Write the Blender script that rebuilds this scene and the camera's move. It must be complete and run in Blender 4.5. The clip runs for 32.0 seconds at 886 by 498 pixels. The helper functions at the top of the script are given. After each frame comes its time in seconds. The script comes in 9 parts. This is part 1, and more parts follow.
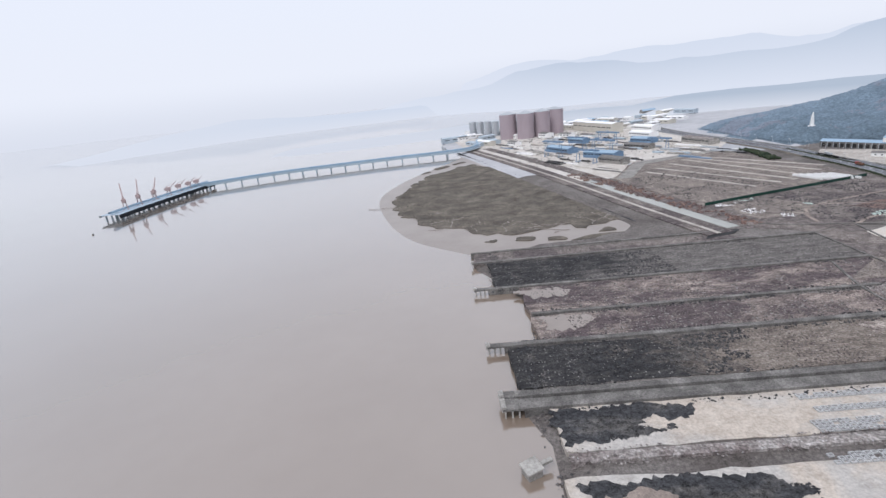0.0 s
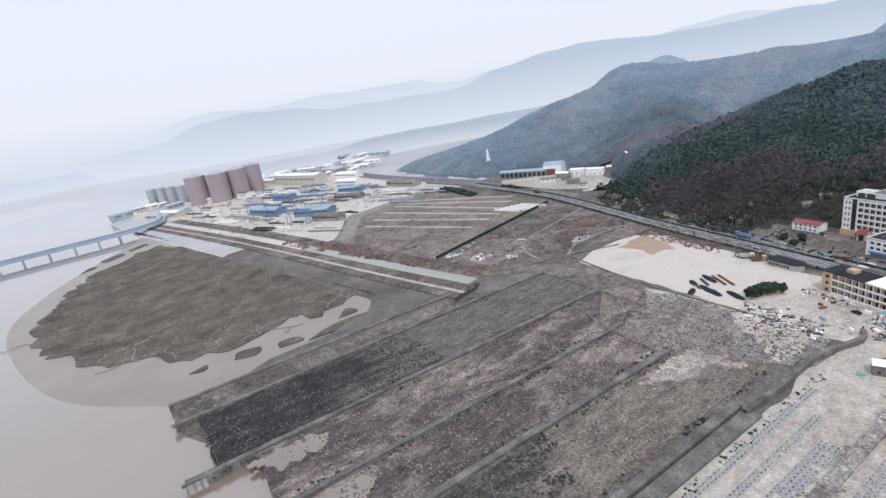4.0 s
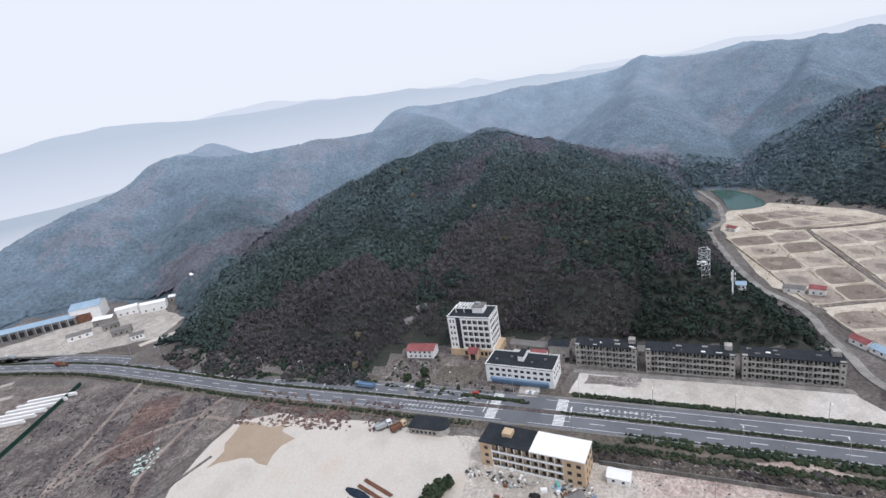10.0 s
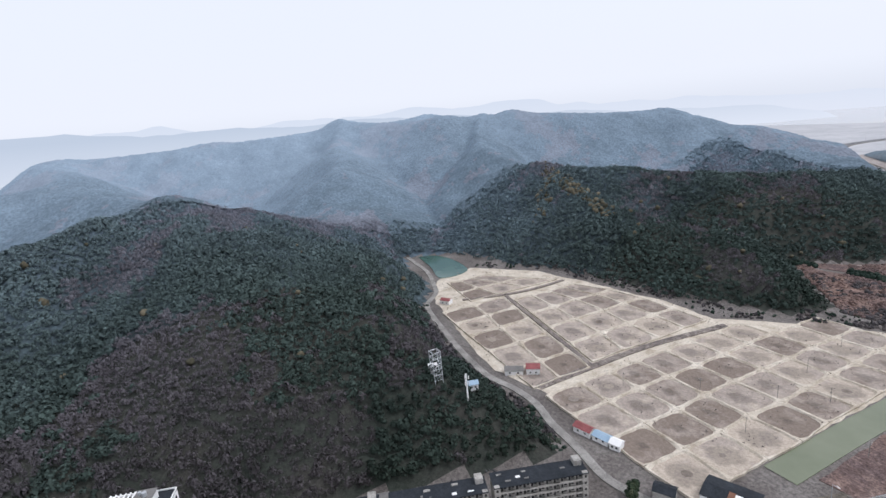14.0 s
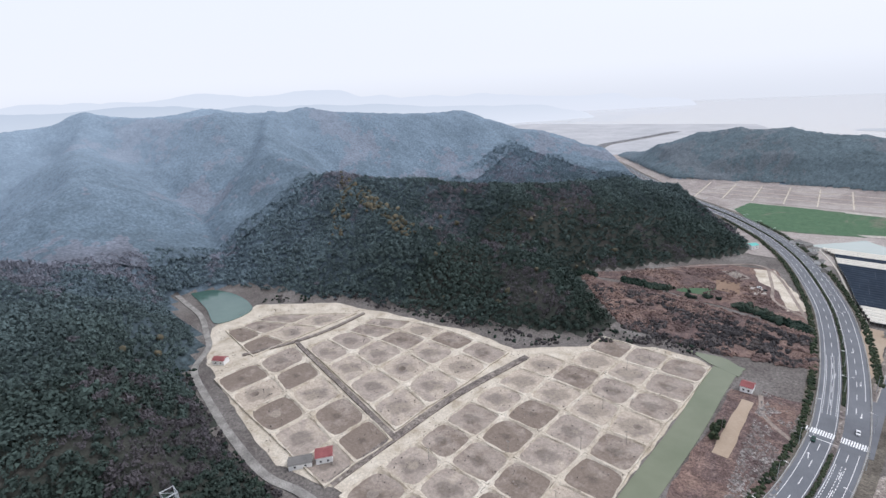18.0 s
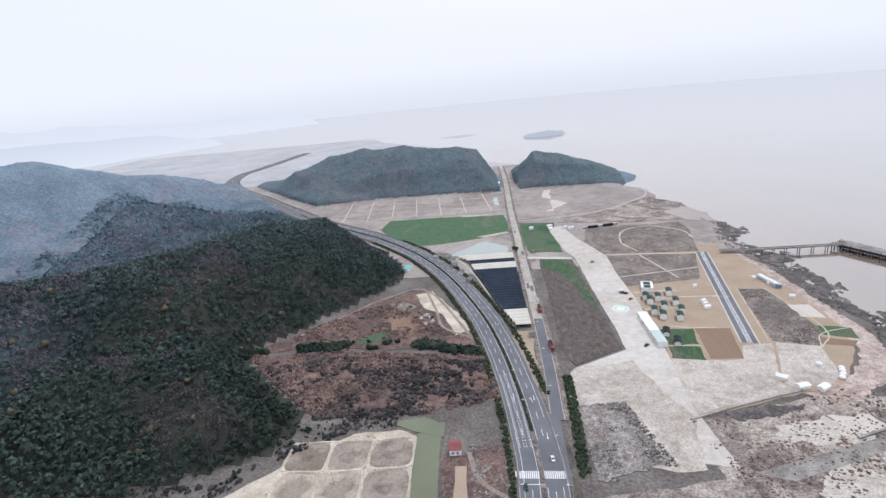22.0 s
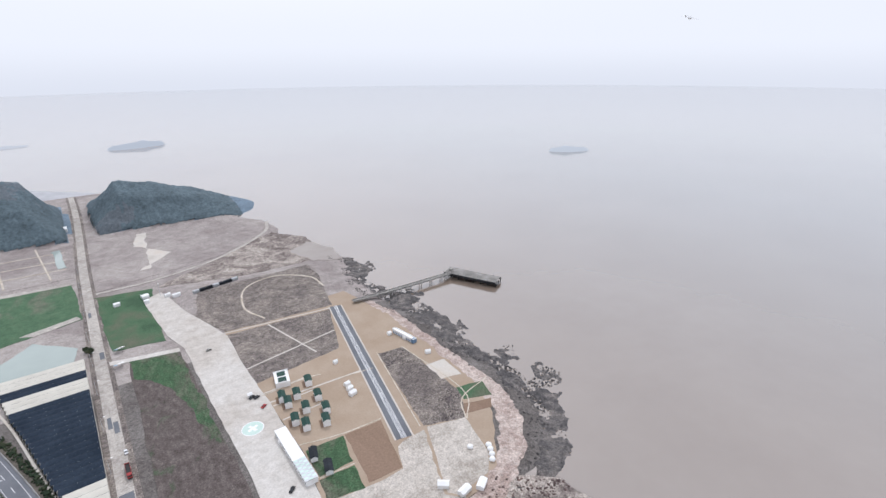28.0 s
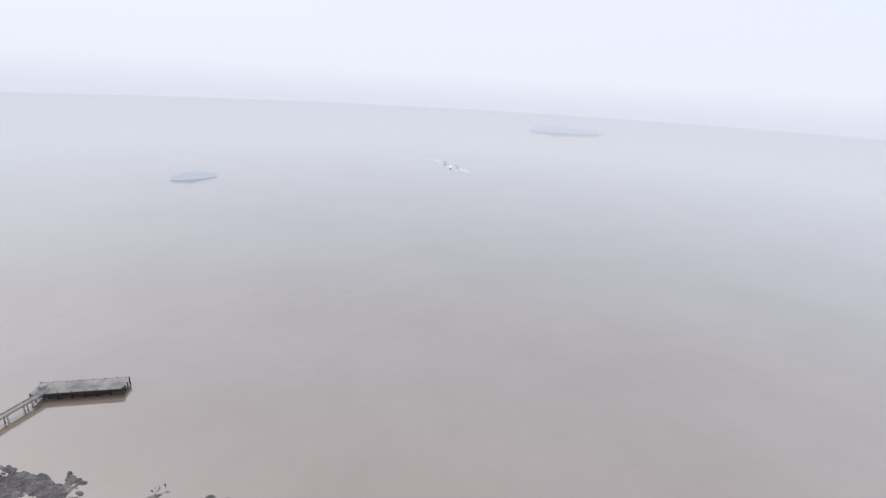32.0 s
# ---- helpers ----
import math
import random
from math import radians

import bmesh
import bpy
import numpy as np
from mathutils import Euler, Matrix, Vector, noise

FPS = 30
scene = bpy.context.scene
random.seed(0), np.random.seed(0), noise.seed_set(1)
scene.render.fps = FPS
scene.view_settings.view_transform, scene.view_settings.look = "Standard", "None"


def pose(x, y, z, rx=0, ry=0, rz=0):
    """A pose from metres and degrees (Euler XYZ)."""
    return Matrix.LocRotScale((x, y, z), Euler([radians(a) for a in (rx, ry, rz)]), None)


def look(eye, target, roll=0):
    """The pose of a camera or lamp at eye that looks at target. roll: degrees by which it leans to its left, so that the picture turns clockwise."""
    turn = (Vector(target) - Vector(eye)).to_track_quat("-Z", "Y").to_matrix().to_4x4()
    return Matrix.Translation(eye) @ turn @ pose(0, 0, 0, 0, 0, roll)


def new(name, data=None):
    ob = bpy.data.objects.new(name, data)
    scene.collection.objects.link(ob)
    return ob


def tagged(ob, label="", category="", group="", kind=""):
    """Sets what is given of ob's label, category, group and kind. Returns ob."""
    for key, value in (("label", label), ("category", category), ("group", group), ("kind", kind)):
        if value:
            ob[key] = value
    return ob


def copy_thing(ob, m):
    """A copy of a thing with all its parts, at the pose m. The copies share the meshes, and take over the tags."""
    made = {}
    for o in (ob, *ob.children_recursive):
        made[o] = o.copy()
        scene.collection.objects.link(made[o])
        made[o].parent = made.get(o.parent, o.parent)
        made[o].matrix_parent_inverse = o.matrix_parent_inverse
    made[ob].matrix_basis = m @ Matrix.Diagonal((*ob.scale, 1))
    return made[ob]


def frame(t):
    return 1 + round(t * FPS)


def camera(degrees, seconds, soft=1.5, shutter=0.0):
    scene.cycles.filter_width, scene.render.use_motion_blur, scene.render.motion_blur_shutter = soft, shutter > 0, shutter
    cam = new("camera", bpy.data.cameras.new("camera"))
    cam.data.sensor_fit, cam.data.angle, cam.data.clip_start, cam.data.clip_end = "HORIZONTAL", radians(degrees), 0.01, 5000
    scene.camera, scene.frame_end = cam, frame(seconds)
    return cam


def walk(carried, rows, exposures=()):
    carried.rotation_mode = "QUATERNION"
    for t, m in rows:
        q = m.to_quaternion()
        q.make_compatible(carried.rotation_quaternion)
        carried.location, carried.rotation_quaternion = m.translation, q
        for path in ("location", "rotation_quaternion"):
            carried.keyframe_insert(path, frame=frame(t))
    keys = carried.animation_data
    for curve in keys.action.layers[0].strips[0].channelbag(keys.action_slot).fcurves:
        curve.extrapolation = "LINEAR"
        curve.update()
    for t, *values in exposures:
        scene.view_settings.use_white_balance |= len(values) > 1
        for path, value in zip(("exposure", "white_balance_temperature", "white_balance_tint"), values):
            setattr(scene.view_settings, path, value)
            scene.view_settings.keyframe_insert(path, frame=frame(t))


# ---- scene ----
cam = camera(83.3, 32.0)
ROWS = [
    (0.0, -0.0, -0.0, 117.0, 72.05, 5.90, -2.30),
    (0.5, 0.0, 11.1, 117.8, 72.25, 6.72, -6.74),
    (1.0, 0.4, 22.0, 118.7, 72.39, 7.55, -11.81),
    (1.5, 1.7, 32.7, 119.9, 72.43, 8.01, -16.59),
    (2.0, 4.1, 43.3, 121.2, 72.67, 8.23, -21.29),
    (2.5, 7.9, 53.4, 122.3, 72.83, 8.24, -25.66),
    (4.5, 30.5, 91.6, 125.7, 72.35, 9.77, -40.95),
    (5.0, 37.1, 100.2, 126.3, 72.24, 10.81, -47.04),
    (5.5, 44.9, 108.1, 127.0, 72.92, 9.49, -51.32),
    (6.0, 53.5, 115.1, 128.0, 73.48, 8.81, -55.02),
    (6.5, 62.6, 121.2, 129.4, 73.72, 8.21, -58.00),
    (7.0, 72.1, 126.7, 131.0, 73.76, 7.67, -60.79),
    (7.5, 81.9, 131.6, 133.0, 73.74, 7.16, -63.76),
    (8.0, 92.4, 135.9, 135.3, 74.36, 7.77, -68.83),
    (8.5, 103.6, 139.6, 137.7, 74.32, 8.17, -72.86),
    (9.0, 115.0, 142.5, 140.2, 73.74, 8.07, -75.76),
    (9.5, 126.5, 144.8, 142.1, 73.61, 8.03, -79.33),
    (10.0, 137.8, 146.6, 143.6, 73.44, 8.50, -83.64),
    (10.5, 148.7, 147.4, 144.7, 73.56, 8.11, -87.61),
    (11.0, 159.1, 147.3, 145.6, 73.81, 8.93, -91.90),
    (11.5, 169.0, 146.3, 146.6, 73.70, 11.44, -97.19),
    (12.0, 178.2, 144.4, 147.8, 73.92, 12.76, -102.67),
    (12.5, 186.8, 141.6, 149.0, 74.18, 10.42, -105.68),
    (13.0, 194.9, 138.2, 150.4, 75.15, 6.82, -107.65),
    (13.5, 202.5, 134.4, 152.4, 74.98, 6.30, -112.09),
    (14.0, 209.8, 130.0, 154.6, 75.28, 5.11, -115.98),
    (14.5, 216.4, 125.3, 156.9, 74.64, 4.55, -119.28),
    (15.0, 222.4, 120.0, 159.2, 74.53, 4.04, -122.31),
    (15.5, 227.6, 113.9, 161.3, 74.67, 3.86, -125.80),
    (17.5, 245.2, 83.6, 169.0, 72.37, 3.00, -132.98),
    (18.0, 250.0, 76.3, 170.5, 72.60, 3.10, -137.23),
    (18.5, 254.8, 69.0, 172.0, 74.01, 3.35, -142.92),
    (19.0, 259.5, 61.0, 173.7, 74.21, 4.03, -148.53),
    (19.5, 264.0, 52.6, 175.8, 73.75, 4.45, -153.55),
    (20.0, 268.1, 44.0, 178.1, 73.14, 4.32, -157.99),
    (20.5, 271.5, 34.4, 180.3, 72.88, 4.35, -162.25),
    (21.0, 273.9, 24.2, 182.4, 72.46, 4.62, -167.35),
    (21.5, 275.4, 13.3, 184.4, 72.13, 4.79, -172.46),
    (22.0, 276.0, 2.4, 186.4, 71.72, 5.29, -177.24),
    (22.5, 275.7, -8.1, 188.3, 71.43, 5.42, -181.07),
    (23.0, 274.6, -17.4, 189.8, 71.09, 6.50, -185.52),
    (23.5, 273.1, -26.3, 190.9, 71.28, 6.60, -190.86),
    (24.0, 270.7, -35.3, 192.2, 71.35, 5.72, -195.52),
    (24.5, 266.8, -44.4, 194.1, 71.30, 4.81, -199.11),
    (26.5, 243.6, -81.1, 203.7, 69.47, 0.50, -204.34),
    (27.0, 237.5, -90.1, 206.0, 69.10, 0.23, -207.94),
    (27.5, 231.2, -98.8, 208.0, 69.20, 0.15, -212.49),
    (28.0, 224.7, -107.2, 209.9, 69.32, 0.36, -218.05),
    (28.5, 218.0, -114.9, 211.8, 69.47, 0.92, -224.56),
    (29.0, 211.1, -122.0, 213.6, 69.56, 1.38, -230.82),
    (29.5, 203.9, -128.5, 215.4, 69.74, 1.44, -236.99),
    (30.0, 196.3, -134.4, 217.0, 69.94, 0.84, -241.89),
    (30.5, 188.3, -139.9, 218.7, 70.39, 0.10, -246.83),
    (31.0, 180.2, -144.9, 220.5, 70.56, -1.21, -250.64),
    (31.5, 172.1, -149.6, 222.5, 70.96, -2.27, -254.48),
    (32.0, 164.0, -154.0, 224.5, 71.57, -3.09, -258.28),
]
walk(cam, [(t, pose(x, y, z, rx, ry, rz)) for t, x, y, z, rx, ry, rz in ROWS],
     [(0.0, 0.23, 5900, 13), (12.0, 0.26, 5900, 13), (18.0, 0.31, 5900, 13), (25.0, 0.31, 5900, 13), (32.0, 0.26, 5900, 13)])

import itertools

# ---- light ----
world = bpy.data.worlds.new("overcast_sky")
scene.world = world
world.use_nodes = True
wn, wl = world.node_tree.nodes, world.node_tree.links
wn.clear()
sky = wn.new("ShaderNodeTexSky")
sky.sky_type, sky.sun_disc = "NISHITA", False
sky.sun_elevation, sky.sun_rotation = radians(42), radians(200)
sky.air_density, sky.dust_density, sky.ozone_density = 1.0, 4.0, 1.0
grey = wn.new("ShaderNodeMix")
grey.data_type = "RGBA"
grey.inputs["Factor"].default_value = 0.93
grey.inputs["B"].default_value = (7.68, 7.7, 7.75, 1)
back = wn.new("ShaderNodeBackground")
back.inputs["Strength"].default_value = 0.1
wout = wn.new("ShaderNodeOutputWorld")
wl.new(sky.outputs["Color"], grey.inputs["A"])
wl.new(grey.outputs["Result"], back.inputs["Color"])
wl.new(back.outputs["Background"], wout.inputs["Surface"])
sun = new("sun", bpy.data.lights.new("sun", "SUN"))
sun.data.energy, sun.data.angle, sun.data.color = 1.3, radians(14), (1.0, 0.96, 0.9)
sun.matrix_world = look((0, 0, 500), (180, 260, 0))

# ---- materials ----
MATS = {}


def mat(name, ramp, scale=0.2, detail=6, rough=0.9, bump=0.0, bump_scale=None, spec=0.3, metal=0.0, fine=None, fine_scale=3.0,
        island=0.0, rand=0.0, stretch=None, sheen=0.0, sharp=None):
    """A surface: a ramp of colours over noise in world metres, a finer grain over it, relief, and change from piece to piece."""
    m = bpy.data.materials.new(name)
    m.use_nodes = True
    nt = m.node_tree
    n, l = nt.nodes, nt.links
    b = n["Principled BSDF"]
    b.inputs["Roughness"].default_value = rough
    b.inputs["Specular IOR Level"].default_value = spec
    b.inputs["Metallic"].default_value = metal
    if sheen:
        b.inputs["Sheen Weight"].default_value = sheen
        b.inputs["Sheen Roughness"].default_value = 0.6
        b.inputs["Sheen Tint"].default_value = (0.75, 0.85, 1.0, 1)
    geo = n.new("ShaderNodeNewGeometry")
    place = geo.outputs["Position"]
    if stretch:
        mp = n.new("ShaderNodeMapping")
        mp.inputs["Scale"].default_value = stretch[:3]
        mp.inputs["Rotation"].default_value = (0, 0, radians(stretch[3]) if len(stretch) > 3 else 0)
        l.new(place, mp.inputs["Vector"])
        place = mp.outputs["Vector"]
    ns = n.new("ShaderNodeTexNoise")
    ns.inputs["Scale"].default_value, ns.inputs["Detail"].default_value, ns.inputs["Roughness"].default_value = scale, detail, 0.62
    l.new(place, ns.inputs["Vector"])
    cr = n.new("ShaderNodeValToRGB")
    e = cr.color_ramp.elements
    lo, hi = sharp or (0.3, 0.7)
    while len(e) < len(ramp):
        e.new(0.5)
    for i, c in enumerate(ramp):
        e[i].position = lo + (hi - lo) * i / max(1, len(ramp) - 1)
        e[i].color = (*c, 1)
    fac = ns.outputs["Fac"]
    if island or rand:
        src = geo.outputs["Random Per Island"] if island else n.new("ShaderNodeObjectInfo").outputs["Random"]
        ma = n.new("ShaderNodeMath")
        ma.operation = "MULTIPLY_ADD"
        ma.inputs[1].default_value = island or rand
        ma.inputs[2].default_value = -(island or rand) / 2
        l.new(src, ma.inputs[0])
        ad = n.new("ShaderNodeMath")
        ad.operation = "ADD"
        l.new(fac, ad.inputs[0])
        l.new(ma.outputs[0], ad.inputs[1])
        fac = ad.outputs[0]
    l.new(fac, cr.inputs["Fac"])
    col = cr.outputs["Color"]
    if fine:
        n2 = n.new("ShaderNodeTexNoise")
        n2.inputs["Scale"].default_value, n2.inputs["Detail"].default_value, n2.inputs["Roughness"].default_value = fine_scale, 6, 0.7
        l.new(geo.outputs["Position"], n2.inputs["Vector"])
        mr = n.new("ShaderNodeMapRange")
        mr.inputs["From Min"].default_value, mr.inputs["From Max"].default_value = 0.3, 0.7
        mr.inputs["To Min"].default_value, mr.inputs["To Max"].default_value = 1 - fine, 1 + fine
        grain = n2.outputs["Fac"]
        if fine >= 0.25:
            # a finer grit over the grain
            n4 = n.new("ShaderNodeTexNoise")
            n4.inputs["Scale"].default_value, n4.inputs["Detail"].default_value, n4.inputs["Roughness"].default_value = fine_scale * 3.3, 4, 0.75
            l.new(geo.outputs["Position"], n4.inputs["Vector"])
            half = n.new("ShaderNodeMath")
            half.operation = "MULTIPLY_ADD"
            half.inputs[1].default_value, half.inputs[2].default_value = 0.8, -0.4
            l.new(n4.outputs["Fac"], half.inputs[0])
            both = n.new("ShaderNodeMath")
            l.new(grain, both.inputs[0])
            l.new(half.outputs[0], both.inputs[1])
            grain = both.outputs[0]
        l.new(grain, mr.inputs["Value"])
        mx = n.new("ShaderNodeVectorMath")
        mx.operation = "SCALE"
        l.new(col, mx.inputs[0])
        l.new(mr.outputs["Result"], mx.inputs["Scale"])
        col = mx.outputs["Vector"]
    l.new(col, b.inputs["Base Color"])
    if bump:
        n3 = n.new("ShaderNodeTexNoise")
        n3.inputs["Scale"].default_value, n3.inputs["Detail"].default_value = bump_scale or scale * 6, 5
        l.new(geo.outputs["Position"], n3.inputs["Vector"])
        bp = n.new("ShaderNodeBump")
        bp.inputs["Strength"].default_value, bp.inputs["Distance"].default_value = 0.8, bump
        l.new(n3.outputs["Fac"], bp.inputs["Height"])
        l.new(bp.outputs["Normal"], b.inputs["Normal"])
    MATS[name] = m
    return m


def earth(name, first, second, scale=0.03, split=(0.42, 0.58), along=None, grain=0.45, grain_scale=0.9, stones=0.0, stone_colour=(0.36, 0.34, 0.32), bump=0.4, stretch=None):
    """Rough ground: two soils in patches, each with lights and darks, a grain, and loose stones; the second may take over along x."""
    m = bpy.data.materials.new(name)
    m.use_nodes = True
    n, l = m.node_tree.nodes, m.node_tree.links
    b = n["Principled BSDF"]
    b.inputs["Roughness"].default_value, b.inputs["Specular IOR Level"].default_value = 0.92, 0.2
    place = n.new("ShaderNodeNewGeometry").outputs["Position"]
    wide = place
    if stretch:
        mp = n.new("ShaderNodeMapping")
        mp.inputs["Scale"].default_value = stretch[:3]
        mp.inputs["Rotation"].default_value = (0, 0, radians(stretch[3]))
        l.new(place, mp.inputs["Vector"])
        wide = mp.outputs["Vector"]

    def noise(sc, detail, vec, rough=0.65, twist=0.0):
        q = n.new("ShaderNodeTexNoise")
        q.inputs["Scale"].default_value, q.inputs["Detail"].default_value = sc, detail
        q.inputs["Roughness"].default_value, q.inputs["Distortion"].default_value = rough, twist
        l.new(vec, q.inputs["Vector"])
        return q.outputs["Fac"]

    def scaled(v, lo, hi, a, c):
        q = n.new("ShaderNodeMapRange")
        for k, w in (("From Min", lo), ("From Max", hi), ("To Min", a), ("To Max", c)):
            q.inputs[k].default_value = w
        l.new(v, q.inputs["Value"])
        return q.outputs["Result"]

    def ramp(v, cols):
        q = n.new("ShaderNodeValToRGB")
        e = q.color_ramp.elements
        while len(e) < len(cols):
            e.new(0.5)
        for i, c in enumerate(cols):
            e[i].position, e[i].color = 0.32 + 0.36 * i / (len(cols) - 1), (*c, 1)
        l.new(v, q.inputs["Fac"])
        return q.outputs["Color"]

    def mixed(f, a, c):
        q = n.new("ShaderNodeMix")
        q.data_type = "RGBA"
        l.new(f, q.inputs["Factor"])
        l.new(a, q.inputs["A"])
        if isinstance(c, tuple):
            q.inputs["B"].default_value = (*c, 1)
        else:
            l.new(c, q.inputs["B"])
        return q.outputs["Result"]

    patchy = noise(scale, 10, wide, 0.68, 0.9)
    if along:
        xyz = n.new("ShaderNodeSeparateXYZ")
        l.new(place, xyz.inputs[0])
        add = n.new("ShaderNodeMath")
        l.new(patchy, add.inputs[0])
        l.new(scaled(xyz.outputs["X"], along[0], along[1], -0.28, 0.28), add.inputs[1])
        patchy = add.outputs[0]
    mid = noise(scale * 7, 8, wide, 0.7)
    col = mixed(scaled(patchy, split[0], split[1], 0, 1), ramp(mid, first), ramp(mid, second))
    fine = noise(grain_scale, 6, place, 0.75)
    if stones:
        vo = n.new("ShaderNodeTexVoronoi")
        vo.inputs["Scale"].default_value = 0.85
        l.new(place, vo.inputs["Vector"])
        pick = n.new("ShaderNodeSeparateColor")
        l.new(vo.outputs["Color"], pick.inputs[0])
        chosen = n.new("ShaderNodeMath")
        chosen.operation = "GREATER_THAN"
        chosen.inputs[1].default_value = 1 - stones
        l.new(pick.outputs[0], chosen.inputs[0])
        near = n.new("ShaderNodeMath")
        near.operation = "MULTIPLY"
        l.new(chosen.outputs[0], near.inputs[0])
        l.new(scaled(vo.outputs["Distance"], 0.34, 0.2, 0, 0.85), near.inputs[1])
        col = mixed(near.outputs[0], col, stone_colour)
    mul = n.new("ShaderNodeVectorMath")
    mul.operation = "SCALE"
    l.new(col, mul.inputs[0])
    tufts = n.new("ShaderNodeMath")
    tufts.operation = "MULTIPLY"
    l.new(scaled(fine, 0.37, 0.63, 1 - 1.15 * grain, 1 + 1.2 * grain), tufts.inputs[0])
    l.new(scaled(noise(0.3 * grain_scale, 7, wide, 0.72, 0.6), 0.4, 0.6, 1 - 0.45 * grain, 1 + 0.45 * grain), tufts.inputs[1])
    l.new(tufts.outputs[0], mul.inputs["Scale"])
    l.new(mul.outputs["Vector"], b.inputs["Base Color"])
    bp = n.new("ShaderNodeBump")
    bp.inputs["Strength"].default_value, bp.inputs["Distance"].default_value = 0.8, bump
    l.new(fine, bp.inputs["Height"])
    l.new(bp.outputs["Normal"], b.inputs["Normal"])
    MATS[name] = m
    return m


M_SOIL = mat("soil", [(0.08, 0.069, 0.063), (0.138, 0.123, 0.114), (0.2, 0.184, 0.172)], 0.03, 9, fine=0.5, fine_scale=0.6, bump=0.5, bump_scale=0.5)
M_FLOOR = mat("woodland_floor", [(0.022, 0.028, 0.022), (0.036, 0.04, 0.033), (0.055, 0.05, 0.044)], 0.03, 7, fine=0.5, fine_scale=0.7)
M_ASPHALT = mat("asphalt", [(0.115, 0.12, 0.134), (0.165, 0.172, 0.19)], 0.05, 6, rough=0.8, fine=0.14, fine_scale=2)
M_PAINT = mat("road_paint", [(0.7, 0.7, 0.7), (0.85, 0.85, 0.84)], 0.6, rough=0.7)
M_CONC = mat("concrete", [(0.15, 0.142, 0.132), (0.25, 0.237, 0.22), (0.34, 0.325, 0.3)], 0.12, 8, fine=0.38, fine_scale=1.50)
M_GRAVEL = earth("pale_gravel", [(0.26, 0.232, 0.205), (0.36, 0.328, 0.296), (0.43, 0.4, 0.365)], [(0.36, 0.33, 0.296), (0.45, 0.415, 0.375), (0.53, 0.488, 0.435)], 0.03, grain=0.2, bump=0.15)
M_PADEARTH = earth("pale_pad_earth", [(0.3, 0.262, 0.222), (0.39, 0.35, 0.305), (0.46, 0.42, 0.372)], [(0.42, 0.38, 0.335), (0.5, 0.457, 0.407), (0.57, 0.525, 0.472)], 0.03, grain=0.22, bump=0.15, stones=0.05)
M_APRON = earth("pale_apron_concrete", [(0.41, 0.365, 0.32), (0.49, 0.45, 0.405), (0.55, 0.51, 0.465)], [(0.48, 0.445, 0.405), (0.56, 0.53, 0.49), (0.62, 0.59, 0.555)], 0.02, grain=0.1, bump=0.1)
M_SAND = mat("pale_sand", [(0.46, 0.42, 0.37), (0.56, 0.52, 0.47), (0.53, 0.46, 0.385)], 0.035, 7, fine=0.1, fine_scale=0.8)
M_COAL = mat("dark_rubble", [(0.02, 0.021, 0.024), (0.048, 0.048, 0.051), (0.13, 0.121, 0.111)], 0.08, 10, fine=0.85, fine_scale=0.45, bump=0.6, bump_scale=0.7, stretch=(0.4, 1, 1, 3))
M_HEATH = earth("brown_heath", [(0.062, 0.05, 0.05), (0.1, 0.084, 0.083), (0.15, 0.13, 0.126)], [(0.12, 0.1, 0.093), (0.19, 0.165, 0.15), (0.28, 0.25, 0.23)], 0.022, stones=0.1)
M_PALEHEATH = earth("pale_dry_heath", [(0.09, 0.07, 0.068), (0.17, 0.14, 0.128), (0.26, 0.222, 0.2)], [(0.28, 0.238, 0.205), (0.38, 0.335, 0.295), (0.47, 0.42, 0.375)], 0.035, stones=0.12)
M_MUD = mat("wet_mud", [(0.225, 0.187, 0.16), (0.29, 0.25, 0.22)], 0.03, 6, rough=0.32, spec=0.8, fine=0.06, fine_scale=0.4)
M_MARSH = mat("marsh_grass", [(0.062, 0.055, 0.046), (0.115, 0.1, 0.082), (0.18, 0.158, 0.13)], 0.05, 9, fine=0.57, fine_scale=0.60, bump=0.4, bump_scale=0.8)
M_GREEN = mat("green_crop", [(0.042, 0.088, 0.046), (0.066, 0.126, 0.066), (0.1, 0.118, 0.075), (0.17, 0.14, 0.112)], 0.025, 9, fine=0.35, fine_scale=0.9, sharp=(0.37, 0.74))
M_WHITE = mat("white_wall", [(0.78, 0.77, 0.755), (0.87, 0.865, 0.855)], 0.3, rough=0.8, fine=0.05, fine_scale=2)
M_ROOFDARK = mat("dark_roof_felt", [(0.009, 0.012, 0.016), (0.026, 0.031, 0.039)], 0.15, 7, rough=0.8, fine=0.45, fine_scale=1)
M_GLASS = mat("window_glass", [(0.02, 0.025, 0.03), (0.05, 0.055, 0.06)], 0.5, rough=0.12, spec=0.6)
M_STONE = mat("grey_stone", [(0.075, 0.07, 0.067), (0.15, 0.142, 0.135), (0.29, 0.275, 0.26)], 0.1, 5, island=0.5, fine=0.3)
M_LEAF = mat("evergreen_leaves", [(0.012, 0.023, 0.017), (0.021, 0.036, 0.027), (0.035, 0.05, 0.038), (0.064, 0.07, 0.052)], 0.03, 7, island=0.3, sharp=(0.3, 0.78), fine=0.5, fine_scale=0.8, rough=0.8, spec=0.12, bump=0.9, bump_scale=0.9)

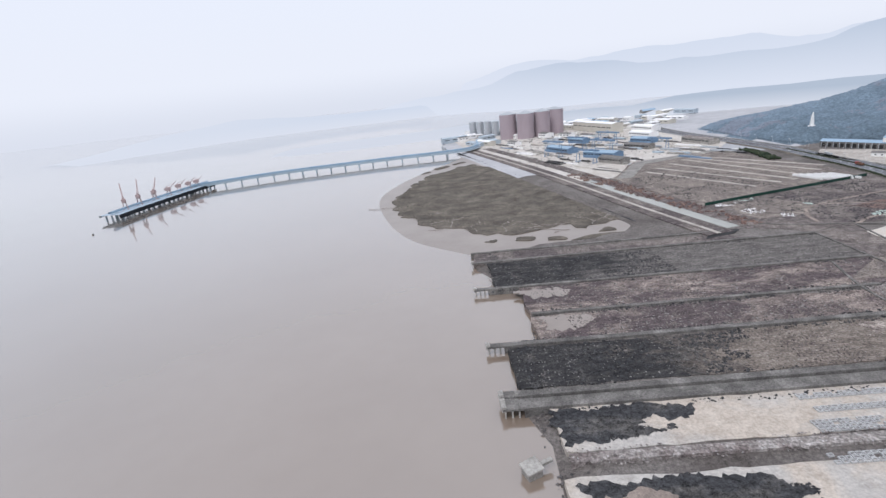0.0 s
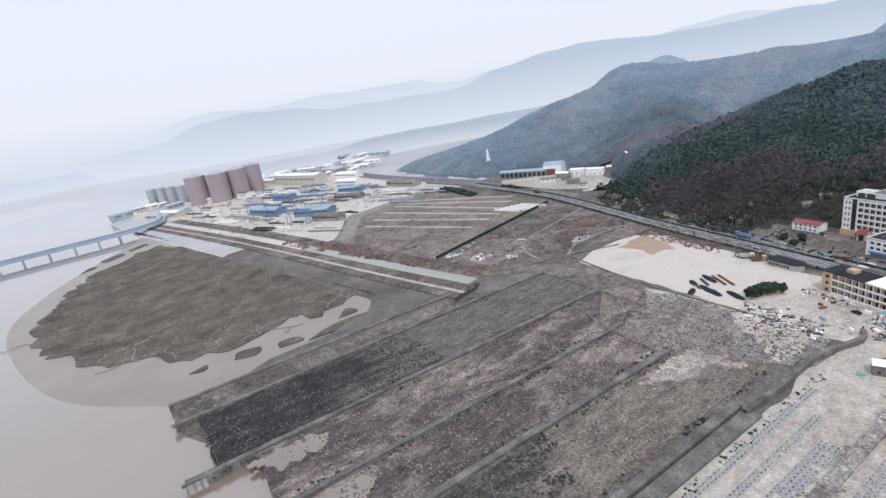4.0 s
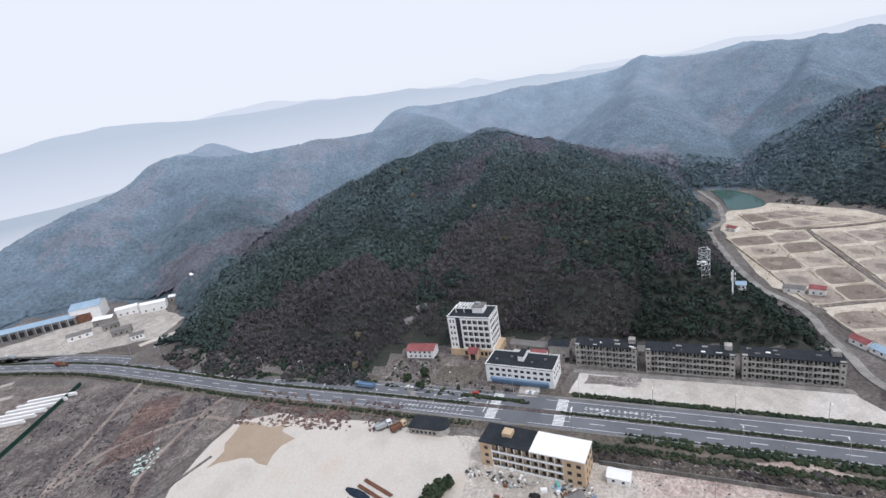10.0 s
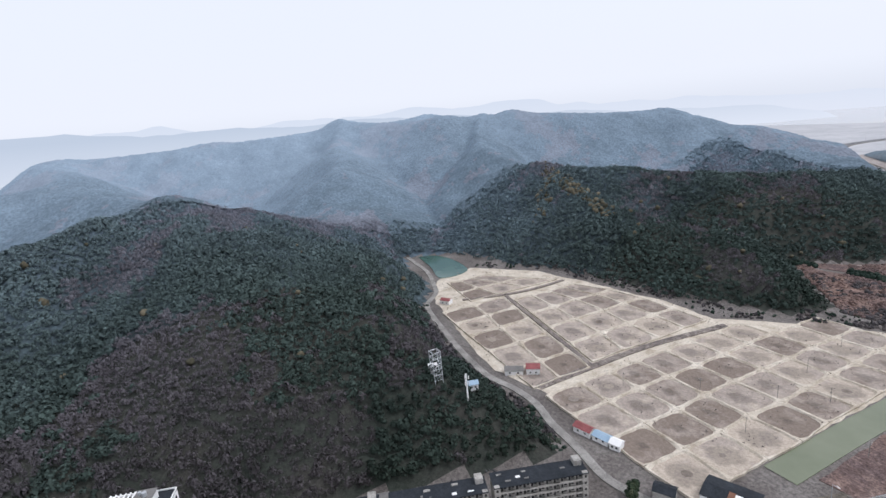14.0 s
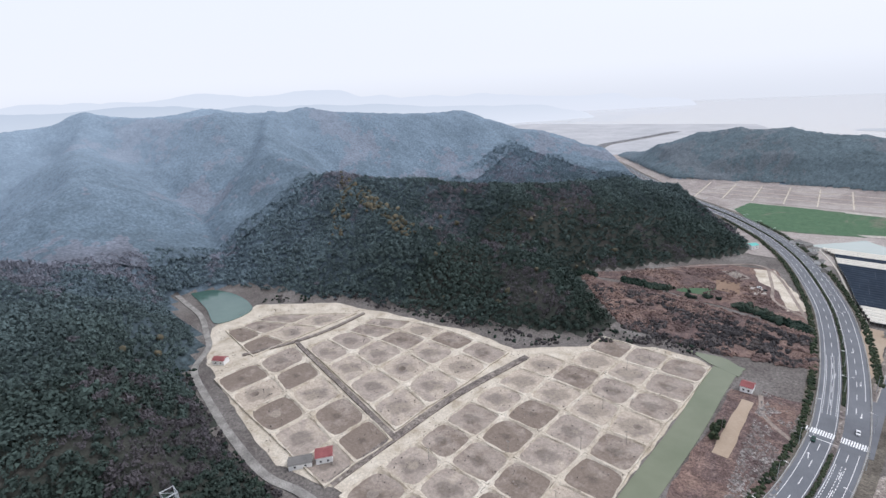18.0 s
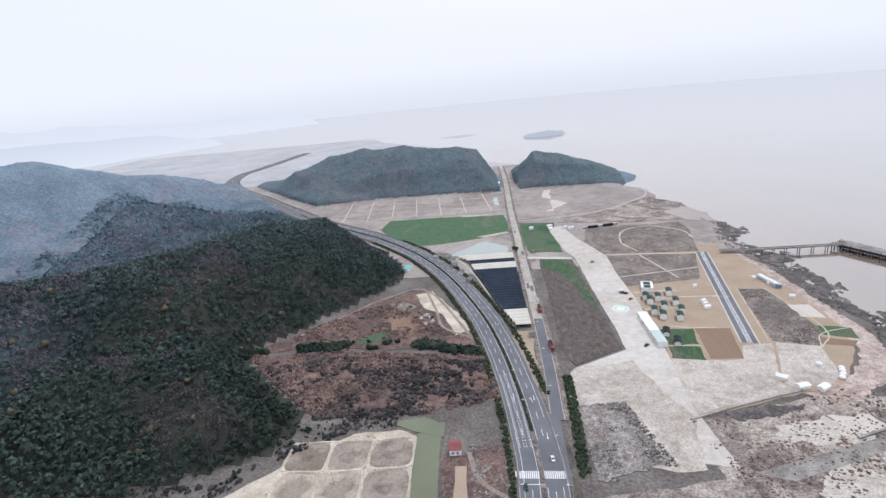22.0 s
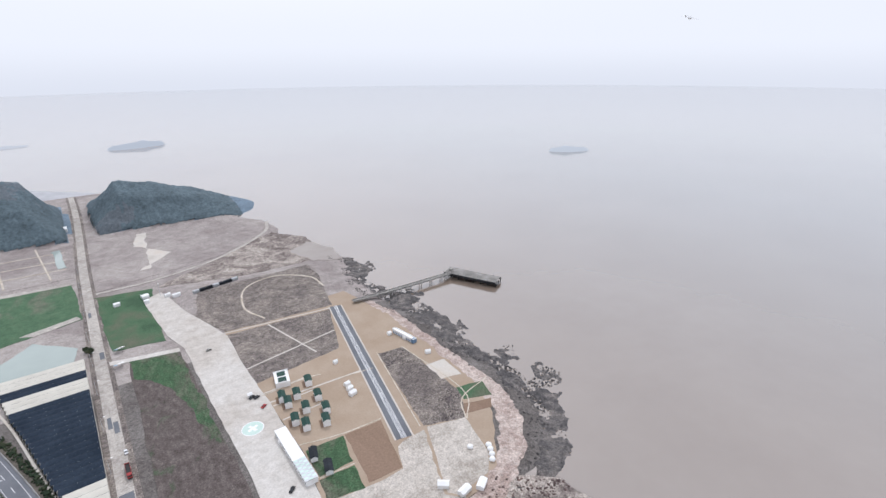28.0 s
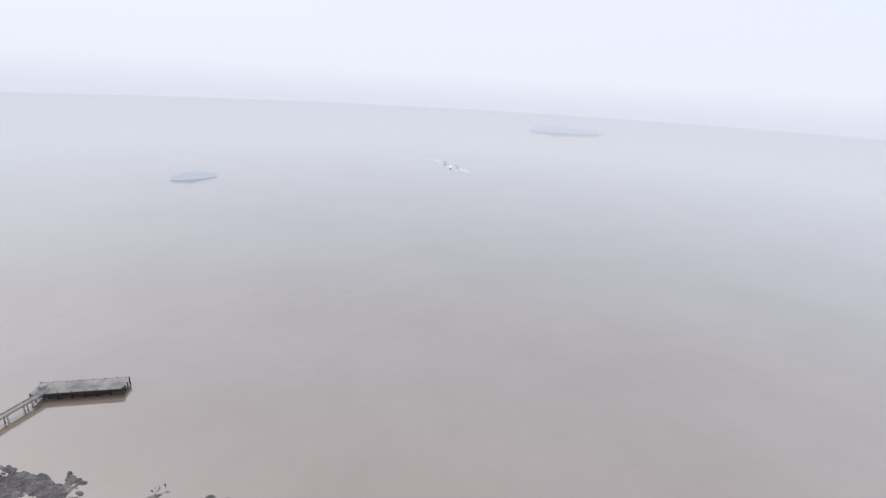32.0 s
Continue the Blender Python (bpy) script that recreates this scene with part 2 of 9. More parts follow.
def leaves(name, tones, uneven, island, fine, fine_scale, bump):
    """Leaves of a mixed wood, haze painted into the colour by distance; tones: (metres from the flight line, colour).
    """
    m = bpy.data.materials.new(name)
    m.use_nodes = True
    n, l = m.node_tree.nodes, m.node_tree.links
    b = n["Principled BSDF"]
    b.inputs["Roughness"].default_value, b.inputs["Specular IOR Level"].default_value = 0.85, 0.1
    geo = n.new("ShaderNodeNewGeometry")
    xyz = n.new("ShaderNodeSeparateXYZ")
    l.new(geo.outputs["Position"], xyz.inputs[0])

    def calc(op, a, c, clamp=False):
        q = n.new("ShaderNodeMath")
        q.operation, q.use_clamp = op, clamp
        for k, w in enumerate((a, c)):
            if isinstance(w, (int, float)):
                q.inputs[k].default_value = w
            else:
                l.new(w, q.inputs[k])
        return q.outputs[0]

    def noise(sc, detail):
        q = n.new("ShaderNodeTexNoise")
        q.inputs["Scale"].default_value, q.inputs["Detail"].default_value, q.inputs["Roughness"].default_value = sc, detail, 0.65
        l.new(geo.outputs["Position"], q.inputs["Vector"])
        return q.outputs["Fac"]

    def factor(v, spread):
        q = n.new("ShaderNodeMapRange")
        q.inputs["From Min"].default_value, q.inputs["From Max"].default_value = 0.3, 0.7
        q.inputs["To Min"].default_value, q.inputs["To Max"].default_value = 1 - spread, 1 + spread
        l.new(v, q.inputs["Value"])
        return q.outputs["Result"]
    # distance from the line the camera flies along sets the haze tone
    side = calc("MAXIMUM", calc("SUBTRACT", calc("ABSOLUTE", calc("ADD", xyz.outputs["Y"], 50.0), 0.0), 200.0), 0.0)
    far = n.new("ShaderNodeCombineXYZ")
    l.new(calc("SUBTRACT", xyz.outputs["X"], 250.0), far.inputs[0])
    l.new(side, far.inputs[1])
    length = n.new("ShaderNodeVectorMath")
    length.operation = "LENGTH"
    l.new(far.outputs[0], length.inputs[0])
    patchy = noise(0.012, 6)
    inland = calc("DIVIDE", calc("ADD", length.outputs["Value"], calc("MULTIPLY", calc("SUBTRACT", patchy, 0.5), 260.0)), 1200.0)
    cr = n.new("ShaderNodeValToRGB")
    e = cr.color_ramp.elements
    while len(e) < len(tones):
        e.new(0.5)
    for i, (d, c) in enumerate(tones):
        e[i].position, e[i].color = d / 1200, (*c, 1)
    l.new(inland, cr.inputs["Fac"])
    # old and young stands, single crowns, twigs; far contrast flattened as painted haze
    even = n.new("ShaderNodeMapRange")
    even.inputs["From Min"].default_value, even.inputs["From Max"].default_value = 0.2, 0.75
    even.inputs["To Min"].default_value, even.inputs["To Max"].default_value = 1.0, 0.3
    l.new(inland, even.inputs["Value"])
    lot = factor(noise(0.03, 7), uneven)
    if island:
        q = n.new("ShaderNodeMapRange")
        q.inputs["To Min"].default_value, q.inputs["To Max"].default_value = 1 - island, 1 + island
        l.new(geo.outputs["Random Per Island"], q.inputs["Value"])
        lot = calc("MULTIPLY", lot, q.outputs["Result"])
    twigs = noise(fine_scale, 6)
    lot = calc("MULTIPLY", lot, factor(twigs, fine))
    lot = calc("ADD", calc("MULTIPLY", calc("SUBTRACT", lot, 1.0), even.outputs["Result"]), 1.0)
    mul = n.new("ShaderNodeVectorMath")
    mul.operation = "SCALE"
    l.new(cr.outputs["Color"], mul.inputs[0])
    l.new(lot, mul.inputs["Scale"])
    l.new(mul.outputs["Vector"], b.inputs["Base Color"])
    bp = n.new("ShaderNodeBump")
    bp.inputs["Strength"].default_value, bp.inputs["Distance"].default_value = 0.8, bump
    l.new(twigs, bp.inputs["Height"])
    l.new(bp.outputs["Normal"], b.inputs["Normal"])
    MATS[name] = m
    return m


# leaf colours pale and turn bluer with distance: aerial haze painted in
GREEN_HAZE_TONES = ((110, (0.016, 0.023, 0.017)), (280, (0.034, 0.047, 0.046)), (450, (0.083, 0.111, 0.133)), (640, (0.143, 0.19, 0.236)), (1000, (0.24, 0.305, 0.375)))
BARE_HAZE_TONES = ((110, (0.034, 0.031, 0.031)), (280, (0.066, 0.063, 0.069)), (450, (0.122, 0.127, 0.15)), (640, (0.18, 0.203, 0.246)), (1000, (0.26, 0.31, 0.376)))
M_EVERGREEN = leaves("hazed_evergreen_wood", [(d, (1.75 * r, 1.75 * g, 1.8 * b)) for d, (r, g, b) in ((110, (0.016, 0.023, 0.017)), (280, (0.036, 0.05, 0.044)), (450, (0.066, 0.088, 0.092)), (640, (0.11, 0.147, 0.172)))], 0.35, 0.26, 0.4, 0.8, 0.3)
M_WINTER = leaves("hazed_winter_wood", [(d, (1.6 * r, 1.6 * g, 1.66 * b)) for d, (r, g, b) in ((110, (0.036, 0.032, 0.032)), (280, (0.068, 0.063, 0.067)), (450, (0.108, 0.108, 0.12)), (640, (0.145, 0.158, 0.185)))], 0.3, 0.26, 0.35, 0.9, 0.3)
M_FARGREEN = leaves("hazed_evergreen_canopy", GREEN_HAZE_TONES, 0.35, 0.0, 0.6, 0.3, 0.8)
M_FARWINTER = leaves("hazed_winter_canopy", BARE_HAZE_TONES, 0.3, 0.0, 0.55, 0.3, 0.8)
# the coast hill has its own, weaker painted haze
M_COASTGREEN = leaves("hazed_coast_evergreen", ((500, (0.098, 0.13, 0.143)), (1100, (0.145, 0.185, 0.218))), 0.35, 0.0, 0.6, 0.3, 0.8)
M_COASTWINTER = leaves("hazed_coast_winter", ((500, (0.122, 0.138, 0.15)), (1100, (0.165, 0.195, 0.225))), 0.3, 0.0, 0.55, 0.3, 0.8)
M_BARE = mat("bare_winter_trees", [(0.032, 0.03, 0.031), (0.05, 0.046, 0.048), (0.072, 0.066, 0.069), (0.1, 0.086, 0.081)], 0.05, 6, island=0.35, fine=0.5, fine_scale=1.0, rough=0.85, spec=0.1, bump=0.9, bump_scale=0.9)
# lightened and blued: distance haze put into the ground colour
M_FARLAND = mat("haze_painted_plain", [(0.34, 0.345, 0.36), (0.42, 0.42, 0.435), (0.48, 0.475, 0.485)], 0.008, 8, fine=0.12, fine_scale=0.05)
M_YELLOWLEAF = mat("yellowing_leaves", [(0.06, 0.056, 0.036), (0.1, 0.088, 0.058), (0.14, 0.12, 0.08)], 0.1, 5, island=0.4, fine=0.35, fine_scale=1.0)
M_POND = mat("pond_mud", [(0.195, 0.155, 0.127), (0.285, 0.238, 0.203), (0.335, 0.285, 0.247), (0.43, 0.365, 0.3)], 0.09, 7, rand=0.5, fine=0.25, fine_scale=0.6, rough=0.75)
M_BANK = mat("dry_bank", [(0.34, 0.285, 0.215), (0.52, 0.46, 0.378), (0.64, 0.585, 0.5)], 0.08, 7, fine=0.25, fine_scale=0.8)
M_TAN = mat("tan_earth", [(0.33, 0.25, 0.18), (0.4, 0.32, 0.245)], 0.04, 6, fine=0.1, fine_scale=0.8)
M_BROWN = mat("ploughed_earth", [(0.19, 0.125, 0.085), (0.26, 0.18, 0.13)], 0.05, 6, fine=0.2, fine_scale=0.8, stretch=(1, 0.12, 1, 10))
M_DRYGRASS = earth("dry_grass", [(0.1, 0.083, 0.078), (0.15, 0.128, 0.118), (0.2, 0.175, 0.16)], [(0.17, 0.143, 0.125), (0.24, 0.208, 0.182), (0.3, 0.265, 0.232)], 0.04, grain=0.5)
M_RIM = earth("pinkish_earth", [(0.26, 0.19, 0.162), (0.36, 0.28, 0.245), (0.45, 0.37, 0.33)], [(0.38, 0.305, 0.265), (0.49, 0.41, 0.365), (0.58, 0.5, 0.45)], 0.04, grain=0.3, stones=0.08)
M_STUBBLE = earth("dark_stubble", [(0.1, 0.08, 0.078), (0.14, 0.114, 0.112), (0.18, 0.152, 0.146)], [(0.16, 0.134, 0.126), (0.21, 0.18, 0.167), (0.26, 0.228, 0.206)], 0.02, grain=0.4, stretch=(1, 0.3, 1, 8))
M_PINK = earth("brick_rubble", [(0.12, 0.097, 0.092), (0.19, 0.162, 0.153), (0.27, 0.243, 0.228)], [(0.21, 0.185, 0.172), (0.29, 0.266, 0.25), (0.4, 0.375, 0.355)], 0.045, stones=0.35, stone_colour=(0.44, 0.43, 0.42))
M_CANAL = mat("pale_canal_water", [(0.28, 0.285, 0.25), (0.34, 0.34, 0.3)], 0.03, 5, rough=0.2, spec=0.6)
M_OLIVE = mat("green_channel_water", [(0.13, 0.15, 0.09), (0.17, 0.185, 0.12)], 0.03, 5, rough=0.12, spec=0.6)
M_LAKE = mat("teal_pond_water", [(0.05, 0.105, 0.09), (0.08, 0.14, 0.118)], 0.03, 5, rough=0.1, spec=0.6)
M_FISH = mat("milky_pond_water", [(0.33, 0.38, 0.35), (0.38, 0.43, 0.4)], 0.02, 5, rough=0.08, spec=0.6)
M_SCRUB = earth("russet_scrub", [(0.07, 0.049, 0.048), (0.115, 0.082, 0.078), (0.165, 0.122, 0.112)], [(0.125, 0.082, 0.071), (0.19, 0.128, 0.108), (0.27, 0.19, 0.155)], 0.028, (0.42, 0.6), grain=0.45)
M_HEDGE = mat("hedge_leaves", [(0.013, 0.024, 0.013), (0.028, 0.044, 0.022), (0.055, 0.062, 0.034)], 0.1, 5, island=0.3, fine=0.3, bump=0.9, bump_scale=0.9)
M_BLUE = mat("blue_sheet_roof", [(0.25, 0.36, 0.47), (0.33, 0.44, 0.55)], 0.1, 4, rough=0.55, fine=0.12, fine_scale=1.5)
M_REDROOF = mat("red_sheet_roof", [(0.2, 0.06, 0.06), (0.3, 0.1, 0.1)], 0.3, 4, rough=0.6, fine=0.2)
M_OLDCONC = mat("weathered_dark_concrete", [(0.075, 0.071, 0.067), (0.145, 0.137, 0.128), (0.25, 0.238, 0.222)], 0.12, 9, fine=0.45, fine_scale=1.2)
M_DERELICT = mat("weathered_render", [(0.2, 0.19, 0.175), (0.34, 0.325, 0.3), (0.45, 0.43, 0.4)], 0.25, 8, fine=0.3, fine_scale=1.4)
M_YELLOW = mat("ochre_wall", [(0.48, 0.35, 0.22), (0.58, 0.44, 0.3)], 0.2, 6, fine=0.12)
M_STEEL = mat("galvanised_steel", [(0.42, 0.44, 0.46), (0.55, 0.57, 0.59)], 0.5, 4, rough=0.45, metal=0.5)
# near black; solid panels of it also stand in for shade inside openings
M_DARK = mat("shade_and_dark_parts", [(0.02, 0.02, 0.022), (0.035, 0.034, 0.034)], 0.5, 4, rough=0.7)
M_NET = mat("black_shade_net", [(0.02, 0.028, 0.042), (0.034, 0.046, 0.066)], 0.06, 6, rough=0.9, spec=0.05, fine=0.25, fine_scale=0.7)
M_FILM = mat("greenhouse_film", [(0.5, 0.47, 0.41), (0.6, 0.57, 0.5)], 0.1, 6, rough=0.5, fine=0.08)
M_GREENROOF = mat("green_sheet_roof", [(0.008, 0.04, 0.03), (0.013, 0.055, 0.042)], 0.3, 4, rough=0.6)
M_RUST = mat("rusty_steel", [(0.12, 0.055, 0.035), (0.22, 0.11, 0.07)], 0.4, 6, rough=0.8, fine=0.3)
M_RED = mat("red_paint", [(0.3, 0.035, 0.035), (0.4, 0.06, 0.055)], 0.5, 4, rough=0.4)
M_BLUEPAINT = mat("blue_paint", [(0.13, 0.21, 0.32), (0.18, 0.27, 0.39)], 0.5, 4, rough=0.55)
M_TEAL = mat("teal_sheet", [(0.1, 0.4, 0.36), (0.16, 0.48, 0.43)], 0.3, 4, rough=0.5)
M_GREYROOF = mat("grey_fibre_roof", [(0.13, 0.125, 0.12), (0.22, 0.21, 0.2)], 0.2, 6, fine=0.2, fine_scale=1.5)
M_BARK = mat("bark", [(0.06, 0.045, 0.035), (0.12, 0.095, 0.075)], 0.8, 5)
M_TYRE = mat("black_rubber", [(0.012, 0.012, 0.012), (0.025, 0.025, 0.025)], 1.0, 3, rough=0.8)
M_SHORE = mat("dark_shore_rock", [(0.042, 0.04, 0.041), (0.1, 0.092, 0.09), (0.2, 0.178, 0.163)], 0.14, 9, fine=0.55, fine_scale=0.7, island=0.25, bump=0.6, bump_scale=0.5)
M_TIDAL = mat("tidal_rock_flat", [(0.15, 0.12, 0.105), (0.26, 0.215, 0.185), (0.36, 0.3, 0.26)], 0.06, 9, fine=0.3, fine_scale=0.7, bump=0.4, bump_scale=0.5)
COALS = [(0.02, 0.02, 0.022), (0.038, 0.037, 0.038), (0.085, 0.08, 0.076)]
M_BAYSTONE = earth("stony_slipway_fill", COALS, [(0.08, 0.073, 0.07), (0.13, 0.119, 0.112), (0.19, 0.175, 0.163)], 0.03, along=(45, 165), stones=0.3, stone_colour=(0.27, 0.26, 0.25), stretch=(0.35, 1, 1, 3))
M_BAYBROWN = earth("cinder_and_mud_fill", [(0.052, 0.042, 0.046), (0.1, 0.08, 0.082), (0.165, 0.132, 0.128)], [(0.15, 0.116, 0.102), (0.26, 0.217, 0.193), (0.4, 0.345, 0.305)], 0.035, (0.47, 0.6), stones=0.15, stretch=(0.5, 1, 1, 3))
M_BAYTAN = earth("coal_and_tan_gravel_fill", COALS, [(0.12, 0.1, 0.085), (0.185, 0.157, 0.135), (0.25, 0.22, 0.19)], 0.03, along=(50, 150), stones=0.25, stone_colour=(0.3, 0.285, 0.265), stretch=(0.5, 1, 1, 3))
M_SLAB = earth("worn_casting_slab", [(0.4, 0.345, 0.29), (0.47, 0.412, 0.352), (0.54, 0.485, 0.42)], [(0.36, 0.335, 0.31), (0.44, 0.415, 0.385), (0.5, 0.475, 0.445)], 0.025, grain=0.15, bump=0.1)
M_PRECAST = mat("pale_precast_concrete", [(0.42, 0.42, 0.42), (0.55, 0.55, 0.55)], 0.4, 6, fine=0.15, fine_scale=1.5)
M_MIXCROP = earth("patchy_winter_crop", [(0.045, 0.085, 0.045), (0.058, 0.11, 0.056), (0.08, 0.118, 0.066)], [(0.095, 0.088, 0.066), (0.13, 0.115, 0.093), (0.17, 0.148, 0.125)], 0.03, (0.46, 0.64), grain=0.35, stretch=(1, 0.5, 1, 8))
M_STRIP = earth("dark_stubble_with_green_shoots", [(0.075, 0.06, 0.056), (0.115, 0.095, 0.088), (0.165, 0.14, 0.128)], [(0.05, 0.08, 0.046), (0.065, 0.103, 0.056), (0.085, 0.11, 0.066)], 0.035, (0.57, 0.66), grain=0.3, stretch=(1, 0.6, 1, 8))
M_CROP = earth("green_winter_crop", [(0.06, 0.115, 0.066), (0.078, 0.142, 0.08), (0.1, 0.155, 0.09)], [(0.13, 0.125, 0.095), (0.18, 0.16, 0.13), (0.23, 0.2, 0.17)], 0.015, (0.56, 0.7), grain=0.25)
# paler than nearer soil: haze over the far fields put into the colour
M_FLATFIELD = earth("haze_paled_level_field", [(0.22, 0.188, 0.178), (0.265, 0.23, 0.217), (0.31, 0.275, 0.26)], [(0.3, 0.263, 0.243), (0.355, 0.318, 0.296), (0.41, 0.37, 0.345)], 0.012, grain=0.2, bump=0.15)
M_QUAYWALL = mat("pale_blue_sheet", [(0.36, 0.42, 0.47), (0.46, 0.52, 0.57)], 0.1, 5, rough=0.6, fine=0.1)
M_BANKSCRUB = earth("dark_bank_scrub", [(0.03, 0.028, 0.022), (0.055, 0.048, 0.04), (0.09, 0.076, 0.064)], [(0.06, 0.05, 0.044), (0.1, 0.084, 0.074), (0.15, 0.128, 0.112)], 0.05)
M_MINT = mat("mint_paint", [(0.5, 0.62, 0.56), (0.56, 0.68, 0.62)], 0.3, 4)

# the pond beds darken towards their middle, each in its own way
pn, pl = M_POND.node_tree.nodes, M_POND.node_tree.links
tc = pn.new("ShaderNodeTexCoord")
far_from_middle = pn.new("ShaderNodeVectorMath")
far_from_middle.operation = "LENGTH"
pl.new(tc.outputs["Object"], far_from_middle.inputs[0])
blot = pn.new("ShaderNodeTexNoise")
blot.inputs["Scale"].default_value, blot.inputs["Detail"].default_value = 0.11, 4
pl.new(tc.outputs["Object"], blot.inputs["Vector"])
spread = pn.new("ShaderNodeMath")
spread.operation = "MULTIPLY_ADD"
spread.inputs[1].default_value, spread.inputs[2].default_value = 13.0, -6.5
pl.new(blot.outputs["Fac"], spread.inputs[0])
reach = pn.new("ShaderNodeMath")
pl.new(far_from_middle.outputs["Value"], reach.inputs[0])
pl.new(spread.outputs[0], reach.inputs[1])
each = pn.new("ShaderNodeObjectInfo")
size_of = pn.new("ShaderNodeMapRange")
size_of.inputs["To Min"].default_value, size_of.inputs["To Max"].default_value = 0.5, 7.0
pl.new(each.outputs["Random"], size_of.inputs["Value"])
edge_out = pn.new("ShaderNodeMath")
edge_out.inputs[1].default_value = 2.4
pl.new(size_of.outputs["Result"], edge_out.inputs[0])
wet = pn.new("ShaderNodeMapRange")
wet.inputs["To Min"].default_value, wet.inputs["To Max"].default_value = 0.68, 1.0
pl.new(reach.outputs[0], wet.inputs["Value"])
pl.new(size_of.outputs["Result"], wet.inputs["From Min"])
pl.new(edge_out.outputs[0], wet.inputs["From Max"])
pbs = pn["Principled BSDF"]
dry = pbs.inputs["Base Color"].links[0].from_socket
damp = pn.new("ShaderNodeVectorMath")
damp.operation = "SCALE"
pl.new(dry, damp.inputs[0])
pl.new(wet.outputs["Result"], damp.inputs["Scale"])
pl.new(damp.outputs["Vector"], pbs.inputs["Base Color"])

# water: brown silt below a smooth skin that mirrors the sky
M_WATER = mat("silty_water", [(0.21, 0.16, 0.122), (0.258, 0.205, 0.162)], 0.006, 5, rough=0.2, spec=0.5, bump=0.02, bump_scale=0.25)
skin = M_WATER.node_tree.nodes["Principled BSDF"]
# base colour brown near the shore, greyer and bluer out in the bay
wt = M_WATER.node_tree
wpos = wt.nodes.new("ShaderNodeNewGeometry")
wxyz = wt.nodes.new("ShaderNodeSeparateXYZ")
wt.links.new(wpos.outputs["Position"], wxyz.inputs[0])
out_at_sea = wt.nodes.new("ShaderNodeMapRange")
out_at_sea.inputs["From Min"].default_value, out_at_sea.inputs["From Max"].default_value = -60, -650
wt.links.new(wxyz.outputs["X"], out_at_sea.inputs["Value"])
offshore_tint = wt.nodes.new("ShaderNodeMix")
offshore_tint.data_type, offshore_tint.blend_type = "RGBA", "MULTIPLY"
offshore_tint.inputs["B"].default_value = (0.84, 0.98, 1.1, 1)
wt.links.new(out_at_sea.outputs["Result"], offshore_tint.inputs["Factor"])
wt.links.new(skin.inputs["Base Color"].links[0].from_socket, offshore_tint.inputs["A"])
wt.links.new(offshore_tint.outputs["Result"], skin.inputs["Base Color"])
skin.inputs["Coat Weight"].default_value, skin.inputs["Coat IOR"].default_value, skin.inputs["Coat Roughness"].default_value = 1.0, 2.5, 0.05


# ---- mesh helpers ----
def part(name, bm, material, parent=None, label=""):
    me = bpy.data.meshes.new(name)
    bm.to_mesh(me)
    bm.free()
    me.materials.append(material)
    ob = new(name, me)
    if parent is not None:
        ob.parent = parent
    if label:
        ob["label"] = label
    return ob


def thing(name, label, category, m=None, group="", kind=""):
    ob = new(name)
    ob.empty_display_size = 0.5
    if m is not None:
        ob.matrix_basis = m
    return tagged(ob, label, category, group, kind)


def mesh_np(name, verts, faces, material, parent=None, smooth=False):
    """A mesh from arrays of places and of faces that all have the same number of corners."""
    me = bpy.data.meshes.new(name)
    k = faces.shape[1]
    me.vertices.add(len(verts))
    me.vertices.foreach_set("co", np.asarray(verts, np.float32).ravel())
    me.loops.add(faces.size)
    me.loops.foreach_set("vertex_index", faces.astype(np.int32).ravel())
    me.polygons.add(len(faces))
    me.polygons.foreach_set("loop_start", np.arange(0, faces.size, k, dtype=np.int32))
    me.polygons.foreach_set("loop_total", np.full(len(faces), k, dtype=np.int32))
    me.polygons.foreach_set("use_smooth", np.full(len(faces), smooth))
    me.materials.append(material)
    me.update(calc_edges=True)
    ob = new(name, me)
    if parent is not None:
        ob.parent = parent
    return ob


def add_box(bm, x0, y0, z0, x1, y1, z1, m=None):
    c = [(x0, y0, z0), (x1, y0, z0), (x1, y1, z0), (x0, y1, z0), (x0, y0, z1), (x1, y0, z1), (x1, y1, z1), (x0, y1, z1)]
    v = [bm.verts.new(m @ Vector(p) if m is not None else p) for p in c]
    for f in ((0, 3, 2, 1), (4, 5, 6, 7), (0, 1, 5, 4), (1, 2, 6, 5), (2, 3, 7, 6), (3, 0, 4, 7)):
        bm.faces.new([v[i] for i in f])
    return v


def box(name, x0, y0, z0, x1, y1, z1, material, parent=None, label="", m=None, bevel=0.0):
    bm = bmesh.new()
    add_box(bm, x0, y0, z0, x1, y1, z1, m)
    if bevel:
        bmesh.ops.bevel(bm, geom=bm.edges[:], offset=bevel, segments=1, affect="EDGES")
    return part(name, bm, material, parent, label)


def add_tube(bm, a, b, r0, r1=None, n=8):
    """A tapered round bar from a to b."""
    a, b = Vector(a), Vector(b)
    r1 = r0 if r1 is None else r1
    q = (b - a).to_track_quat("Z", "Y")
    rings = []
    for p, r in ((a, r0), (b, r1)):
        rings.append([bm.verts.new(p + q @ Vector((r * math.cos(2 * math.pi * i / n), r * math.sin(2 * math.pi * i / n), 0))) for i in range(n)])
    for i in range(n):
        j = (i + 1) % n
        bm.faces.new((rings[0][i], rings[0][j], rings[1][j], rings[1][i]))
    bm.faces.new(rings[0][::-1])
    bm.faces.new(rings[1])


def tube(name, a, b, r0, r1, material, parent=None, label="", n=8):
    bm = bmesh.new()
    add_tube(bm, a, b, r0, r1, n)
    return part(name, bm, material, parent, label)


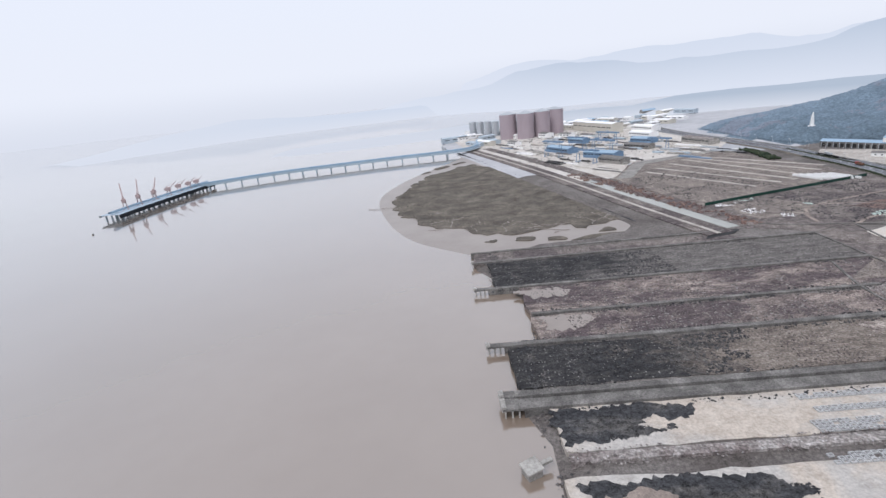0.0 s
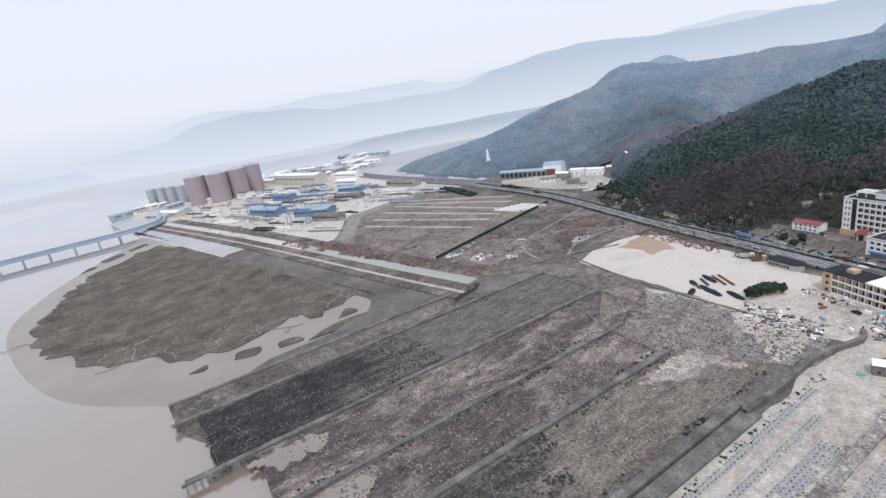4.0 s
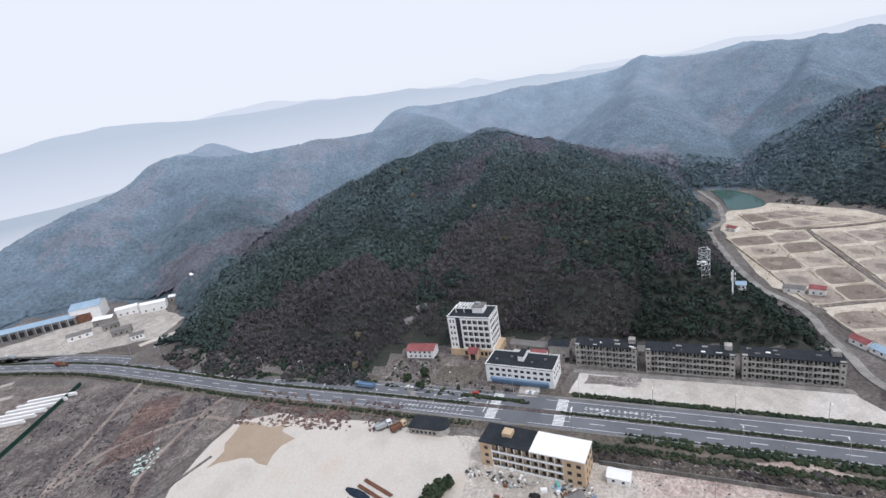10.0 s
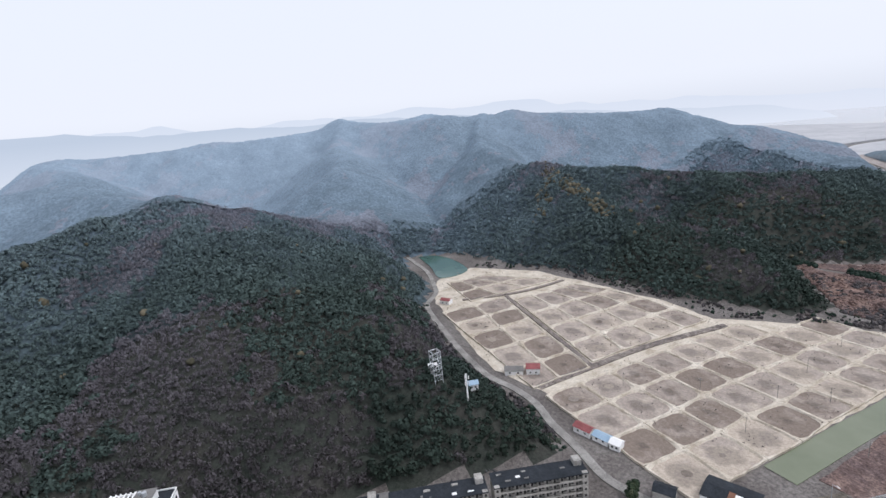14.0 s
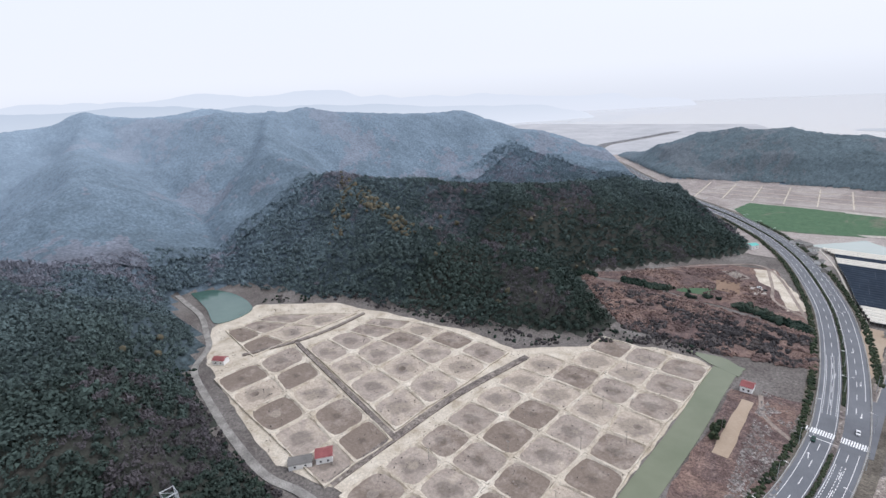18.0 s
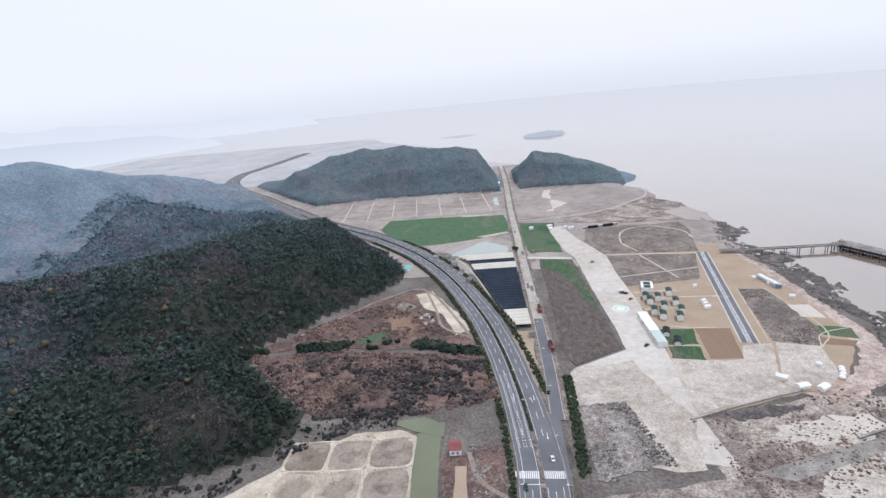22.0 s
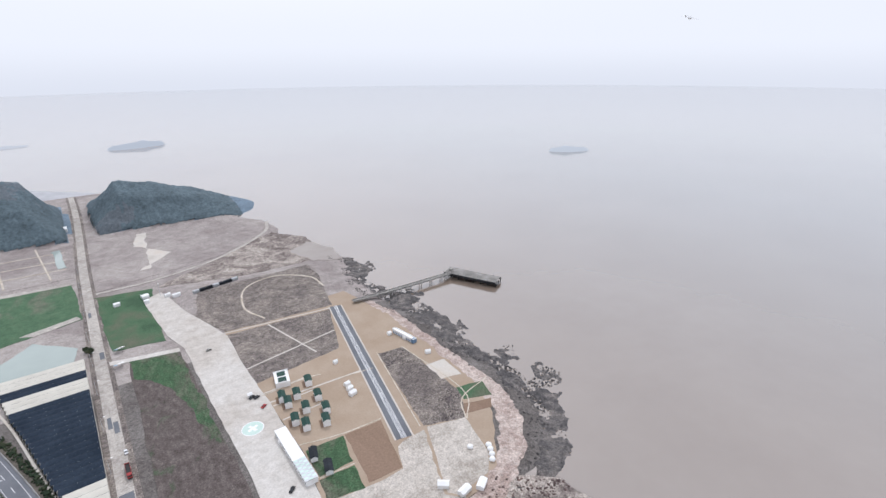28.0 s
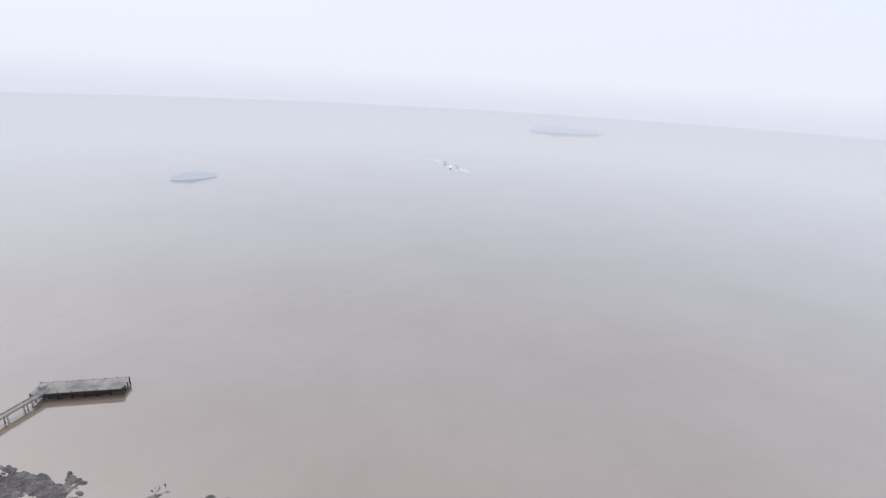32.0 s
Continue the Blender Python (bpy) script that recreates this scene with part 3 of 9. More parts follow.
def spline(pts, step):
    """Places every step metres on a smooth line through pts (x, y)."""
    p = [np.array(q, float) for q in pts]
    p = [2 * p[0] - p[1]] + p + [2 * p[-1] - p[-2]]
    out = []
    for i in range(1, len(p) - 2):
        n = max(1, int(np.linalg.norm(p[i + 1] - p[i]) / step))
        for k in range(n):
            t = k / n
            out.append(0.5 * (2 * p[i] + (p[i + 1] - p[i - 1]) * t + (2 * p[i - 1] - 5 * p[i] + 4 * p[i + 1] - p[i + 2]) * t * t
                              + (3 * p[i] - p[i - 1] - 3 * p[i + 1] + p[i + 2]) * t ** 3))
    out.append(p[-2])
    return np.array(out)


def sides(line):
    """The unit way to the right of a line at each of its places."""
    d = np.gradient(line, axis=0)
    d /= np.linalg.norm(d, axis=1)[:, None]
    return np.stack([d[:, 1], -d[:, 0]], 1)


def ribbon(name, line, a, b, z0, z1, material, parent=None, label="", ground=None):
    """A strip with thickness along a line, from a to b metres to its right; it may lie on the ground."""
    s = sides(line)
    L, Rr = line + s * a, line + s * b
    h = np.zeros((len(line), 2)) if ground is None else np.stack([ground(L[:, 0], L[:, 1]), ground(Rr[:, 0], Rr[:, 1])], 1)
    n = len(line)
    v = np.concatenate([np.c_[L, h[:, 0] + z1], np.c_[Rr, h[:, 1] + z1], np.c_[L, h[:, 0] + z0], np.c_[Rr, h[:, 1] + z0]])
    i = np.arange(n - 1)
    f = np.concatenate([np.stack(q, 1) for q in ((i, i + n, i + n + 1, i + 1), (i + 1, i + 1 + 2 * n, i + 2 * n, i), (i + n, i + 3 * n, i + 1 + 3 * n, i + 1 + n))])
    f = f[:, ::1]
    ob = mesh_np(name, v, f, material, parent)
    if label:
        ob["label"] = label
    return ob


def wobble(pts, step, amp, seed=0):
    """The outline of a patch with its sides broken up and uneven."""
    rs = np.random.RandomState(seed + 7)
    out = []
    for i, a in enumerate(pts):
        a, b = np.array(a, float), np.array(pts[(i + 1) % len(pts)], float)
        L = np.linalg.norm(b - a)
        n = max(1, int(L / step))
        nrm = np.array([b[1] - a[1], a[0] - b[0]]) / max(L, 1e-6)
        drift = 0
        for k in range(n):
            drift = 0.6 * drift + rs.uniform(-1, 1) * amp
            out.append(a + (b - a) * k / n + nrm * (drift if k else 0))
    return out


PATCHES = itertools.count()


def patch(name, label, category, pts, z, material, edge=0.6, step=5, deep=0.5, kind="structure", parent=None, round_=0):
    """A level piece of ground with an uneven outline."""
    if round_:
        pts = list(spline(list(pts) + [pts[0]], round_)[:-1])
    z += 0.003 * (next(PATCHES) % 7)
    ring = wobble(pts, step, edge, len(label)) if edge else [np.array(p, float) for p in pts]
    bm = bmesh.new()
    top = [bm.verts.new((p[0], p[1], z)) for p in ring]
    low = [bm.verts.new((p[0], p[1], z - deep)) for p in ring]
    f = bm.faces.new(top)
    n = len(ring)
    for i in range(n):
        bm.faces.new((top[i], low[i], low[(i + 1) % n], top[(i + 1) % n]))
    bmesh.ops.recalc_face_normals(bm, faces=bm.faces[:])
    if f.normal.z < 0:
        bmesh.ops.reverse_faces(bm, faces=bm.faces[:])
    bmesh.ops.triangulate(bm, faces=[f])
    ob = part(name, bm, material, parent)
    return ob if parent is not None else tagged(ob, label, category, kind=kind)


# ---- the lie of the land ----
# hills: middle x, y, top, half width in x and in y
# spines of the hills: half width, then places (x, y, top)
RIDGES = [
    (230, [(800, 165, 86), (720, 150, 80), (640, 125, 70), (560, 105, 55), (484, 62, 37), (425, 40, 16)]),
    (150, [(800, 165, 86), (735, 228, 86), (678, 268, 80), (672, 330, 64), (596, 348, 46), (498, 356, 28), (440, 345, 10)]),
    (110, [(690, 290, 60), (570, 285, 40), (487, 274, 31), (425, 262, 10)]),
    (140, [(800, 165, 86), (778, 85, 70), (760, 20, 44), (740, -30, 12)]), (110, [(745, 95, 78), (690, 40, 54), (642, -2, 34), (600, -12, 10)]),
    (230, [(800, 165, 86), (900, 235, 90), (1010, 290, 105), (1200, 340, 124), (1420, 380, 127)]),
    (190, [(850, 640, 104), (720, 690, 72), (600, 760, 34)]),
    (150, [(850, 640, 104), (720, 500, 70), (620, 440, 42), (530, 420, 20)]), (220, [(850, 640, 104), (960, 470, 100), (1010, 290, 105)]),
    (260, [(850, 640, 104), (1050, 760, 106), (1300, 850, 120)]),
    (300, [(1420, 380, 127), (1330, 100, 132), (1260, -150, 144), (1250, -330, 148), (1150, -545, 134)]),
    (250, [(1260, -150, 147), (1100, -300, 142), (1080, -457, 141), (930, -680, 121), (790, -770, 80), (700, -790, 54), (620, -758, 36)]),
    (190, [(1260, -150, 147), (960, -50, 80), (850, -10, 50)]),
    (150, [(738, -277, 76), (640, -315, 72), (570, -350, 66), (530, -430, 58), (505, -500, 53), (466, -592, 36), (452, -630, 14)]), (115, [(738, -277, 76), (660, -250, 58), (588, -238, 42), (500, -262, 28), (425, -285, 9)]),
    (150, [(738, -277, 76), (800, -265, 72), (880, -270, 92), (1080, -380, 138)]),
    (125, [(735, -1050, 14), (650, -1010, 38), (570, -1000, 62), (490, -985, 70), (410, -965, 72), (300, -955, 62), (165, -940, 46), (118, -933, 42)]),
]
SHORE = [(-2600, 900), (-1907, 620), (-1581, 380), (-1300, 330), (-1150, 190), (-1000, 70), (-930, 46), (-880, 62), (-810, 20), (-757, 15), (-736, 24), (-690, 8), (-648, -2), (-600, -4), (-572, 4), (-533, 14),
         (-487, 18), (-439, 12), (-392, 13), (-352, 15), (-328, 13), (-302, 16), (-279, 24), (-259, 41), (-247, 60), (-238, 68), (-225, 68), (-205, 66), (-190, 64), (-176, 32),
         (-150, 38), (0, 38), (117, 40), (140, 42), (160, 36), (180, 37), (204, 41), (215, 54), (262, 56), (286, 45), (300, 42), (317, 34), (345, 35), (360, 150), (380, 165), (930, 60), (1100, 40), (1500, -200), (4900, -1500)]
SEA = -3.0


def value_noise(x, y, s, seed):
    """Smooth noise from -1 to 1 over the plan, s metres to a cell."""
    def hsh(i, j):
        q = np.sin(i * 127.1 + j * 311.7 + seed * 74.7) * 43758.5453
        return 2 * (q - np.floor(q)) - 1
    u, v = x / s, y / s
    i, j = np.floor(u), np.floor(v)
    a, b = u - i, v - j
    a, b = a * a * (3 - 2 * a), b * b * (3 - 2 * b)
    return (hsh(i, j) * (1 - a) + hsh(i + 1, j) * a) * (1 - b) + (hsh(i, j + 1) * (1 - a) + hsh(i + 1, j + 1) * a) * b


def hill(x, y):
    """The height of the hills alone."""
    x, y = np.asarray(x, float), np.asarray(y, float)
    wx = x + 16 * value_noise(x, y, 85, 1) + 7 * value_noise(x, y, 33, 2)
    wy = y + 16 * value_noise(x, y, 85, 3) + 7 * value_noise(x, y, 33, 4)
    s = np.zeros_like(x)
    for w, pts in RIDGES:
        for (ax, ay, az), (bx, by, bz) in zip(pts, pts[1:]):
            dx, dy = bx - ax, by - ay
            t = np.clip(((wx - ax) * dx + (wy - ay) * dy) / (dx * dx + dy * dy), 0, 1)
            d = np.hypot(wx - ax - t * dx, wy - ay - t * dy) / w
            d = np.minimum(1, np.sqrt(d * d + 0.006) - 0.077)
            s = s + ((az + (bz - az) * t) * (1 - np.maximum(d, 0)) ** 1.22) ** 14
    h = 1.05 * s ** (1 / 14)
    return h * np.clip(off_polygon(x, y, FLAT) / 38, 0, 1) ** 0.85


FLAT = [(430, 440), (413, 385), (393, 330), (377, 260), (372, 240), (392, 235), (416, 222), (412, 180), (410, 150), (393, 128), (384, 60), (370, 6), (420, 2), (455, 4), (500, 1), (546, -6), (578, -11), (594, -18), (612, -34), (640, -45),
        (700, -50), (745, -62), (722, -106), (655, -114), (600, -157), (540, -172), (470, -184), (430, -182), (388, -222), (384, -248), (425, -285), (466, -330), (440, -360), (400, -400), (368, -432),
        (346, -458), (356, -505), (392, -560), (425, -600), (470, -650), (545, -728), (612, -805), (672, -880), (742, -966), (800, -1036), (850, -1105), (900, -1190), (850, -1210), (795, -1120), (745, -1062), (692, -1000), (622, -912), (565, -850), (440, -868), (330, -862), (232, -850), (232, -1120), (205, -1120), (205, -860), (60, -848), (-200, -830), (-200, 1120), (440, 1120), (478, 950), (462, 760), (466, 680), (470, 620), (535, 625),
        (560, 560), (545, 500), (500, 430), (450, 410)]


def off_polygon(x, y, poly):
    """Metres from a polygon; 0 inside it."""
    d = np.full(np.shape(x), 1e9)
    c = np.zeros(np.shape(x), bool)
    for i in range(len(poly)):
        (x0, y0), (x1, y1) = poly[i - 1], poly[i]
        dx, dy = x1 - x0, y1 - y0
        t = np.clip(((x - x0) * dx + (y - y0) * dy) / (dx * dx + dy * dy), 0, 1)
        d = np.minimum(d, np.hypot(x - x0 - t * dx, y - y0 - t * dy))
        if dy:
            c ^= ((y0 > y) != (y1 > y)) & (x < dx * (y - y0) / dy + x0)
    return np.where(c, 0, d)


def land(x, y):
    """The height of the ground, the sea bed included."""
    x, y = np.asarray(x, float), np.asarray(y, float)
    sy, sx = np.array([p[0] for p in SHORE]), np.array([p[1] for p in SHORE])
    inland = x - np.interp(y, sy, sx)
    base = np.clip(inland / 4.0, -6, 0) - 0.25
    away = np.maximum.reduce([x - 1700, -2100 - y, y - 1330, np.zeros_like(x)])
    base = np.maximum(base - np.clip(away / 6.0, 0, 8), -6.25)
    h = hill(x, y)
    return np.where(h > 0.3, np.maximum(base, base + h), base)


def level(x, y):
    return float(land(np.array([x]), np.array([y]))[0])


def steps(*spans):
    out = []
    for a, b, n in spans:
        out.extend(np.linspace(a, b, n, endpoint=False))
    return np.array(out + [spans[-1][1]])


gx = steps((-4900, -400, 12), (-400, -120, 10), (-120, 780, 130), (780, 1750, 50), (1750, 4900, 12))
gy = steps((-4900, -2400, 6), (-2400, -1300, 24), (-1300, -1050, 12), (-1050, 560, 230), (560, 1100, 40), (1100, 4900, 14))
GX, GY = np.meshgrid(gx, gy)
gv = np.stack([GX, GY, land(GX, GY)], -1).reshape(-1, 3)
ii = (np.arange(len(gy) - 1)[:, None] * len(gx) + np.arange(len(gx) - 1)[None]).ravel()
ground = mesh_np("ground", gv, np.stack([ii, ii + 1, ii + 1 + len(gx), ii + len(gx)], 1), M_SOIL, smooth=True)
# soil on flats, leaf litter or haze-toned leaves under woods, haze-paled far industrial plain
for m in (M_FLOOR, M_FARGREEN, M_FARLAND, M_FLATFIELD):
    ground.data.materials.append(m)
mx_, my_ = gv.reshape(-1, 3)[ii + len(gx) + 1, 0], gv.reshape(-1, 3)[ii + len(gx) + 1, 1]
tagged(ground, "bare brown soil and rubble of reclaimed land rising into hills", "ground", kind="structure")
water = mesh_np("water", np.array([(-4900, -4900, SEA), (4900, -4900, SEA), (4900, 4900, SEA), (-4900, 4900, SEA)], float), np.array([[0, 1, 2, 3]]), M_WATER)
tagged(water, "still silty brown sea water paling towards the haze", "water", kind="structure")

# ---- woods ----
ICO = (1 + 5 ** 0.5) / 2
ico_v = np.array([(-1, ICO, 0), (1, ICO, 0), (-1, -ICO, 0), (1, -ICO, 0), (0, -1, ICO), (0, 1, ICO), (0, -1, -ICO), (0, 1, -ICO), (ICO, 0, -1), (ICO, 0, 1), (-ICO, 0, -1), (-ICO, 0, 1)]) / 1.902
ico_f = np.array([(0, 11, 5), (0, 5, 1), (0, 1, 7), (0, 7, 10), (0, 10, 11), (1, 5, 9), (5, 11, 4), (11, 10, 2), (10, 7, 6), (7, 1, 8), (3, 9, 4), (3, 4, 2), (3, 2, 6), (3, 6, 8), (3, 8, 9), (4, 9, 5), (2, 4, 11), (6, 2, 10), (8, 6, 7), (9, 8, 1)])


def finer(v, f):
    v, out, mid = list(map(tuple, v)), [], {}
    def m(a, b):
        k = (min(a, b), max(a, b))
        if k not in mid:
            q = (np.array(v[a]) + np.array(v[b])) / 2
            v.append(tuple(q / np.linalg.norm(q)))
            mid[k] = len(v) - 1
        return mid[k]
    for a, b, c in f:
        x, y, z = m(a, b), m(b, c), m(c, a)
        out += [(a, x, z), (b, y, x), (c, z, y), (x, y, z)]
    return np.array(v), np.array(out)


ball_v, ball_f = finer(ico_v, ico_f)


def crowns(name, label, xy, z, size, material, rs, fine=True, tall=1.0, rough=0.34, lift=0.45):
    """Many ragged crowns of leaves as one mesh; each has its own outline."""
    bv, bf = (ball_v, ball_f) if fine else (ico_v, ico_f)
    n, k = len(xy), len(bv)
    w = size[:, None] * rs.uniform(0.8, 1.25, (n, 3)) * np.array([1, 1, tall])
    lump = 1 + rough * rs.uniform(-1, 1, (n, k))
    a = rs.uniform(0, 6.28, n)
    ca, sa = np.cos(a)[:, None], np.sin(a)[:, None]
    px = bv[None, :, 0] * ca - bv[None, :, 1] * sa
    py = bv[None, :, 0] * sa + bv[None, :, 1] * ca
    pz = np.broadcast_to(bv[None, :, 2], px.shape)
    v = np.stack([px, py, pz], -1) * lump[..., None] * w[:, None, :]
    v += np.concatenate([xy, (z + lift * size * tall)[:, None]], 1)[:, None, :]
    f = bf[None] + (np.arange(n) * k)[:, None, None]
    ob = mesh_np(name, v.reshape(-1, 3), f.reshape(-1, 3), material, smooth=True)
    return tagged(ob, label, "trees", kind="stuff")


def inside(x, y, poly):
    c = np.zeros(np.shape(x), bool)
    for i in range(len(poly)):
        (x0, y0), (x1, y1) = poly[i - 1], poly[i]
        if y0 != y1:
            c ^= ((y0 > y) != (y1 > y)) & (x < (x1 - x0) * (y - y0) / (y1 - y0) + x0)
    return c


# ---- highway ----
HIGHWAY = spline([(446, 1040), (434, 930), (434, 820), (442, 720), (446, 620), (440, 560), (433, 490), (424, 440), (404, 372), (383, 305), (361, 222), (340, 145), (325, 92), (311, 45), (296, -5), (276, -72),
                  (260, -135), (254, -190), (255, -230), (259, -275), (267, -329), (280, -385), (309, -470), (343, -538), (372, -580), (408, -625), (445, -662),
                  (520, -735), (588, -820), (647, -892), (718, -982), (773, -1044), (820, -1105), (863, -1171), (897, -1244), (918, -1349), (905, -1443), (888, -1552), (864, -1760)], 3.0)

CLEAR = [[(372, 240), (392, 235), (418, 222), (418, 180), (412, 150), (400, 128), (388, 60), (372, 4), (420, 0), (455, 2), (500, -1), (546, -8), (578, -13), (594, -20), (612, -36), (640, -47), (700, -56),
          (720, -100), (640, -110), (300, -260), (300, 240)],
         [(425, 600), (530, 620), (560, 560), (545, 470), (470, 420), (400, 420)]]


def open_ground(x, y):
    ok = np.ones(np.shape(x), bool)
    for poly in CLEAR:
        ok &= ~inside(x, y, poly)
    d = np.min(np.hypot(x[:, None] - HIGHWAY[None, ::4, 0], y[:, None] - HIGHWAY[None, ::4, 1]), axis=1)
    return ok & (d > 21)


def depth(x, y):
    """How far a place lies from the camera's flight line, for the haze tones."""
    return np.hypot(x - 250, np.maximum(0, np.abs(y + 50) - 200))


wooded = (hill(mx_, my_) > 1.5) & open_ground(mx_, my_)
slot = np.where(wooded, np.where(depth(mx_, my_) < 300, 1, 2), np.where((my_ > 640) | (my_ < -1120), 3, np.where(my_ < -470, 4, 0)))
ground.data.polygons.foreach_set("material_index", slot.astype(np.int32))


def bare(x, y):
    """Where the leafless trees stand thick."""
    k = 1.0 * value_noise(x, y, 95, 61) + 0.7 * value_noise(x + 0.4 * y, y, 38, 62) + 0.4 * value_noise(x, y, 12, 64) + 0.3 * value_noise(x, y, 4.5, 63)
    spur = np.clip(1 - np.hypot((x - 455) / 80, (y - 285) / 70), 0, 1) * 2.6
    crest = np.clip(1 - np.hypot((x - 720) / 190, (y - 130) / 150), 0, 1) * 0.8
    foot = np.clip(1 - np.hypot((x - 430) / 60, (y - 80) / 120), 0, 1) * 0.5 + np.clip(1 - np.hypot((x - 420) / 110, (y + 250) / 60), 0, 1) * 0.7
    return k + spur + crest + foot - 0.32 * (y < -60) > 0.34


def foliage(name, label, xy, z, size, material, rs, tall, count, bladed):
    """Many trees as one mesh: each is a loose dome of leaf clumps, or of upright twig clumps where bladed."""
    n = len(xy)
    u = rs.normal(size=(n, count, 3))
    u[..., 2] = np.abs(u[..., 2]) * 0.9 - 0.15
    u /= np.linalg.norm(u, axis=-1, keepdims=True)
    grow = size[:, None] * rs.uniform(0.8, 1.25, (n, 1))
    c = u * (rs.uniform(0.55, 1.08, (n, count)) * grow)[..., None] * np.array([1, 1, tall])
    c += np.concatenate([xy, (z + 0.75 * size * tall)[:, None]], 1)[:, None, :]
    face_ = u + 0.32 * rs.normal(size=u.shape)
    face_ /= np.linalg.norm(face_, axis=-1, keepdims=True)
    a = np.cross(face_, rs.normal(size=u.shape))
    if bladed:
        a = a * 0.35 + np.array([0, 0, 1.0])
        a -= face_ * np.sum(a * face_, axis=-1, keepdims=True)
    a /= np.linalg.norm(a, axis=-1, keepdims=True) + 1e-9
    b = np.cross(face_, a)
    r = (grow * rs.uniform(0.2, 0.46, (n, count)))[..., None]
    k = 0.5 if bladed else 0.95
    v = np.stack([c + a * r, c - 0.55 * a * r + k * b * r, c - 0.55 * a * r - k * b * r], 2)
    ob = mesh_np(name, v.reshape(-1, 3), np.arange(n * count * 3).reshape(-1, 3), material)
    return tagged(ob, label, "trees", kind="stuff")


def woodland(place, x0, y0, x1, y1, gap, size, seed, leaves_each, least=2.0, tall=1.1, keep=open_ground):
    """Evergreen and leafless trees mixed over a slope; their colour carries painted haze with distance."""
    rs = np.random.RandomState(seed)
    X, Y = np.meshgrid(np.arange(x0, x1, gap), np.arange(y0, y1, gap))
    x = X.ravel() + rs.uniform(-0.8, 0.8, X.size) * gap
    y = Y.ravel() + rs.uniform(-0.8, 0.8, X.size) * gap
    ok = (hill(x, y) > least + rs.uniform(-1.5, 1.5, x.size)) & keep(x, y)
    x, y = x[ok], y[ok]
    s = rs.uniform(*size, x.size) * (1 + 0.25 * value_noise(x, y, 30, seed)) * (1 + 0.35 * (rs.rand(x.size) > 0.93))
    z = land(x, y)
    leafless = bare(x, y)
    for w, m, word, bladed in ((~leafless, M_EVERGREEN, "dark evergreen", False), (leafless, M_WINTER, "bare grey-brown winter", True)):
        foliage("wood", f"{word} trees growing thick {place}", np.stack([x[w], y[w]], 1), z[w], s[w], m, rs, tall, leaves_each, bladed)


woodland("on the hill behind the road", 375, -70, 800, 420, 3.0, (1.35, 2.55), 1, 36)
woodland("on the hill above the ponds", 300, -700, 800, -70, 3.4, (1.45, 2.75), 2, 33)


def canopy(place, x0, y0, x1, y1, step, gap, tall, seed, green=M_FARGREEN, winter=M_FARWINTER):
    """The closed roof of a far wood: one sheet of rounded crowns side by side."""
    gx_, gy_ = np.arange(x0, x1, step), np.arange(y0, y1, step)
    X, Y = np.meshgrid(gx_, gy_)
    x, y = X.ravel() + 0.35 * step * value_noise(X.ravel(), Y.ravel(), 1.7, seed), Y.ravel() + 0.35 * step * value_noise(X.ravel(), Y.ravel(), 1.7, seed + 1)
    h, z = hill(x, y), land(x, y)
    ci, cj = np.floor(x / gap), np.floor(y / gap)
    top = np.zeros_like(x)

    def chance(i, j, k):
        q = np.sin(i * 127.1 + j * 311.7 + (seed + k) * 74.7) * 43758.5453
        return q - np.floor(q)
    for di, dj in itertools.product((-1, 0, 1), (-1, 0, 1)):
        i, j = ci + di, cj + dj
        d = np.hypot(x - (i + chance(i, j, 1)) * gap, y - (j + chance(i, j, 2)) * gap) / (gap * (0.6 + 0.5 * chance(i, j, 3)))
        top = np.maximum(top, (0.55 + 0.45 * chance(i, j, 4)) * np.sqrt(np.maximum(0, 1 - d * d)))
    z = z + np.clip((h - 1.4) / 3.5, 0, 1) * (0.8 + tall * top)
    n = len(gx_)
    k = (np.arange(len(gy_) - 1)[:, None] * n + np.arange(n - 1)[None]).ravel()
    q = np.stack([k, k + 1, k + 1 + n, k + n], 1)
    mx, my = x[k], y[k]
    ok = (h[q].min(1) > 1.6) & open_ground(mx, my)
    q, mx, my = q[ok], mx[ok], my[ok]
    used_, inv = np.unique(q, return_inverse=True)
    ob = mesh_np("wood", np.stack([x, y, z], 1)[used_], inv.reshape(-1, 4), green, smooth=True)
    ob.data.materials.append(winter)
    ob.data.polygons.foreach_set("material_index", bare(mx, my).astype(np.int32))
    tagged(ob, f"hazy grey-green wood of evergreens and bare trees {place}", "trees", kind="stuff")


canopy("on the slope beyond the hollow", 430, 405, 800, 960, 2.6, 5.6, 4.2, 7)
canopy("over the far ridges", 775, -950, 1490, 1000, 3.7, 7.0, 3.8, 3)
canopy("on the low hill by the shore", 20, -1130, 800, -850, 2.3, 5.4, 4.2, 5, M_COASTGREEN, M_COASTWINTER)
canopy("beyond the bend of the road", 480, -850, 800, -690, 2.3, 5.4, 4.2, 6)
rsw = np.random.RandomState(44)
yl = np.concatenate([spline([(735, -272), (690, -258), (640, -245), (588, -234)], 3.0), spline([(725, -262), (690, -230), (660, -196)], 3.0), rsw.uniform((420, -40), (700, 260), (26, 2)), rsw.uniform((440, -420), (660, -180), (34, 2)), rsw.uniform((372, 215), (410, 300), (6, 2))])
yl = np.concatenate([yl, yl[:70], yl[:70]])
yl = yl + rsw.uniform(-8, 8, yl.shape)
yl = yl[hill(yl[:, 0], yl[:, 1]) > 2]
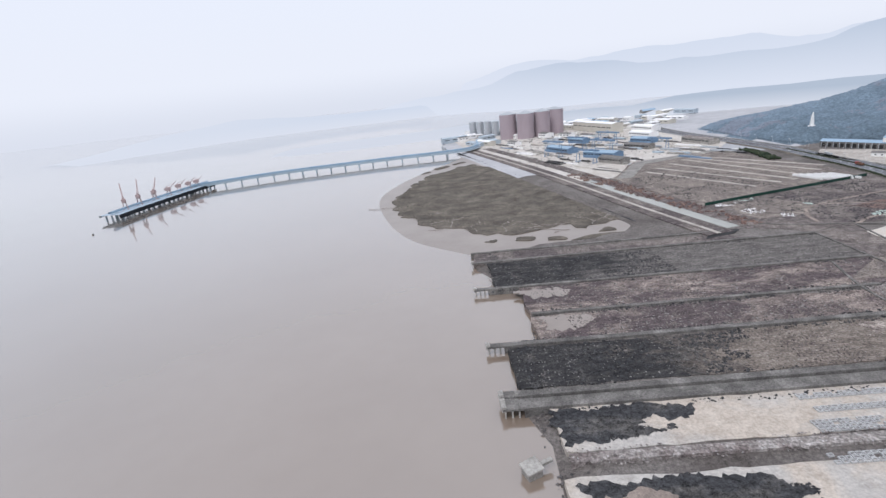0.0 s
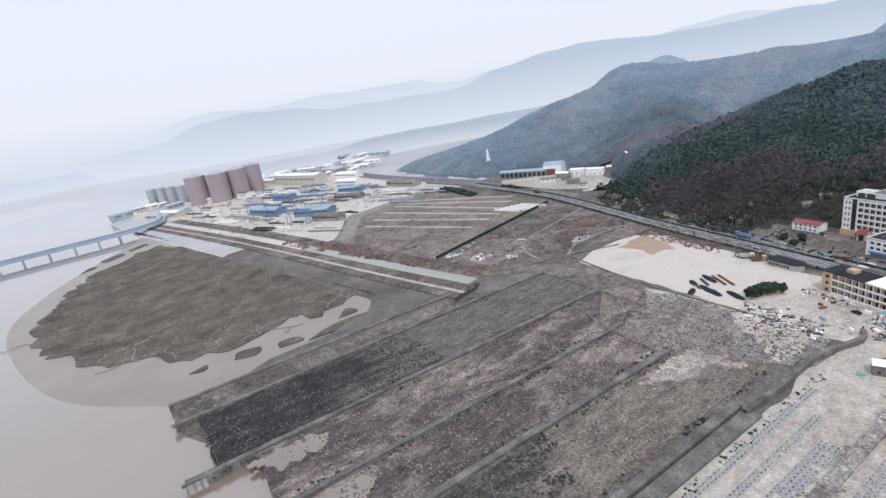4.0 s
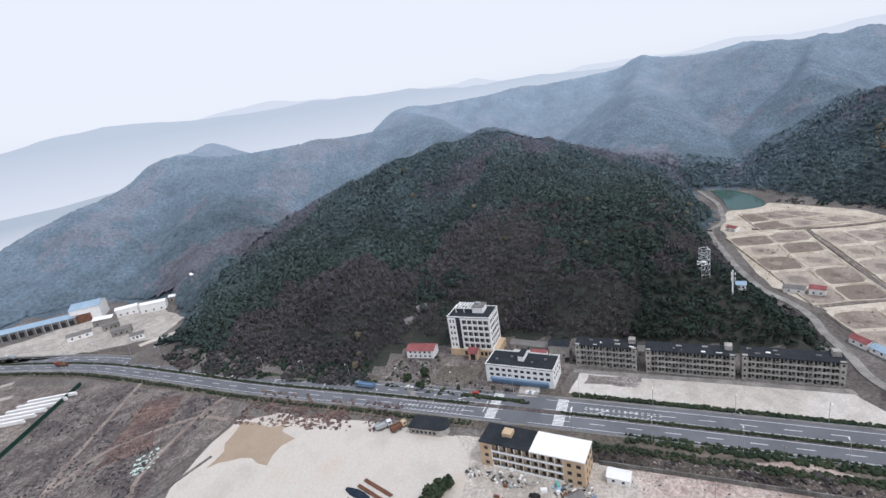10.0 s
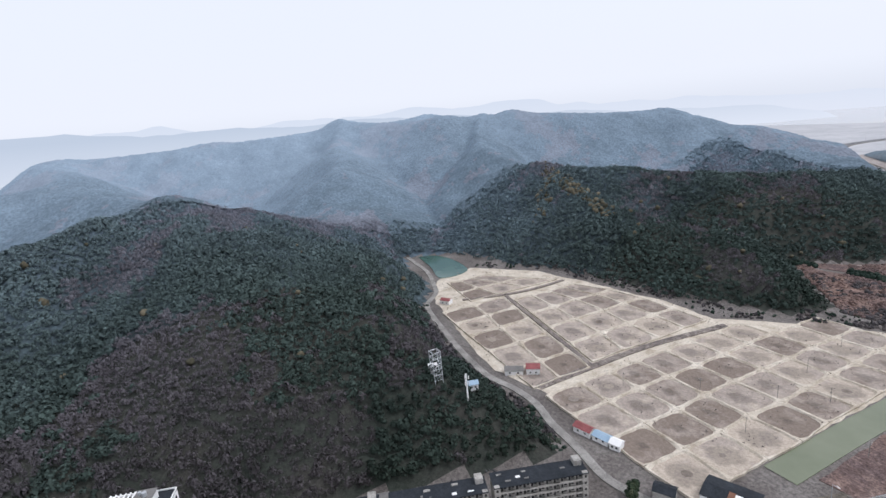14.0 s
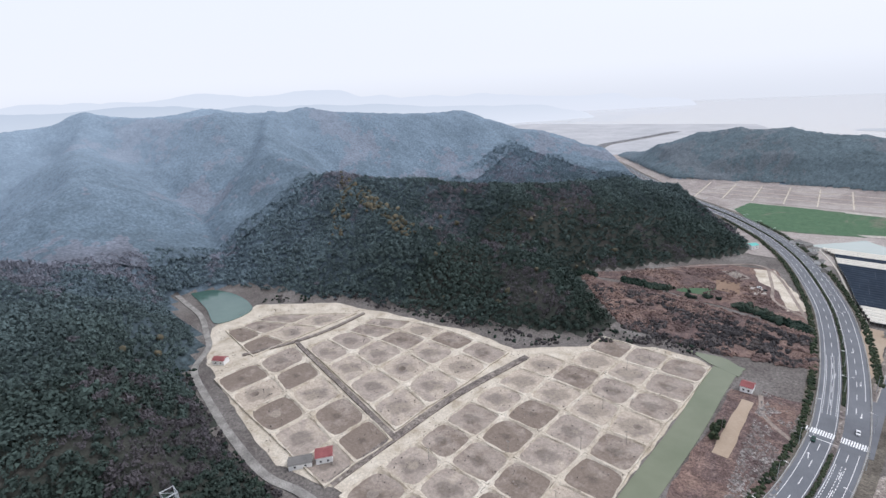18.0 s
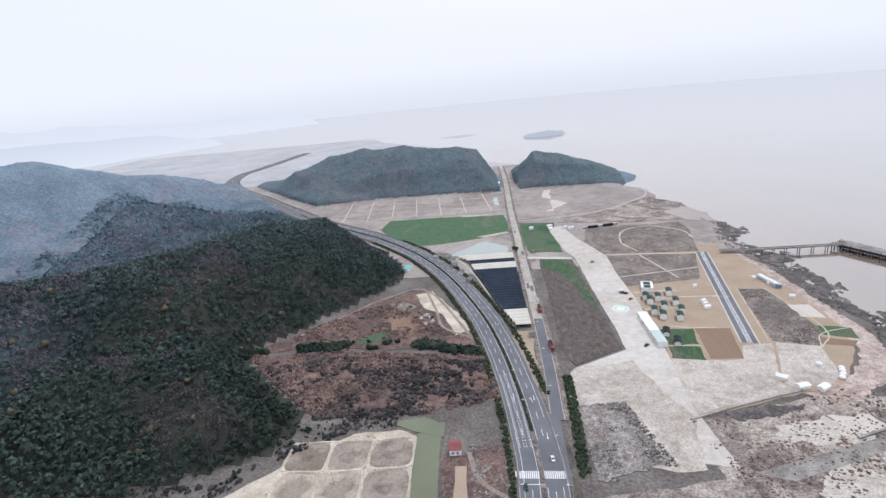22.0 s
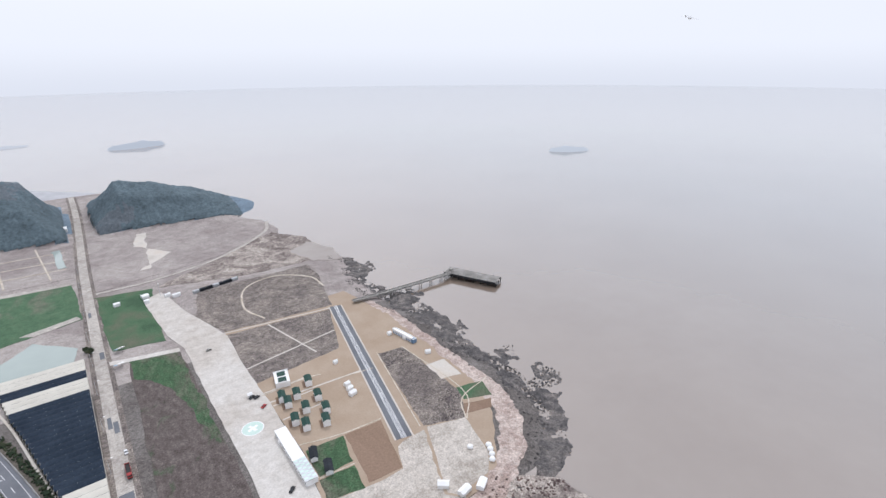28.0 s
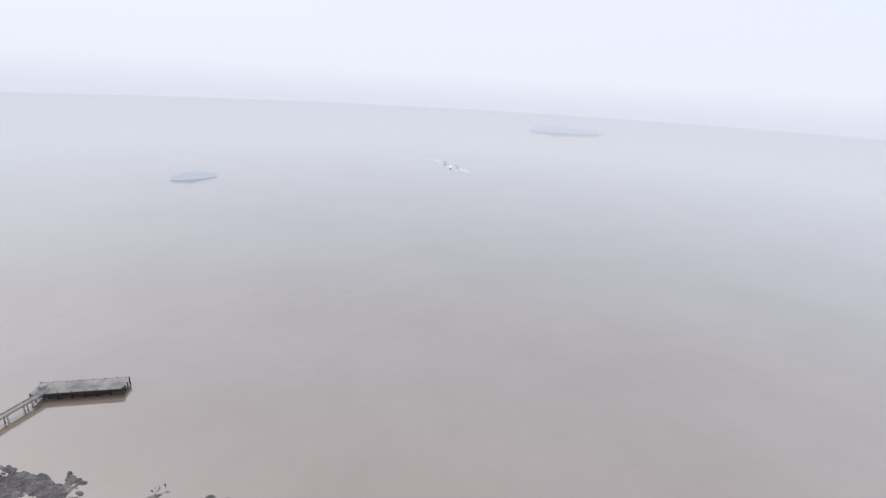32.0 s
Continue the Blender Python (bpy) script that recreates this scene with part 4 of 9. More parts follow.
crowns("yellowing_trees", "yellowing trees scattered through the wood", yl, land(yl[:, 0], yl[:, 1]) + 1.2, rsw.uniform(1.2, 2.7, len(yl)), M_YELLOWLEAF, rsw)

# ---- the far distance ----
# flat emission stands in for haze light over the far hills
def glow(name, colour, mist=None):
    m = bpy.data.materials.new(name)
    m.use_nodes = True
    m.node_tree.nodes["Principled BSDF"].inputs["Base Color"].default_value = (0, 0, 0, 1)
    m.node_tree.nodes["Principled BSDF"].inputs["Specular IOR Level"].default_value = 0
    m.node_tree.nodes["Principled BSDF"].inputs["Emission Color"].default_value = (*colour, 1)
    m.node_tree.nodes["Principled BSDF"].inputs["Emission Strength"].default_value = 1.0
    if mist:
        # the glow turns to a mist colour at the range's foot and its end over the sea
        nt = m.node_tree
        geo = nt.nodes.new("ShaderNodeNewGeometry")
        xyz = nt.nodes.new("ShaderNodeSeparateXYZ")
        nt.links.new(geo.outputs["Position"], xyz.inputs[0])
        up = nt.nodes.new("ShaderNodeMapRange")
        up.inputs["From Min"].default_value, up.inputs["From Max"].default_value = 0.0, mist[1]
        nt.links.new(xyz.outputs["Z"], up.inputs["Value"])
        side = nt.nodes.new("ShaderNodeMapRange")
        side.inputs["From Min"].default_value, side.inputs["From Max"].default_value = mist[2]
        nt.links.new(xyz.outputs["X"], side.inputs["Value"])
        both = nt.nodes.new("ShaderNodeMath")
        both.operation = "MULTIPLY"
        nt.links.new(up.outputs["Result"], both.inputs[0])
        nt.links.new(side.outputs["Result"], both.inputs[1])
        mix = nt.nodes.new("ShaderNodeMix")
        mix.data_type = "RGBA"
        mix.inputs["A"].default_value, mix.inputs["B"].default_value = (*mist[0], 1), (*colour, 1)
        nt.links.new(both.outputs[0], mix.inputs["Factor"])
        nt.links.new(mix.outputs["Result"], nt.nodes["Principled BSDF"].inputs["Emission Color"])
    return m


def far_ridge(name, label, pts, material, rough, seed):
    """A distant range of hills, steep in front and behind."""
    line = spline([p[:2] for p in pts], 45)
    far = np.concatenate([[0], np.cumsum(np.linalg.norm(np.diff(line, axis=0), axis=1))])
    way = np.concatenate([[0], np.cumsum([math.dist(a[:2], b[:2]) for a, b in zip(pts, pts[1:])])])
    top = np.interp(far, way * far[-1] / way[-1], [p[2] for p in pts])
    top = top + rough * np.clip(top / 60, 0, 1) * (value_noise(far, 0 * far, 420, seed) + 0.5 * value_noise(far, 0 * far, 150, seed + 1) + 0.2 * value_noise(far, 0 * far, 60, seed + 2))
    s = sides(line)
    w = 150 + 1.6 * np.maximum(top, 0)
    v = np.concatenate([np.c_[line + s * w[:, None], 0 * top - 4], np.c_[line, np.maximum(top, -4)], np.c_[line - s * w[:, None], 0 * top - 4]])
    n = len(line)
    i = np.arange(n - 1)
    f = np.concatenate([np.stack((i, i + 1, i + 1 + n, i + n), 1), np.stack((i + n, i + n + 1, i + 1 + 2 * n, i + 2 * n), 1)])
    return tagged(mesh_np(name, v, f, material, smooth=True), label, "hills", kind="structure")


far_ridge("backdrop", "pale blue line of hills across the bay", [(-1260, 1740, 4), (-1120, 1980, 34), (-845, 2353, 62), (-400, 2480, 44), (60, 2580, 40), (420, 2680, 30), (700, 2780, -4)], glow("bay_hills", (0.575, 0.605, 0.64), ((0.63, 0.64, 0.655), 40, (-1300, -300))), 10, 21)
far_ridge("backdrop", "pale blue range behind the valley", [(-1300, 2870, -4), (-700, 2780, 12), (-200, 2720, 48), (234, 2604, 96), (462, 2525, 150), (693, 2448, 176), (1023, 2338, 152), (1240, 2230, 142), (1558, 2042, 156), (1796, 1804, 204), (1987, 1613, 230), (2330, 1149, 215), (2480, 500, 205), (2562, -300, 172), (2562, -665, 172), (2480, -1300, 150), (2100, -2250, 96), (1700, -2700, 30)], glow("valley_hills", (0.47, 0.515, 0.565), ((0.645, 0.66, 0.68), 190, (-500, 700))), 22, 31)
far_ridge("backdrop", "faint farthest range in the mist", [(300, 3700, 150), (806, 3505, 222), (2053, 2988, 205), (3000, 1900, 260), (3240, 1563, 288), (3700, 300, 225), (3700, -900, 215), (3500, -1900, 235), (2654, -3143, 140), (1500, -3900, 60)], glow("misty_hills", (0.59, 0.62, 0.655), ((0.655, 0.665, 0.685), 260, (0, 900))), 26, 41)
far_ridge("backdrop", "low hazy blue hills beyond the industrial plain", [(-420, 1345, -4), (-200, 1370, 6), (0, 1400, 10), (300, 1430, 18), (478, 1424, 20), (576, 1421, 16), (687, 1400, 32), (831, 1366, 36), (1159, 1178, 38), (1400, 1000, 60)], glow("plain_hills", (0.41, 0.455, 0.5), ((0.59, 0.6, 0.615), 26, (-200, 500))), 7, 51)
def mist_glow_ring(height, r):
    """Glowing ring added as sea mist to hide the sea's edge, thinning upwards into the sky."""
    m = glow("horizon_mist_glow", (0.665, 0.668, 0.675))
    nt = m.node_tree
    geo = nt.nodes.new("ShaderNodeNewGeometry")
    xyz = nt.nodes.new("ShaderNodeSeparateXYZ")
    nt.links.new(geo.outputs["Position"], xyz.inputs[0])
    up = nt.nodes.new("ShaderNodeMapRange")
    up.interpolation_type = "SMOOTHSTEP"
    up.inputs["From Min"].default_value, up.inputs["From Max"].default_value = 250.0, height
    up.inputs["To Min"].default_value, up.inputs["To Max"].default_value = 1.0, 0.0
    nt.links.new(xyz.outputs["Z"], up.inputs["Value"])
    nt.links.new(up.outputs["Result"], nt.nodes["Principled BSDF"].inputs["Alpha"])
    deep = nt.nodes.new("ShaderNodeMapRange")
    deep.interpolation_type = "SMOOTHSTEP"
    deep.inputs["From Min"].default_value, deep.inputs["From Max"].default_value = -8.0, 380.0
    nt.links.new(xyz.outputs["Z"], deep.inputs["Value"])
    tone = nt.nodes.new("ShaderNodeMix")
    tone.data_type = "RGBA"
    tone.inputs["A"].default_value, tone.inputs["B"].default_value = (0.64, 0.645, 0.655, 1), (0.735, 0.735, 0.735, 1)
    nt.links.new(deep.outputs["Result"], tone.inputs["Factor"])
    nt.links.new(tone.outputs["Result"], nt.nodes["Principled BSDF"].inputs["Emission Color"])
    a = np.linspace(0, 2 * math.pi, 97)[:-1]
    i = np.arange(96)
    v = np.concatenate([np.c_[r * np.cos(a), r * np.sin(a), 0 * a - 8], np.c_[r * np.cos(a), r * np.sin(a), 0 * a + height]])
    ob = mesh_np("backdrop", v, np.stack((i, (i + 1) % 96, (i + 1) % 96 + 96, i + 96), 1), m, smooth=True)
    return tagged(ob, "glowing ring added for mist along the horizon, fading up into the sky", "mist", kind="structure")


# emissive ring, added to soften the horizon line
mist_glow_ring(1100, 4850)
# the islands glow in a haze tone of their own
M_ISLE = glow("isle_haze_glow", (0.42, 0.445, 0.475))
for ix, iy, iw, ih, turn, mt in ((40, -1690, 72, 15, 10, M_ISLE), (-800, -905, 52, 12, 150, glow("pale_isle", (0.47, 0.495, 0.52))), (330, -1900, 60, 5, 5, glow("far_isle", (0.5, 0.515, 0.535))), (-2834, -45, 210, 30, 95, glow("faint_isle", (0.55, 0.565, 0.585)))):
    line = spline([(ix - iw * math.cos(radians(turn)), iy - iw * math.sin(radians(turn))), (ix, iy), (ix + iw * math.cos(radians(turn)), iy + iw * math.sin(radians(turn)))], iw / 9)
    u = np.linspace(-1, 1, len(line))
    hgt = ih * np.sqrt(np.maximum(0, 1 - u * u)) * (1 + 0.2 * value_noise(u * 5, 0 * u, 1, 5))
    s = sides(line)
    w = 0.4 * iw * np.sqrt(np.maximum(0.02, 1 - u * u))
    n = len(line)
    v = np.concatenate([np.c_[line + s * w[:, None], 0 * hgt + SEA - 0.3], np.c_[line + s * w[:, None] * 0.5, SEA + hgt * 0.8], np.c_[line, SEA + hgt], np.c_[line - s * w[:, None] * 0.5, SEA + hgt * 0.8], np.c_[line - s * w[:, None], 0 * hgt + SEA - 0.3]])
    i = np.arange(n - 1)
    f = np.concatenate([np.stack((i + k * n, i + 1 + k * n, i + 1 + (k + 1) * n, i + (k + 1) * n), 1) for k in range(4)])
    tagged(mesh_np("island", v, f, mt, smooth=True), "small wooded island pale in the sea mist", "island", kind="structure")

# ---- roads ----
highway = thing("road", "grey asphalt dual carriageway with white lane markings and a planted median", "road", kind="structure")
for side in (-1, 1):
    lo, hi = sorted((side * 1.2, side * 11.2))
    ribbon("carriageway", HIGHWAY, lo, hi, -0.5, 0.12, M_ASPHALT, highway)
    for a, b in ((1.75, 1.95), (9.05, 9.25)):
        lo, hi = sorted((side * a, side * b))
        ribbon("edge_line", HIGHWAY, lo, hi, 0.1, 0.135, M_PAINT, highway, "solid white edge line")
    lo, hi = sorted((side * 11.2, side * 12.0))
    ribbon("kerb", HIGHWAY, lo, hi, -0.5, 0.24, M_CONC, highway, "pale concrete kerb")
    lo, hi = sorted((side * 12.0, side * 17.5))
    ribbon("verge", HIGHWAY, lo, hi, -0.8, 0.02, M_MARSH, highway, "dark dry roadside grass and weeds")
ribbon("median", HIGHWAY, -1.2, 1.2, -0.5, 0.3, M_HEATH, highway, "kerbed median with dark earth")
rail = bmesh.new()
for side in (-1, 1):
    line = HIGHWAY + sides(HIGHWAY) * side * 11.6
    for i in range(0, len(line) - 1):
        p, q = line[i], line[i + 1]
        d = (q - p) / np.linalg.norm(q - p)
        n = np.array([d[1], -d[0]]) * 0.05
        c = [(*(p - n), 0.6), (*(q - n), 0.6), (*(q + n), 0.6), (*(p + n), 0.6), (*(p - n), 0.92), (*(q - n), 0.92), (*(q + n), 0.92), (*(p + n), 0.92)]
        v = [rail.verts.new(x) for x in c]
        for f in ((0, 3, 2, 1), (4, 5, 6, 7), (0, 1, 5, 4), (2, 3, 7, 6)):
            rail.faces.new([v[k] for k in f])
        if i % 2 == 0:
            add_box(rail, p[0] - 0.07, p[1] - 0.07, -0.2, p[0] + 0.07, p[1] + 0.07, 0.9)
rails = part("guard_rail", rail, M_STEEL, highway, "galvanised steel crash barrier")

# lane dashes: 6 m long, every 15 m
bm = bmesh.new()
add_box(bm, -0.13, -3, 0.0, 0.13, 3, 0.035)
dash = bpy.data.meshes.new("lane_dash")
bm.to_mesh(dash)
bm.free()
dash.materials.append(M_PAINT)
JUNCTIONS = [(343, 156), (254.5, -205)]
for side in (-1, 1):
    line = HIGHWAY + sides(HIGHWAY) * side * 5.45
    far = np.concatenate([[0], np.cumsum(np.linalg.norm(np.diff(line, axis=0), axis=1))])
    for s in np.arange(5, far[-1] - 5, 15.0):
        p = np.array([np.interp(s, far, line[:, k]) for k in (0, 1)])
        q = np.array([np.interp(s + 1, far, line[:, k]) for k in (0, 1)])
        if min(math.hypot(p[0] - a, p[1] - b) for a, b in JUNCTIONS) < 17 or p[1] < -900 or p[1] > 640:
            continue
        ob = new("lane_dash", dash)
        ob.parent = highway
        ob.matrix_basis = pose(p[0], p[1], 0.115, 0, 0, math.degrees(math.atan2(q[1] - p[1], q[0] - p[0])) - 90)


def zebra(cx, cy, heading, width, n):
    """Bars of a crossing; they run along the road."""
    me = bpy.data.meshes.new("crossing_bar")
    b = bmesh.new()
    add_box(b, -0.3, -2.5, 0, 0.3, 2.5, 0.03)
    b.to_mesh(me)
    b.free()
    me.materials.append(M_PAINT)
    for i in range(n):
        u = (i + 0.5) / n * width - width / 2
        ob = new("crossing_bar", me)
        ob.parent = highway
        ob.matrix_basis = pose(cx + u * math.cos(radians(heading)), cy + u * math.sin(radians(heading)), 0.155, 0, 0, heading)


zebra(346.5, 166, -15, 20, 20)
zebra(338, 135.5, -15, 20, 20)
zebra(254.5, -197, -3, 25, 25)
patch("junction_pavement", "pale worn concrete across the junction opening", "pavement", [(330, 164), (333, 146), (352, 140), (356, 160)], 0.142, M_ASPHALT, 0, kind="structure")
patch("junction_apron", "pale worn concrete apron where the lane meets the highway", "pavement", [(255.5, -189), (240, -189), (237.5, -245), (246, -243), (250, -228), (255.5, -215)], 0.142, M_ASPHALT, 0, kind="structure")
for cx, cy, hd, w in ((346.2, 170.5, -15, 9), (337.4, 131, -15, 9), (259.5, -191, -3, 10)):
    ob = box("stop_line", -w / 2, -0.2, 0, w / 2, 0.2, 0.03, M_PAINT, highway)
    ob.matrix_basis = pose(cx, cy, 0.16, 0, 0, hd)
# turning arrows painted in the lanes
for px, py, hd in ((350.5, 183, 15), (354.5, 182, 15), (333, 118, 195), (336.5, 117, 195), (262.5, -175, 185), (247, -225, 0), (250, -260, 2), (262, -262, 182)):
    b = bmesh.new()
    add_box(b, -0.15, -2.6, 0, 0.15, 1.4, 0.03)
    vs = [b.verts.new(p) for p in ((-0.6, 1.4, 0), (0.6, 1.4, 0), (0, 2.9, 0), (-0.6, 1.4, 0.03), (0.6, 1.4, 0.03), (0, 2.9, 0.03))]
    b.faces.new((vs[3], vs[4], vs[5]))
    ob = part("lane_arrow", b, M_PAINT, highway)
    ob.matrix_basis = pose(px, py, 0.13, 0, 0, hd)

# short slow-down dashes along the lane edges before the junctions
bm = bmesh.new()
add_box(bm, -0.15, -0.6, 0.0, 0.15, 0.6, 0.03)
short = bpy.data.meshes.new("slow_dash")
bm.to_mesh(short)
bm.free()
short.materials.append(M_PAINT)
far = np.concatenate([[0], np.cumsum(np.linalg.norm(np.diff(HIGHWAY, axis=0), axis=1))])
for off, ya, yb in ((2.6, 176, 214), (4.8, 176, 214), (6.1, 176, 214), (8.4, 176, 214), (-2.6, 92, 126), (-4.8, 92, 126), (-6.1, 92, 126), (2.6, -178, -120), (4.8, -178, -120), (6.1, -178, -120), (-2.6, -290, -215), (-4.8, -290, -215), (-6.1, -290, -215), (-8.4, -290, -215)):
    edge = HIGHWAY + sides(HIGHWAY) * off
    keep = (HIGHWAY[:, 1] > ya) & (HIGHWAY[:, 1] < yb)
    for s in np.arange(far[keep][0], far[keep][-1], 2.4):
        p = np.array([np.interp(s, far, edge[:, k]) for k in (0, 1)])
        q = np.array([np.interp(s + 1, far, edge[:, k]) for k in (0, 1)])
        ob = new("slow_dash", short)
        ob.parent = highway
        ob.matrix_basis = pose(p[0], p[1], 0.12, 0, 0, math.degrees(math.atan2(q[1] - p[1], q[0] - p[0])) - 90)

LANE = spline([(239, -238), (235.5, -300), (233.5, -380), (231.5, -497), (229.5, -600), (227, -725), (221, -893), (218, -1000), (217, -1130)], 6)
lane = thing("lane", "narrow worn grey concrete lane running straight to the headland", "road", kind="structure")
ribbon("carriageway", LANE, -3.9, 3.9, -0.4, 0.1, M_GRAVEL, lane)
ribbon("asphalt_strip", LANE[:22], -3.4, 3.4, 0.0, 0.135, M_ASPHALT, lane, "newer dark asphalt surface")
for side in (-1, 1):
    lo, hi = sorted((side * 3.9, side * 7))
    ribbon("verge", LANE, lo, hi, -0.4, 0.03, M_DRYGRASS, lane, "dry brown grass verge")
for k, (s0, w) in enumerate(((30, 3.0), (31, 2.6), (46, 3.2), (60, 2.4))):
    ribbon("road_patch", LANE[s0:s0 + 3], -w if k % 2 else 0.2, -0.2 if k % 2 else w, 0.05, 0.128, M_ASPHALT, lane, "dark square asphalt repair")

HILLROAD = spline([(860, -85), (780, -72), (720, -66), (672, -62), (632, -50), (609, -42), (588, -24), (572, -18), (544, -13), (497, -6), (454, -3), (430, -8), (410, -9), (392, -5), (369, -3), (350, 0), (334, -3), (321, -10), (300, -24)], 4)
r = ribbon("hill_lane", HILLROAD, -2.2, 2.2, -0.6, 0.35, M_CONC, ground=lambda x, y: np.clip(land(x, y), -0.2, 6) * 0)
tagged(r, "narrow pale concrete lane between the wood and the ponds", "road", kind="structure")
for k, pts in enumerate(([(300, 372), (330, 362), (352, 330), (349, 308)], [(285, 318), (310, 330), (352, 328), (372, 322)], [(268, 330), (276, 352), (300, 372), (395, 395)], [(281, -325), (329, -437), (368, -426), (399, -394), (430, -360)],
                         [(284, -338), (310, -360), (318, -392), (330, -437)], [(262, 141), (245, 149), (232, 148)], [(290, -215), (284, -195), (268, -180)])):
    r = ribbon("dirt_track", spline(pts, 4), -1.2, 1.2, -0.4, 0.09 + 0.012 * k, M_TIDAL, ground=lambda x, y: np.maximum(land(x, y) + 0.2, 0))
    tagged(r, "pale dirt track worn across the waste ground", "track", kind="structure")

# ---- ground, north: slipways and marsh ----
mud_ring = [(24, 344), (-22, 400), (-50, 480), (-66, 590), (-46, 680), (-10, 760), (40, 850), (70, 905), (100, 800), (150, 560), (200, 330), (120, 322)]
mud_mid = np.array((60, 590))
ring = np.array(wobble(list(spline(mud_ring + [mud_ring[0]], 9)[:-1]), 9, 2.5, 3))
mv = np.concatenate([np.c_[mud_mid + (ring - mud_mid) * k, np.full(len(ring), z)] for k, z in ((1.1, -3.3), (1.0, -3.02), (0.9, -2.86), (0.72, -2.7), (0.02, -2.6))])
mi = np.arange(len(ring))
mj = (mi + 1) % len(ring)
mf = np.concatenate([np.stack((mi + k * len(ring), mi + (k + 1) * len(ring), mj + (k + 1) * len(ring), mj + k * len(ring)), 1) for k in range(4)])
tagged(mesh_np("mudflat", mv, mf, M_MUD, smooth=True), "smooth wet grey-brown tidal mud sloping into the water", "mud", kind="structure")
patch("marsh", "dark brown tidal marsh grass cut by creeks", "marsh", [(-46, 590), (-40, 520), (-29, 485), (-4, 440), (27, 412), (50, 398), (80, 392), (112, 402), (120, 385), (150, 400), (160, 372), (172, 345), (150, 470), (128, 590), (95, 710), (68, 790),
                                                                       (40, 775), (25, 745), (-3, 728), (-30, 660)], -2.25, M_MARSH, 5, 6, 1)
for k, pts in enumerate(([(100, 358), (140, 352), (168, 333), (172, 345), (150, 362), (120, 366)], [(60, 372), (72, 368), (76, 376), (64, 380)], [(84, 364), (98, 362), (96, 370), (86, 371)], [(36, 377), (44, 374), (46, 380)],
                         [(10, 770), (30, 790), (24, 800), (5, 785)], [(38, 800), (58, 818), (52, 826), (36, 810)], [(-15, 745), (0, 755), (-6, 762)], [(126, 372), (140, 372), (136, 382)])):
    patch("marsh_islet", "small dark islet of marsh grass on the mud", "marsh", pts, -2.3, M_MARSH, 0.9, 1.6, 1, round_=2.0)
rsc = random.Random(21)
creeks = [(x, y, 95 + rsc.uniform(-35, 35), 40, 0.17) for x, y in ((-24, 486), (-6, 446), (14, 424), (34, 408), (56, 398), (82, 394), (108, 402), (128, 392), (-40, 530), (146, 398), (70, 396))]
k = 0
while creeks and k < 40:
    x, y, way, reach, width = creeks.pop(0)
    pts = [(x, y)]
    while reach > 0:
        way += rsc.uniform(-42, 42)
        x, y, reach = x + 4.5 * math.cos(radians(way)), y + 4.5 * math.sin(radians(way)), reach - 4.5
        pts.append((x, y))
        if width > 0.12 and rsc.random() < 0.17:
            creeks.append((x, y, way + rsc.choice((-55, 55)), reach * 0.6, width * 0.6))
    if len(pts) > 2:
        r = ribbon("tidal_creek", spline(pts, 1.5), -width, width, -0.3, 0.03 + 0.003 * k, M_MUD, ground=lambda x, y: 0 * x - 2.22)
        tagged(r, "thin branching muddy creek through the marsh", "creek", kind="structure")
    k += 1

DYKE = spline([(176, 324), (160, 408), (126, 605), (95, 760), (56, 935)], 8)
dyke = thing("dyke", "rubble-faced sea dyke with pale tracks along its crest", "dyke", kind="structure")
for nm, a, b, z0, z1, mt in (("slope", -5, 8.6, -4, -1.2, M_COAL), ("lower_track", 8.6, 10.8, -4, -0.4, M_CONC), ("stone_bank", 10.8, 19, -3, 0.5, M_HEATH), ("crest_track", 19, 22, -3, 0.9, M_GRAVEL), ("grass_bank", 22, 33, -3, 0.3, M_HEATH)):
    ribbon(nm, DYKE, a, b, z0, z1, mt, dyke)
r = ribbon("canal", DYKE[1:], 34, 45, -2, 0.02, M_CANAL)
tagged(r, "pale milky canal behind the dyke", "water", kind="structure")
r = ribbon("canal_bank", DYKE, 45, 62, -2, 0.1, M_HEATH)
tagged(r, "russet scrub along the canal bank", "bank", kind="structure")
patch("sluice_pit", "dark wet gap between the dyke and the slipway wall", "sluice", [(182, 320), (205, 326), (214, 334), (206, 336), (188, 328)], 0.06, M_DARK, 0.5, 4)


def slope_y(y0, x):
    return y0 - 0.055 * (x - 24)


def bay(label, x0, x1, ya, yb, material, z=0.0, edge=0.8):
    """A strip of a slipway between two walls; ya and yb are the walls' places at the water's end."""
    pts = [(x0, slope_y(ya, x0)), (x1, slope_y(ya, x1)), (x1, slope_y(yb, x1)), (x0, slope_y(yb, x0))]
    return patch("slipway_bay", label, "slipway", pts, z, material, edge, 5, 2.5)


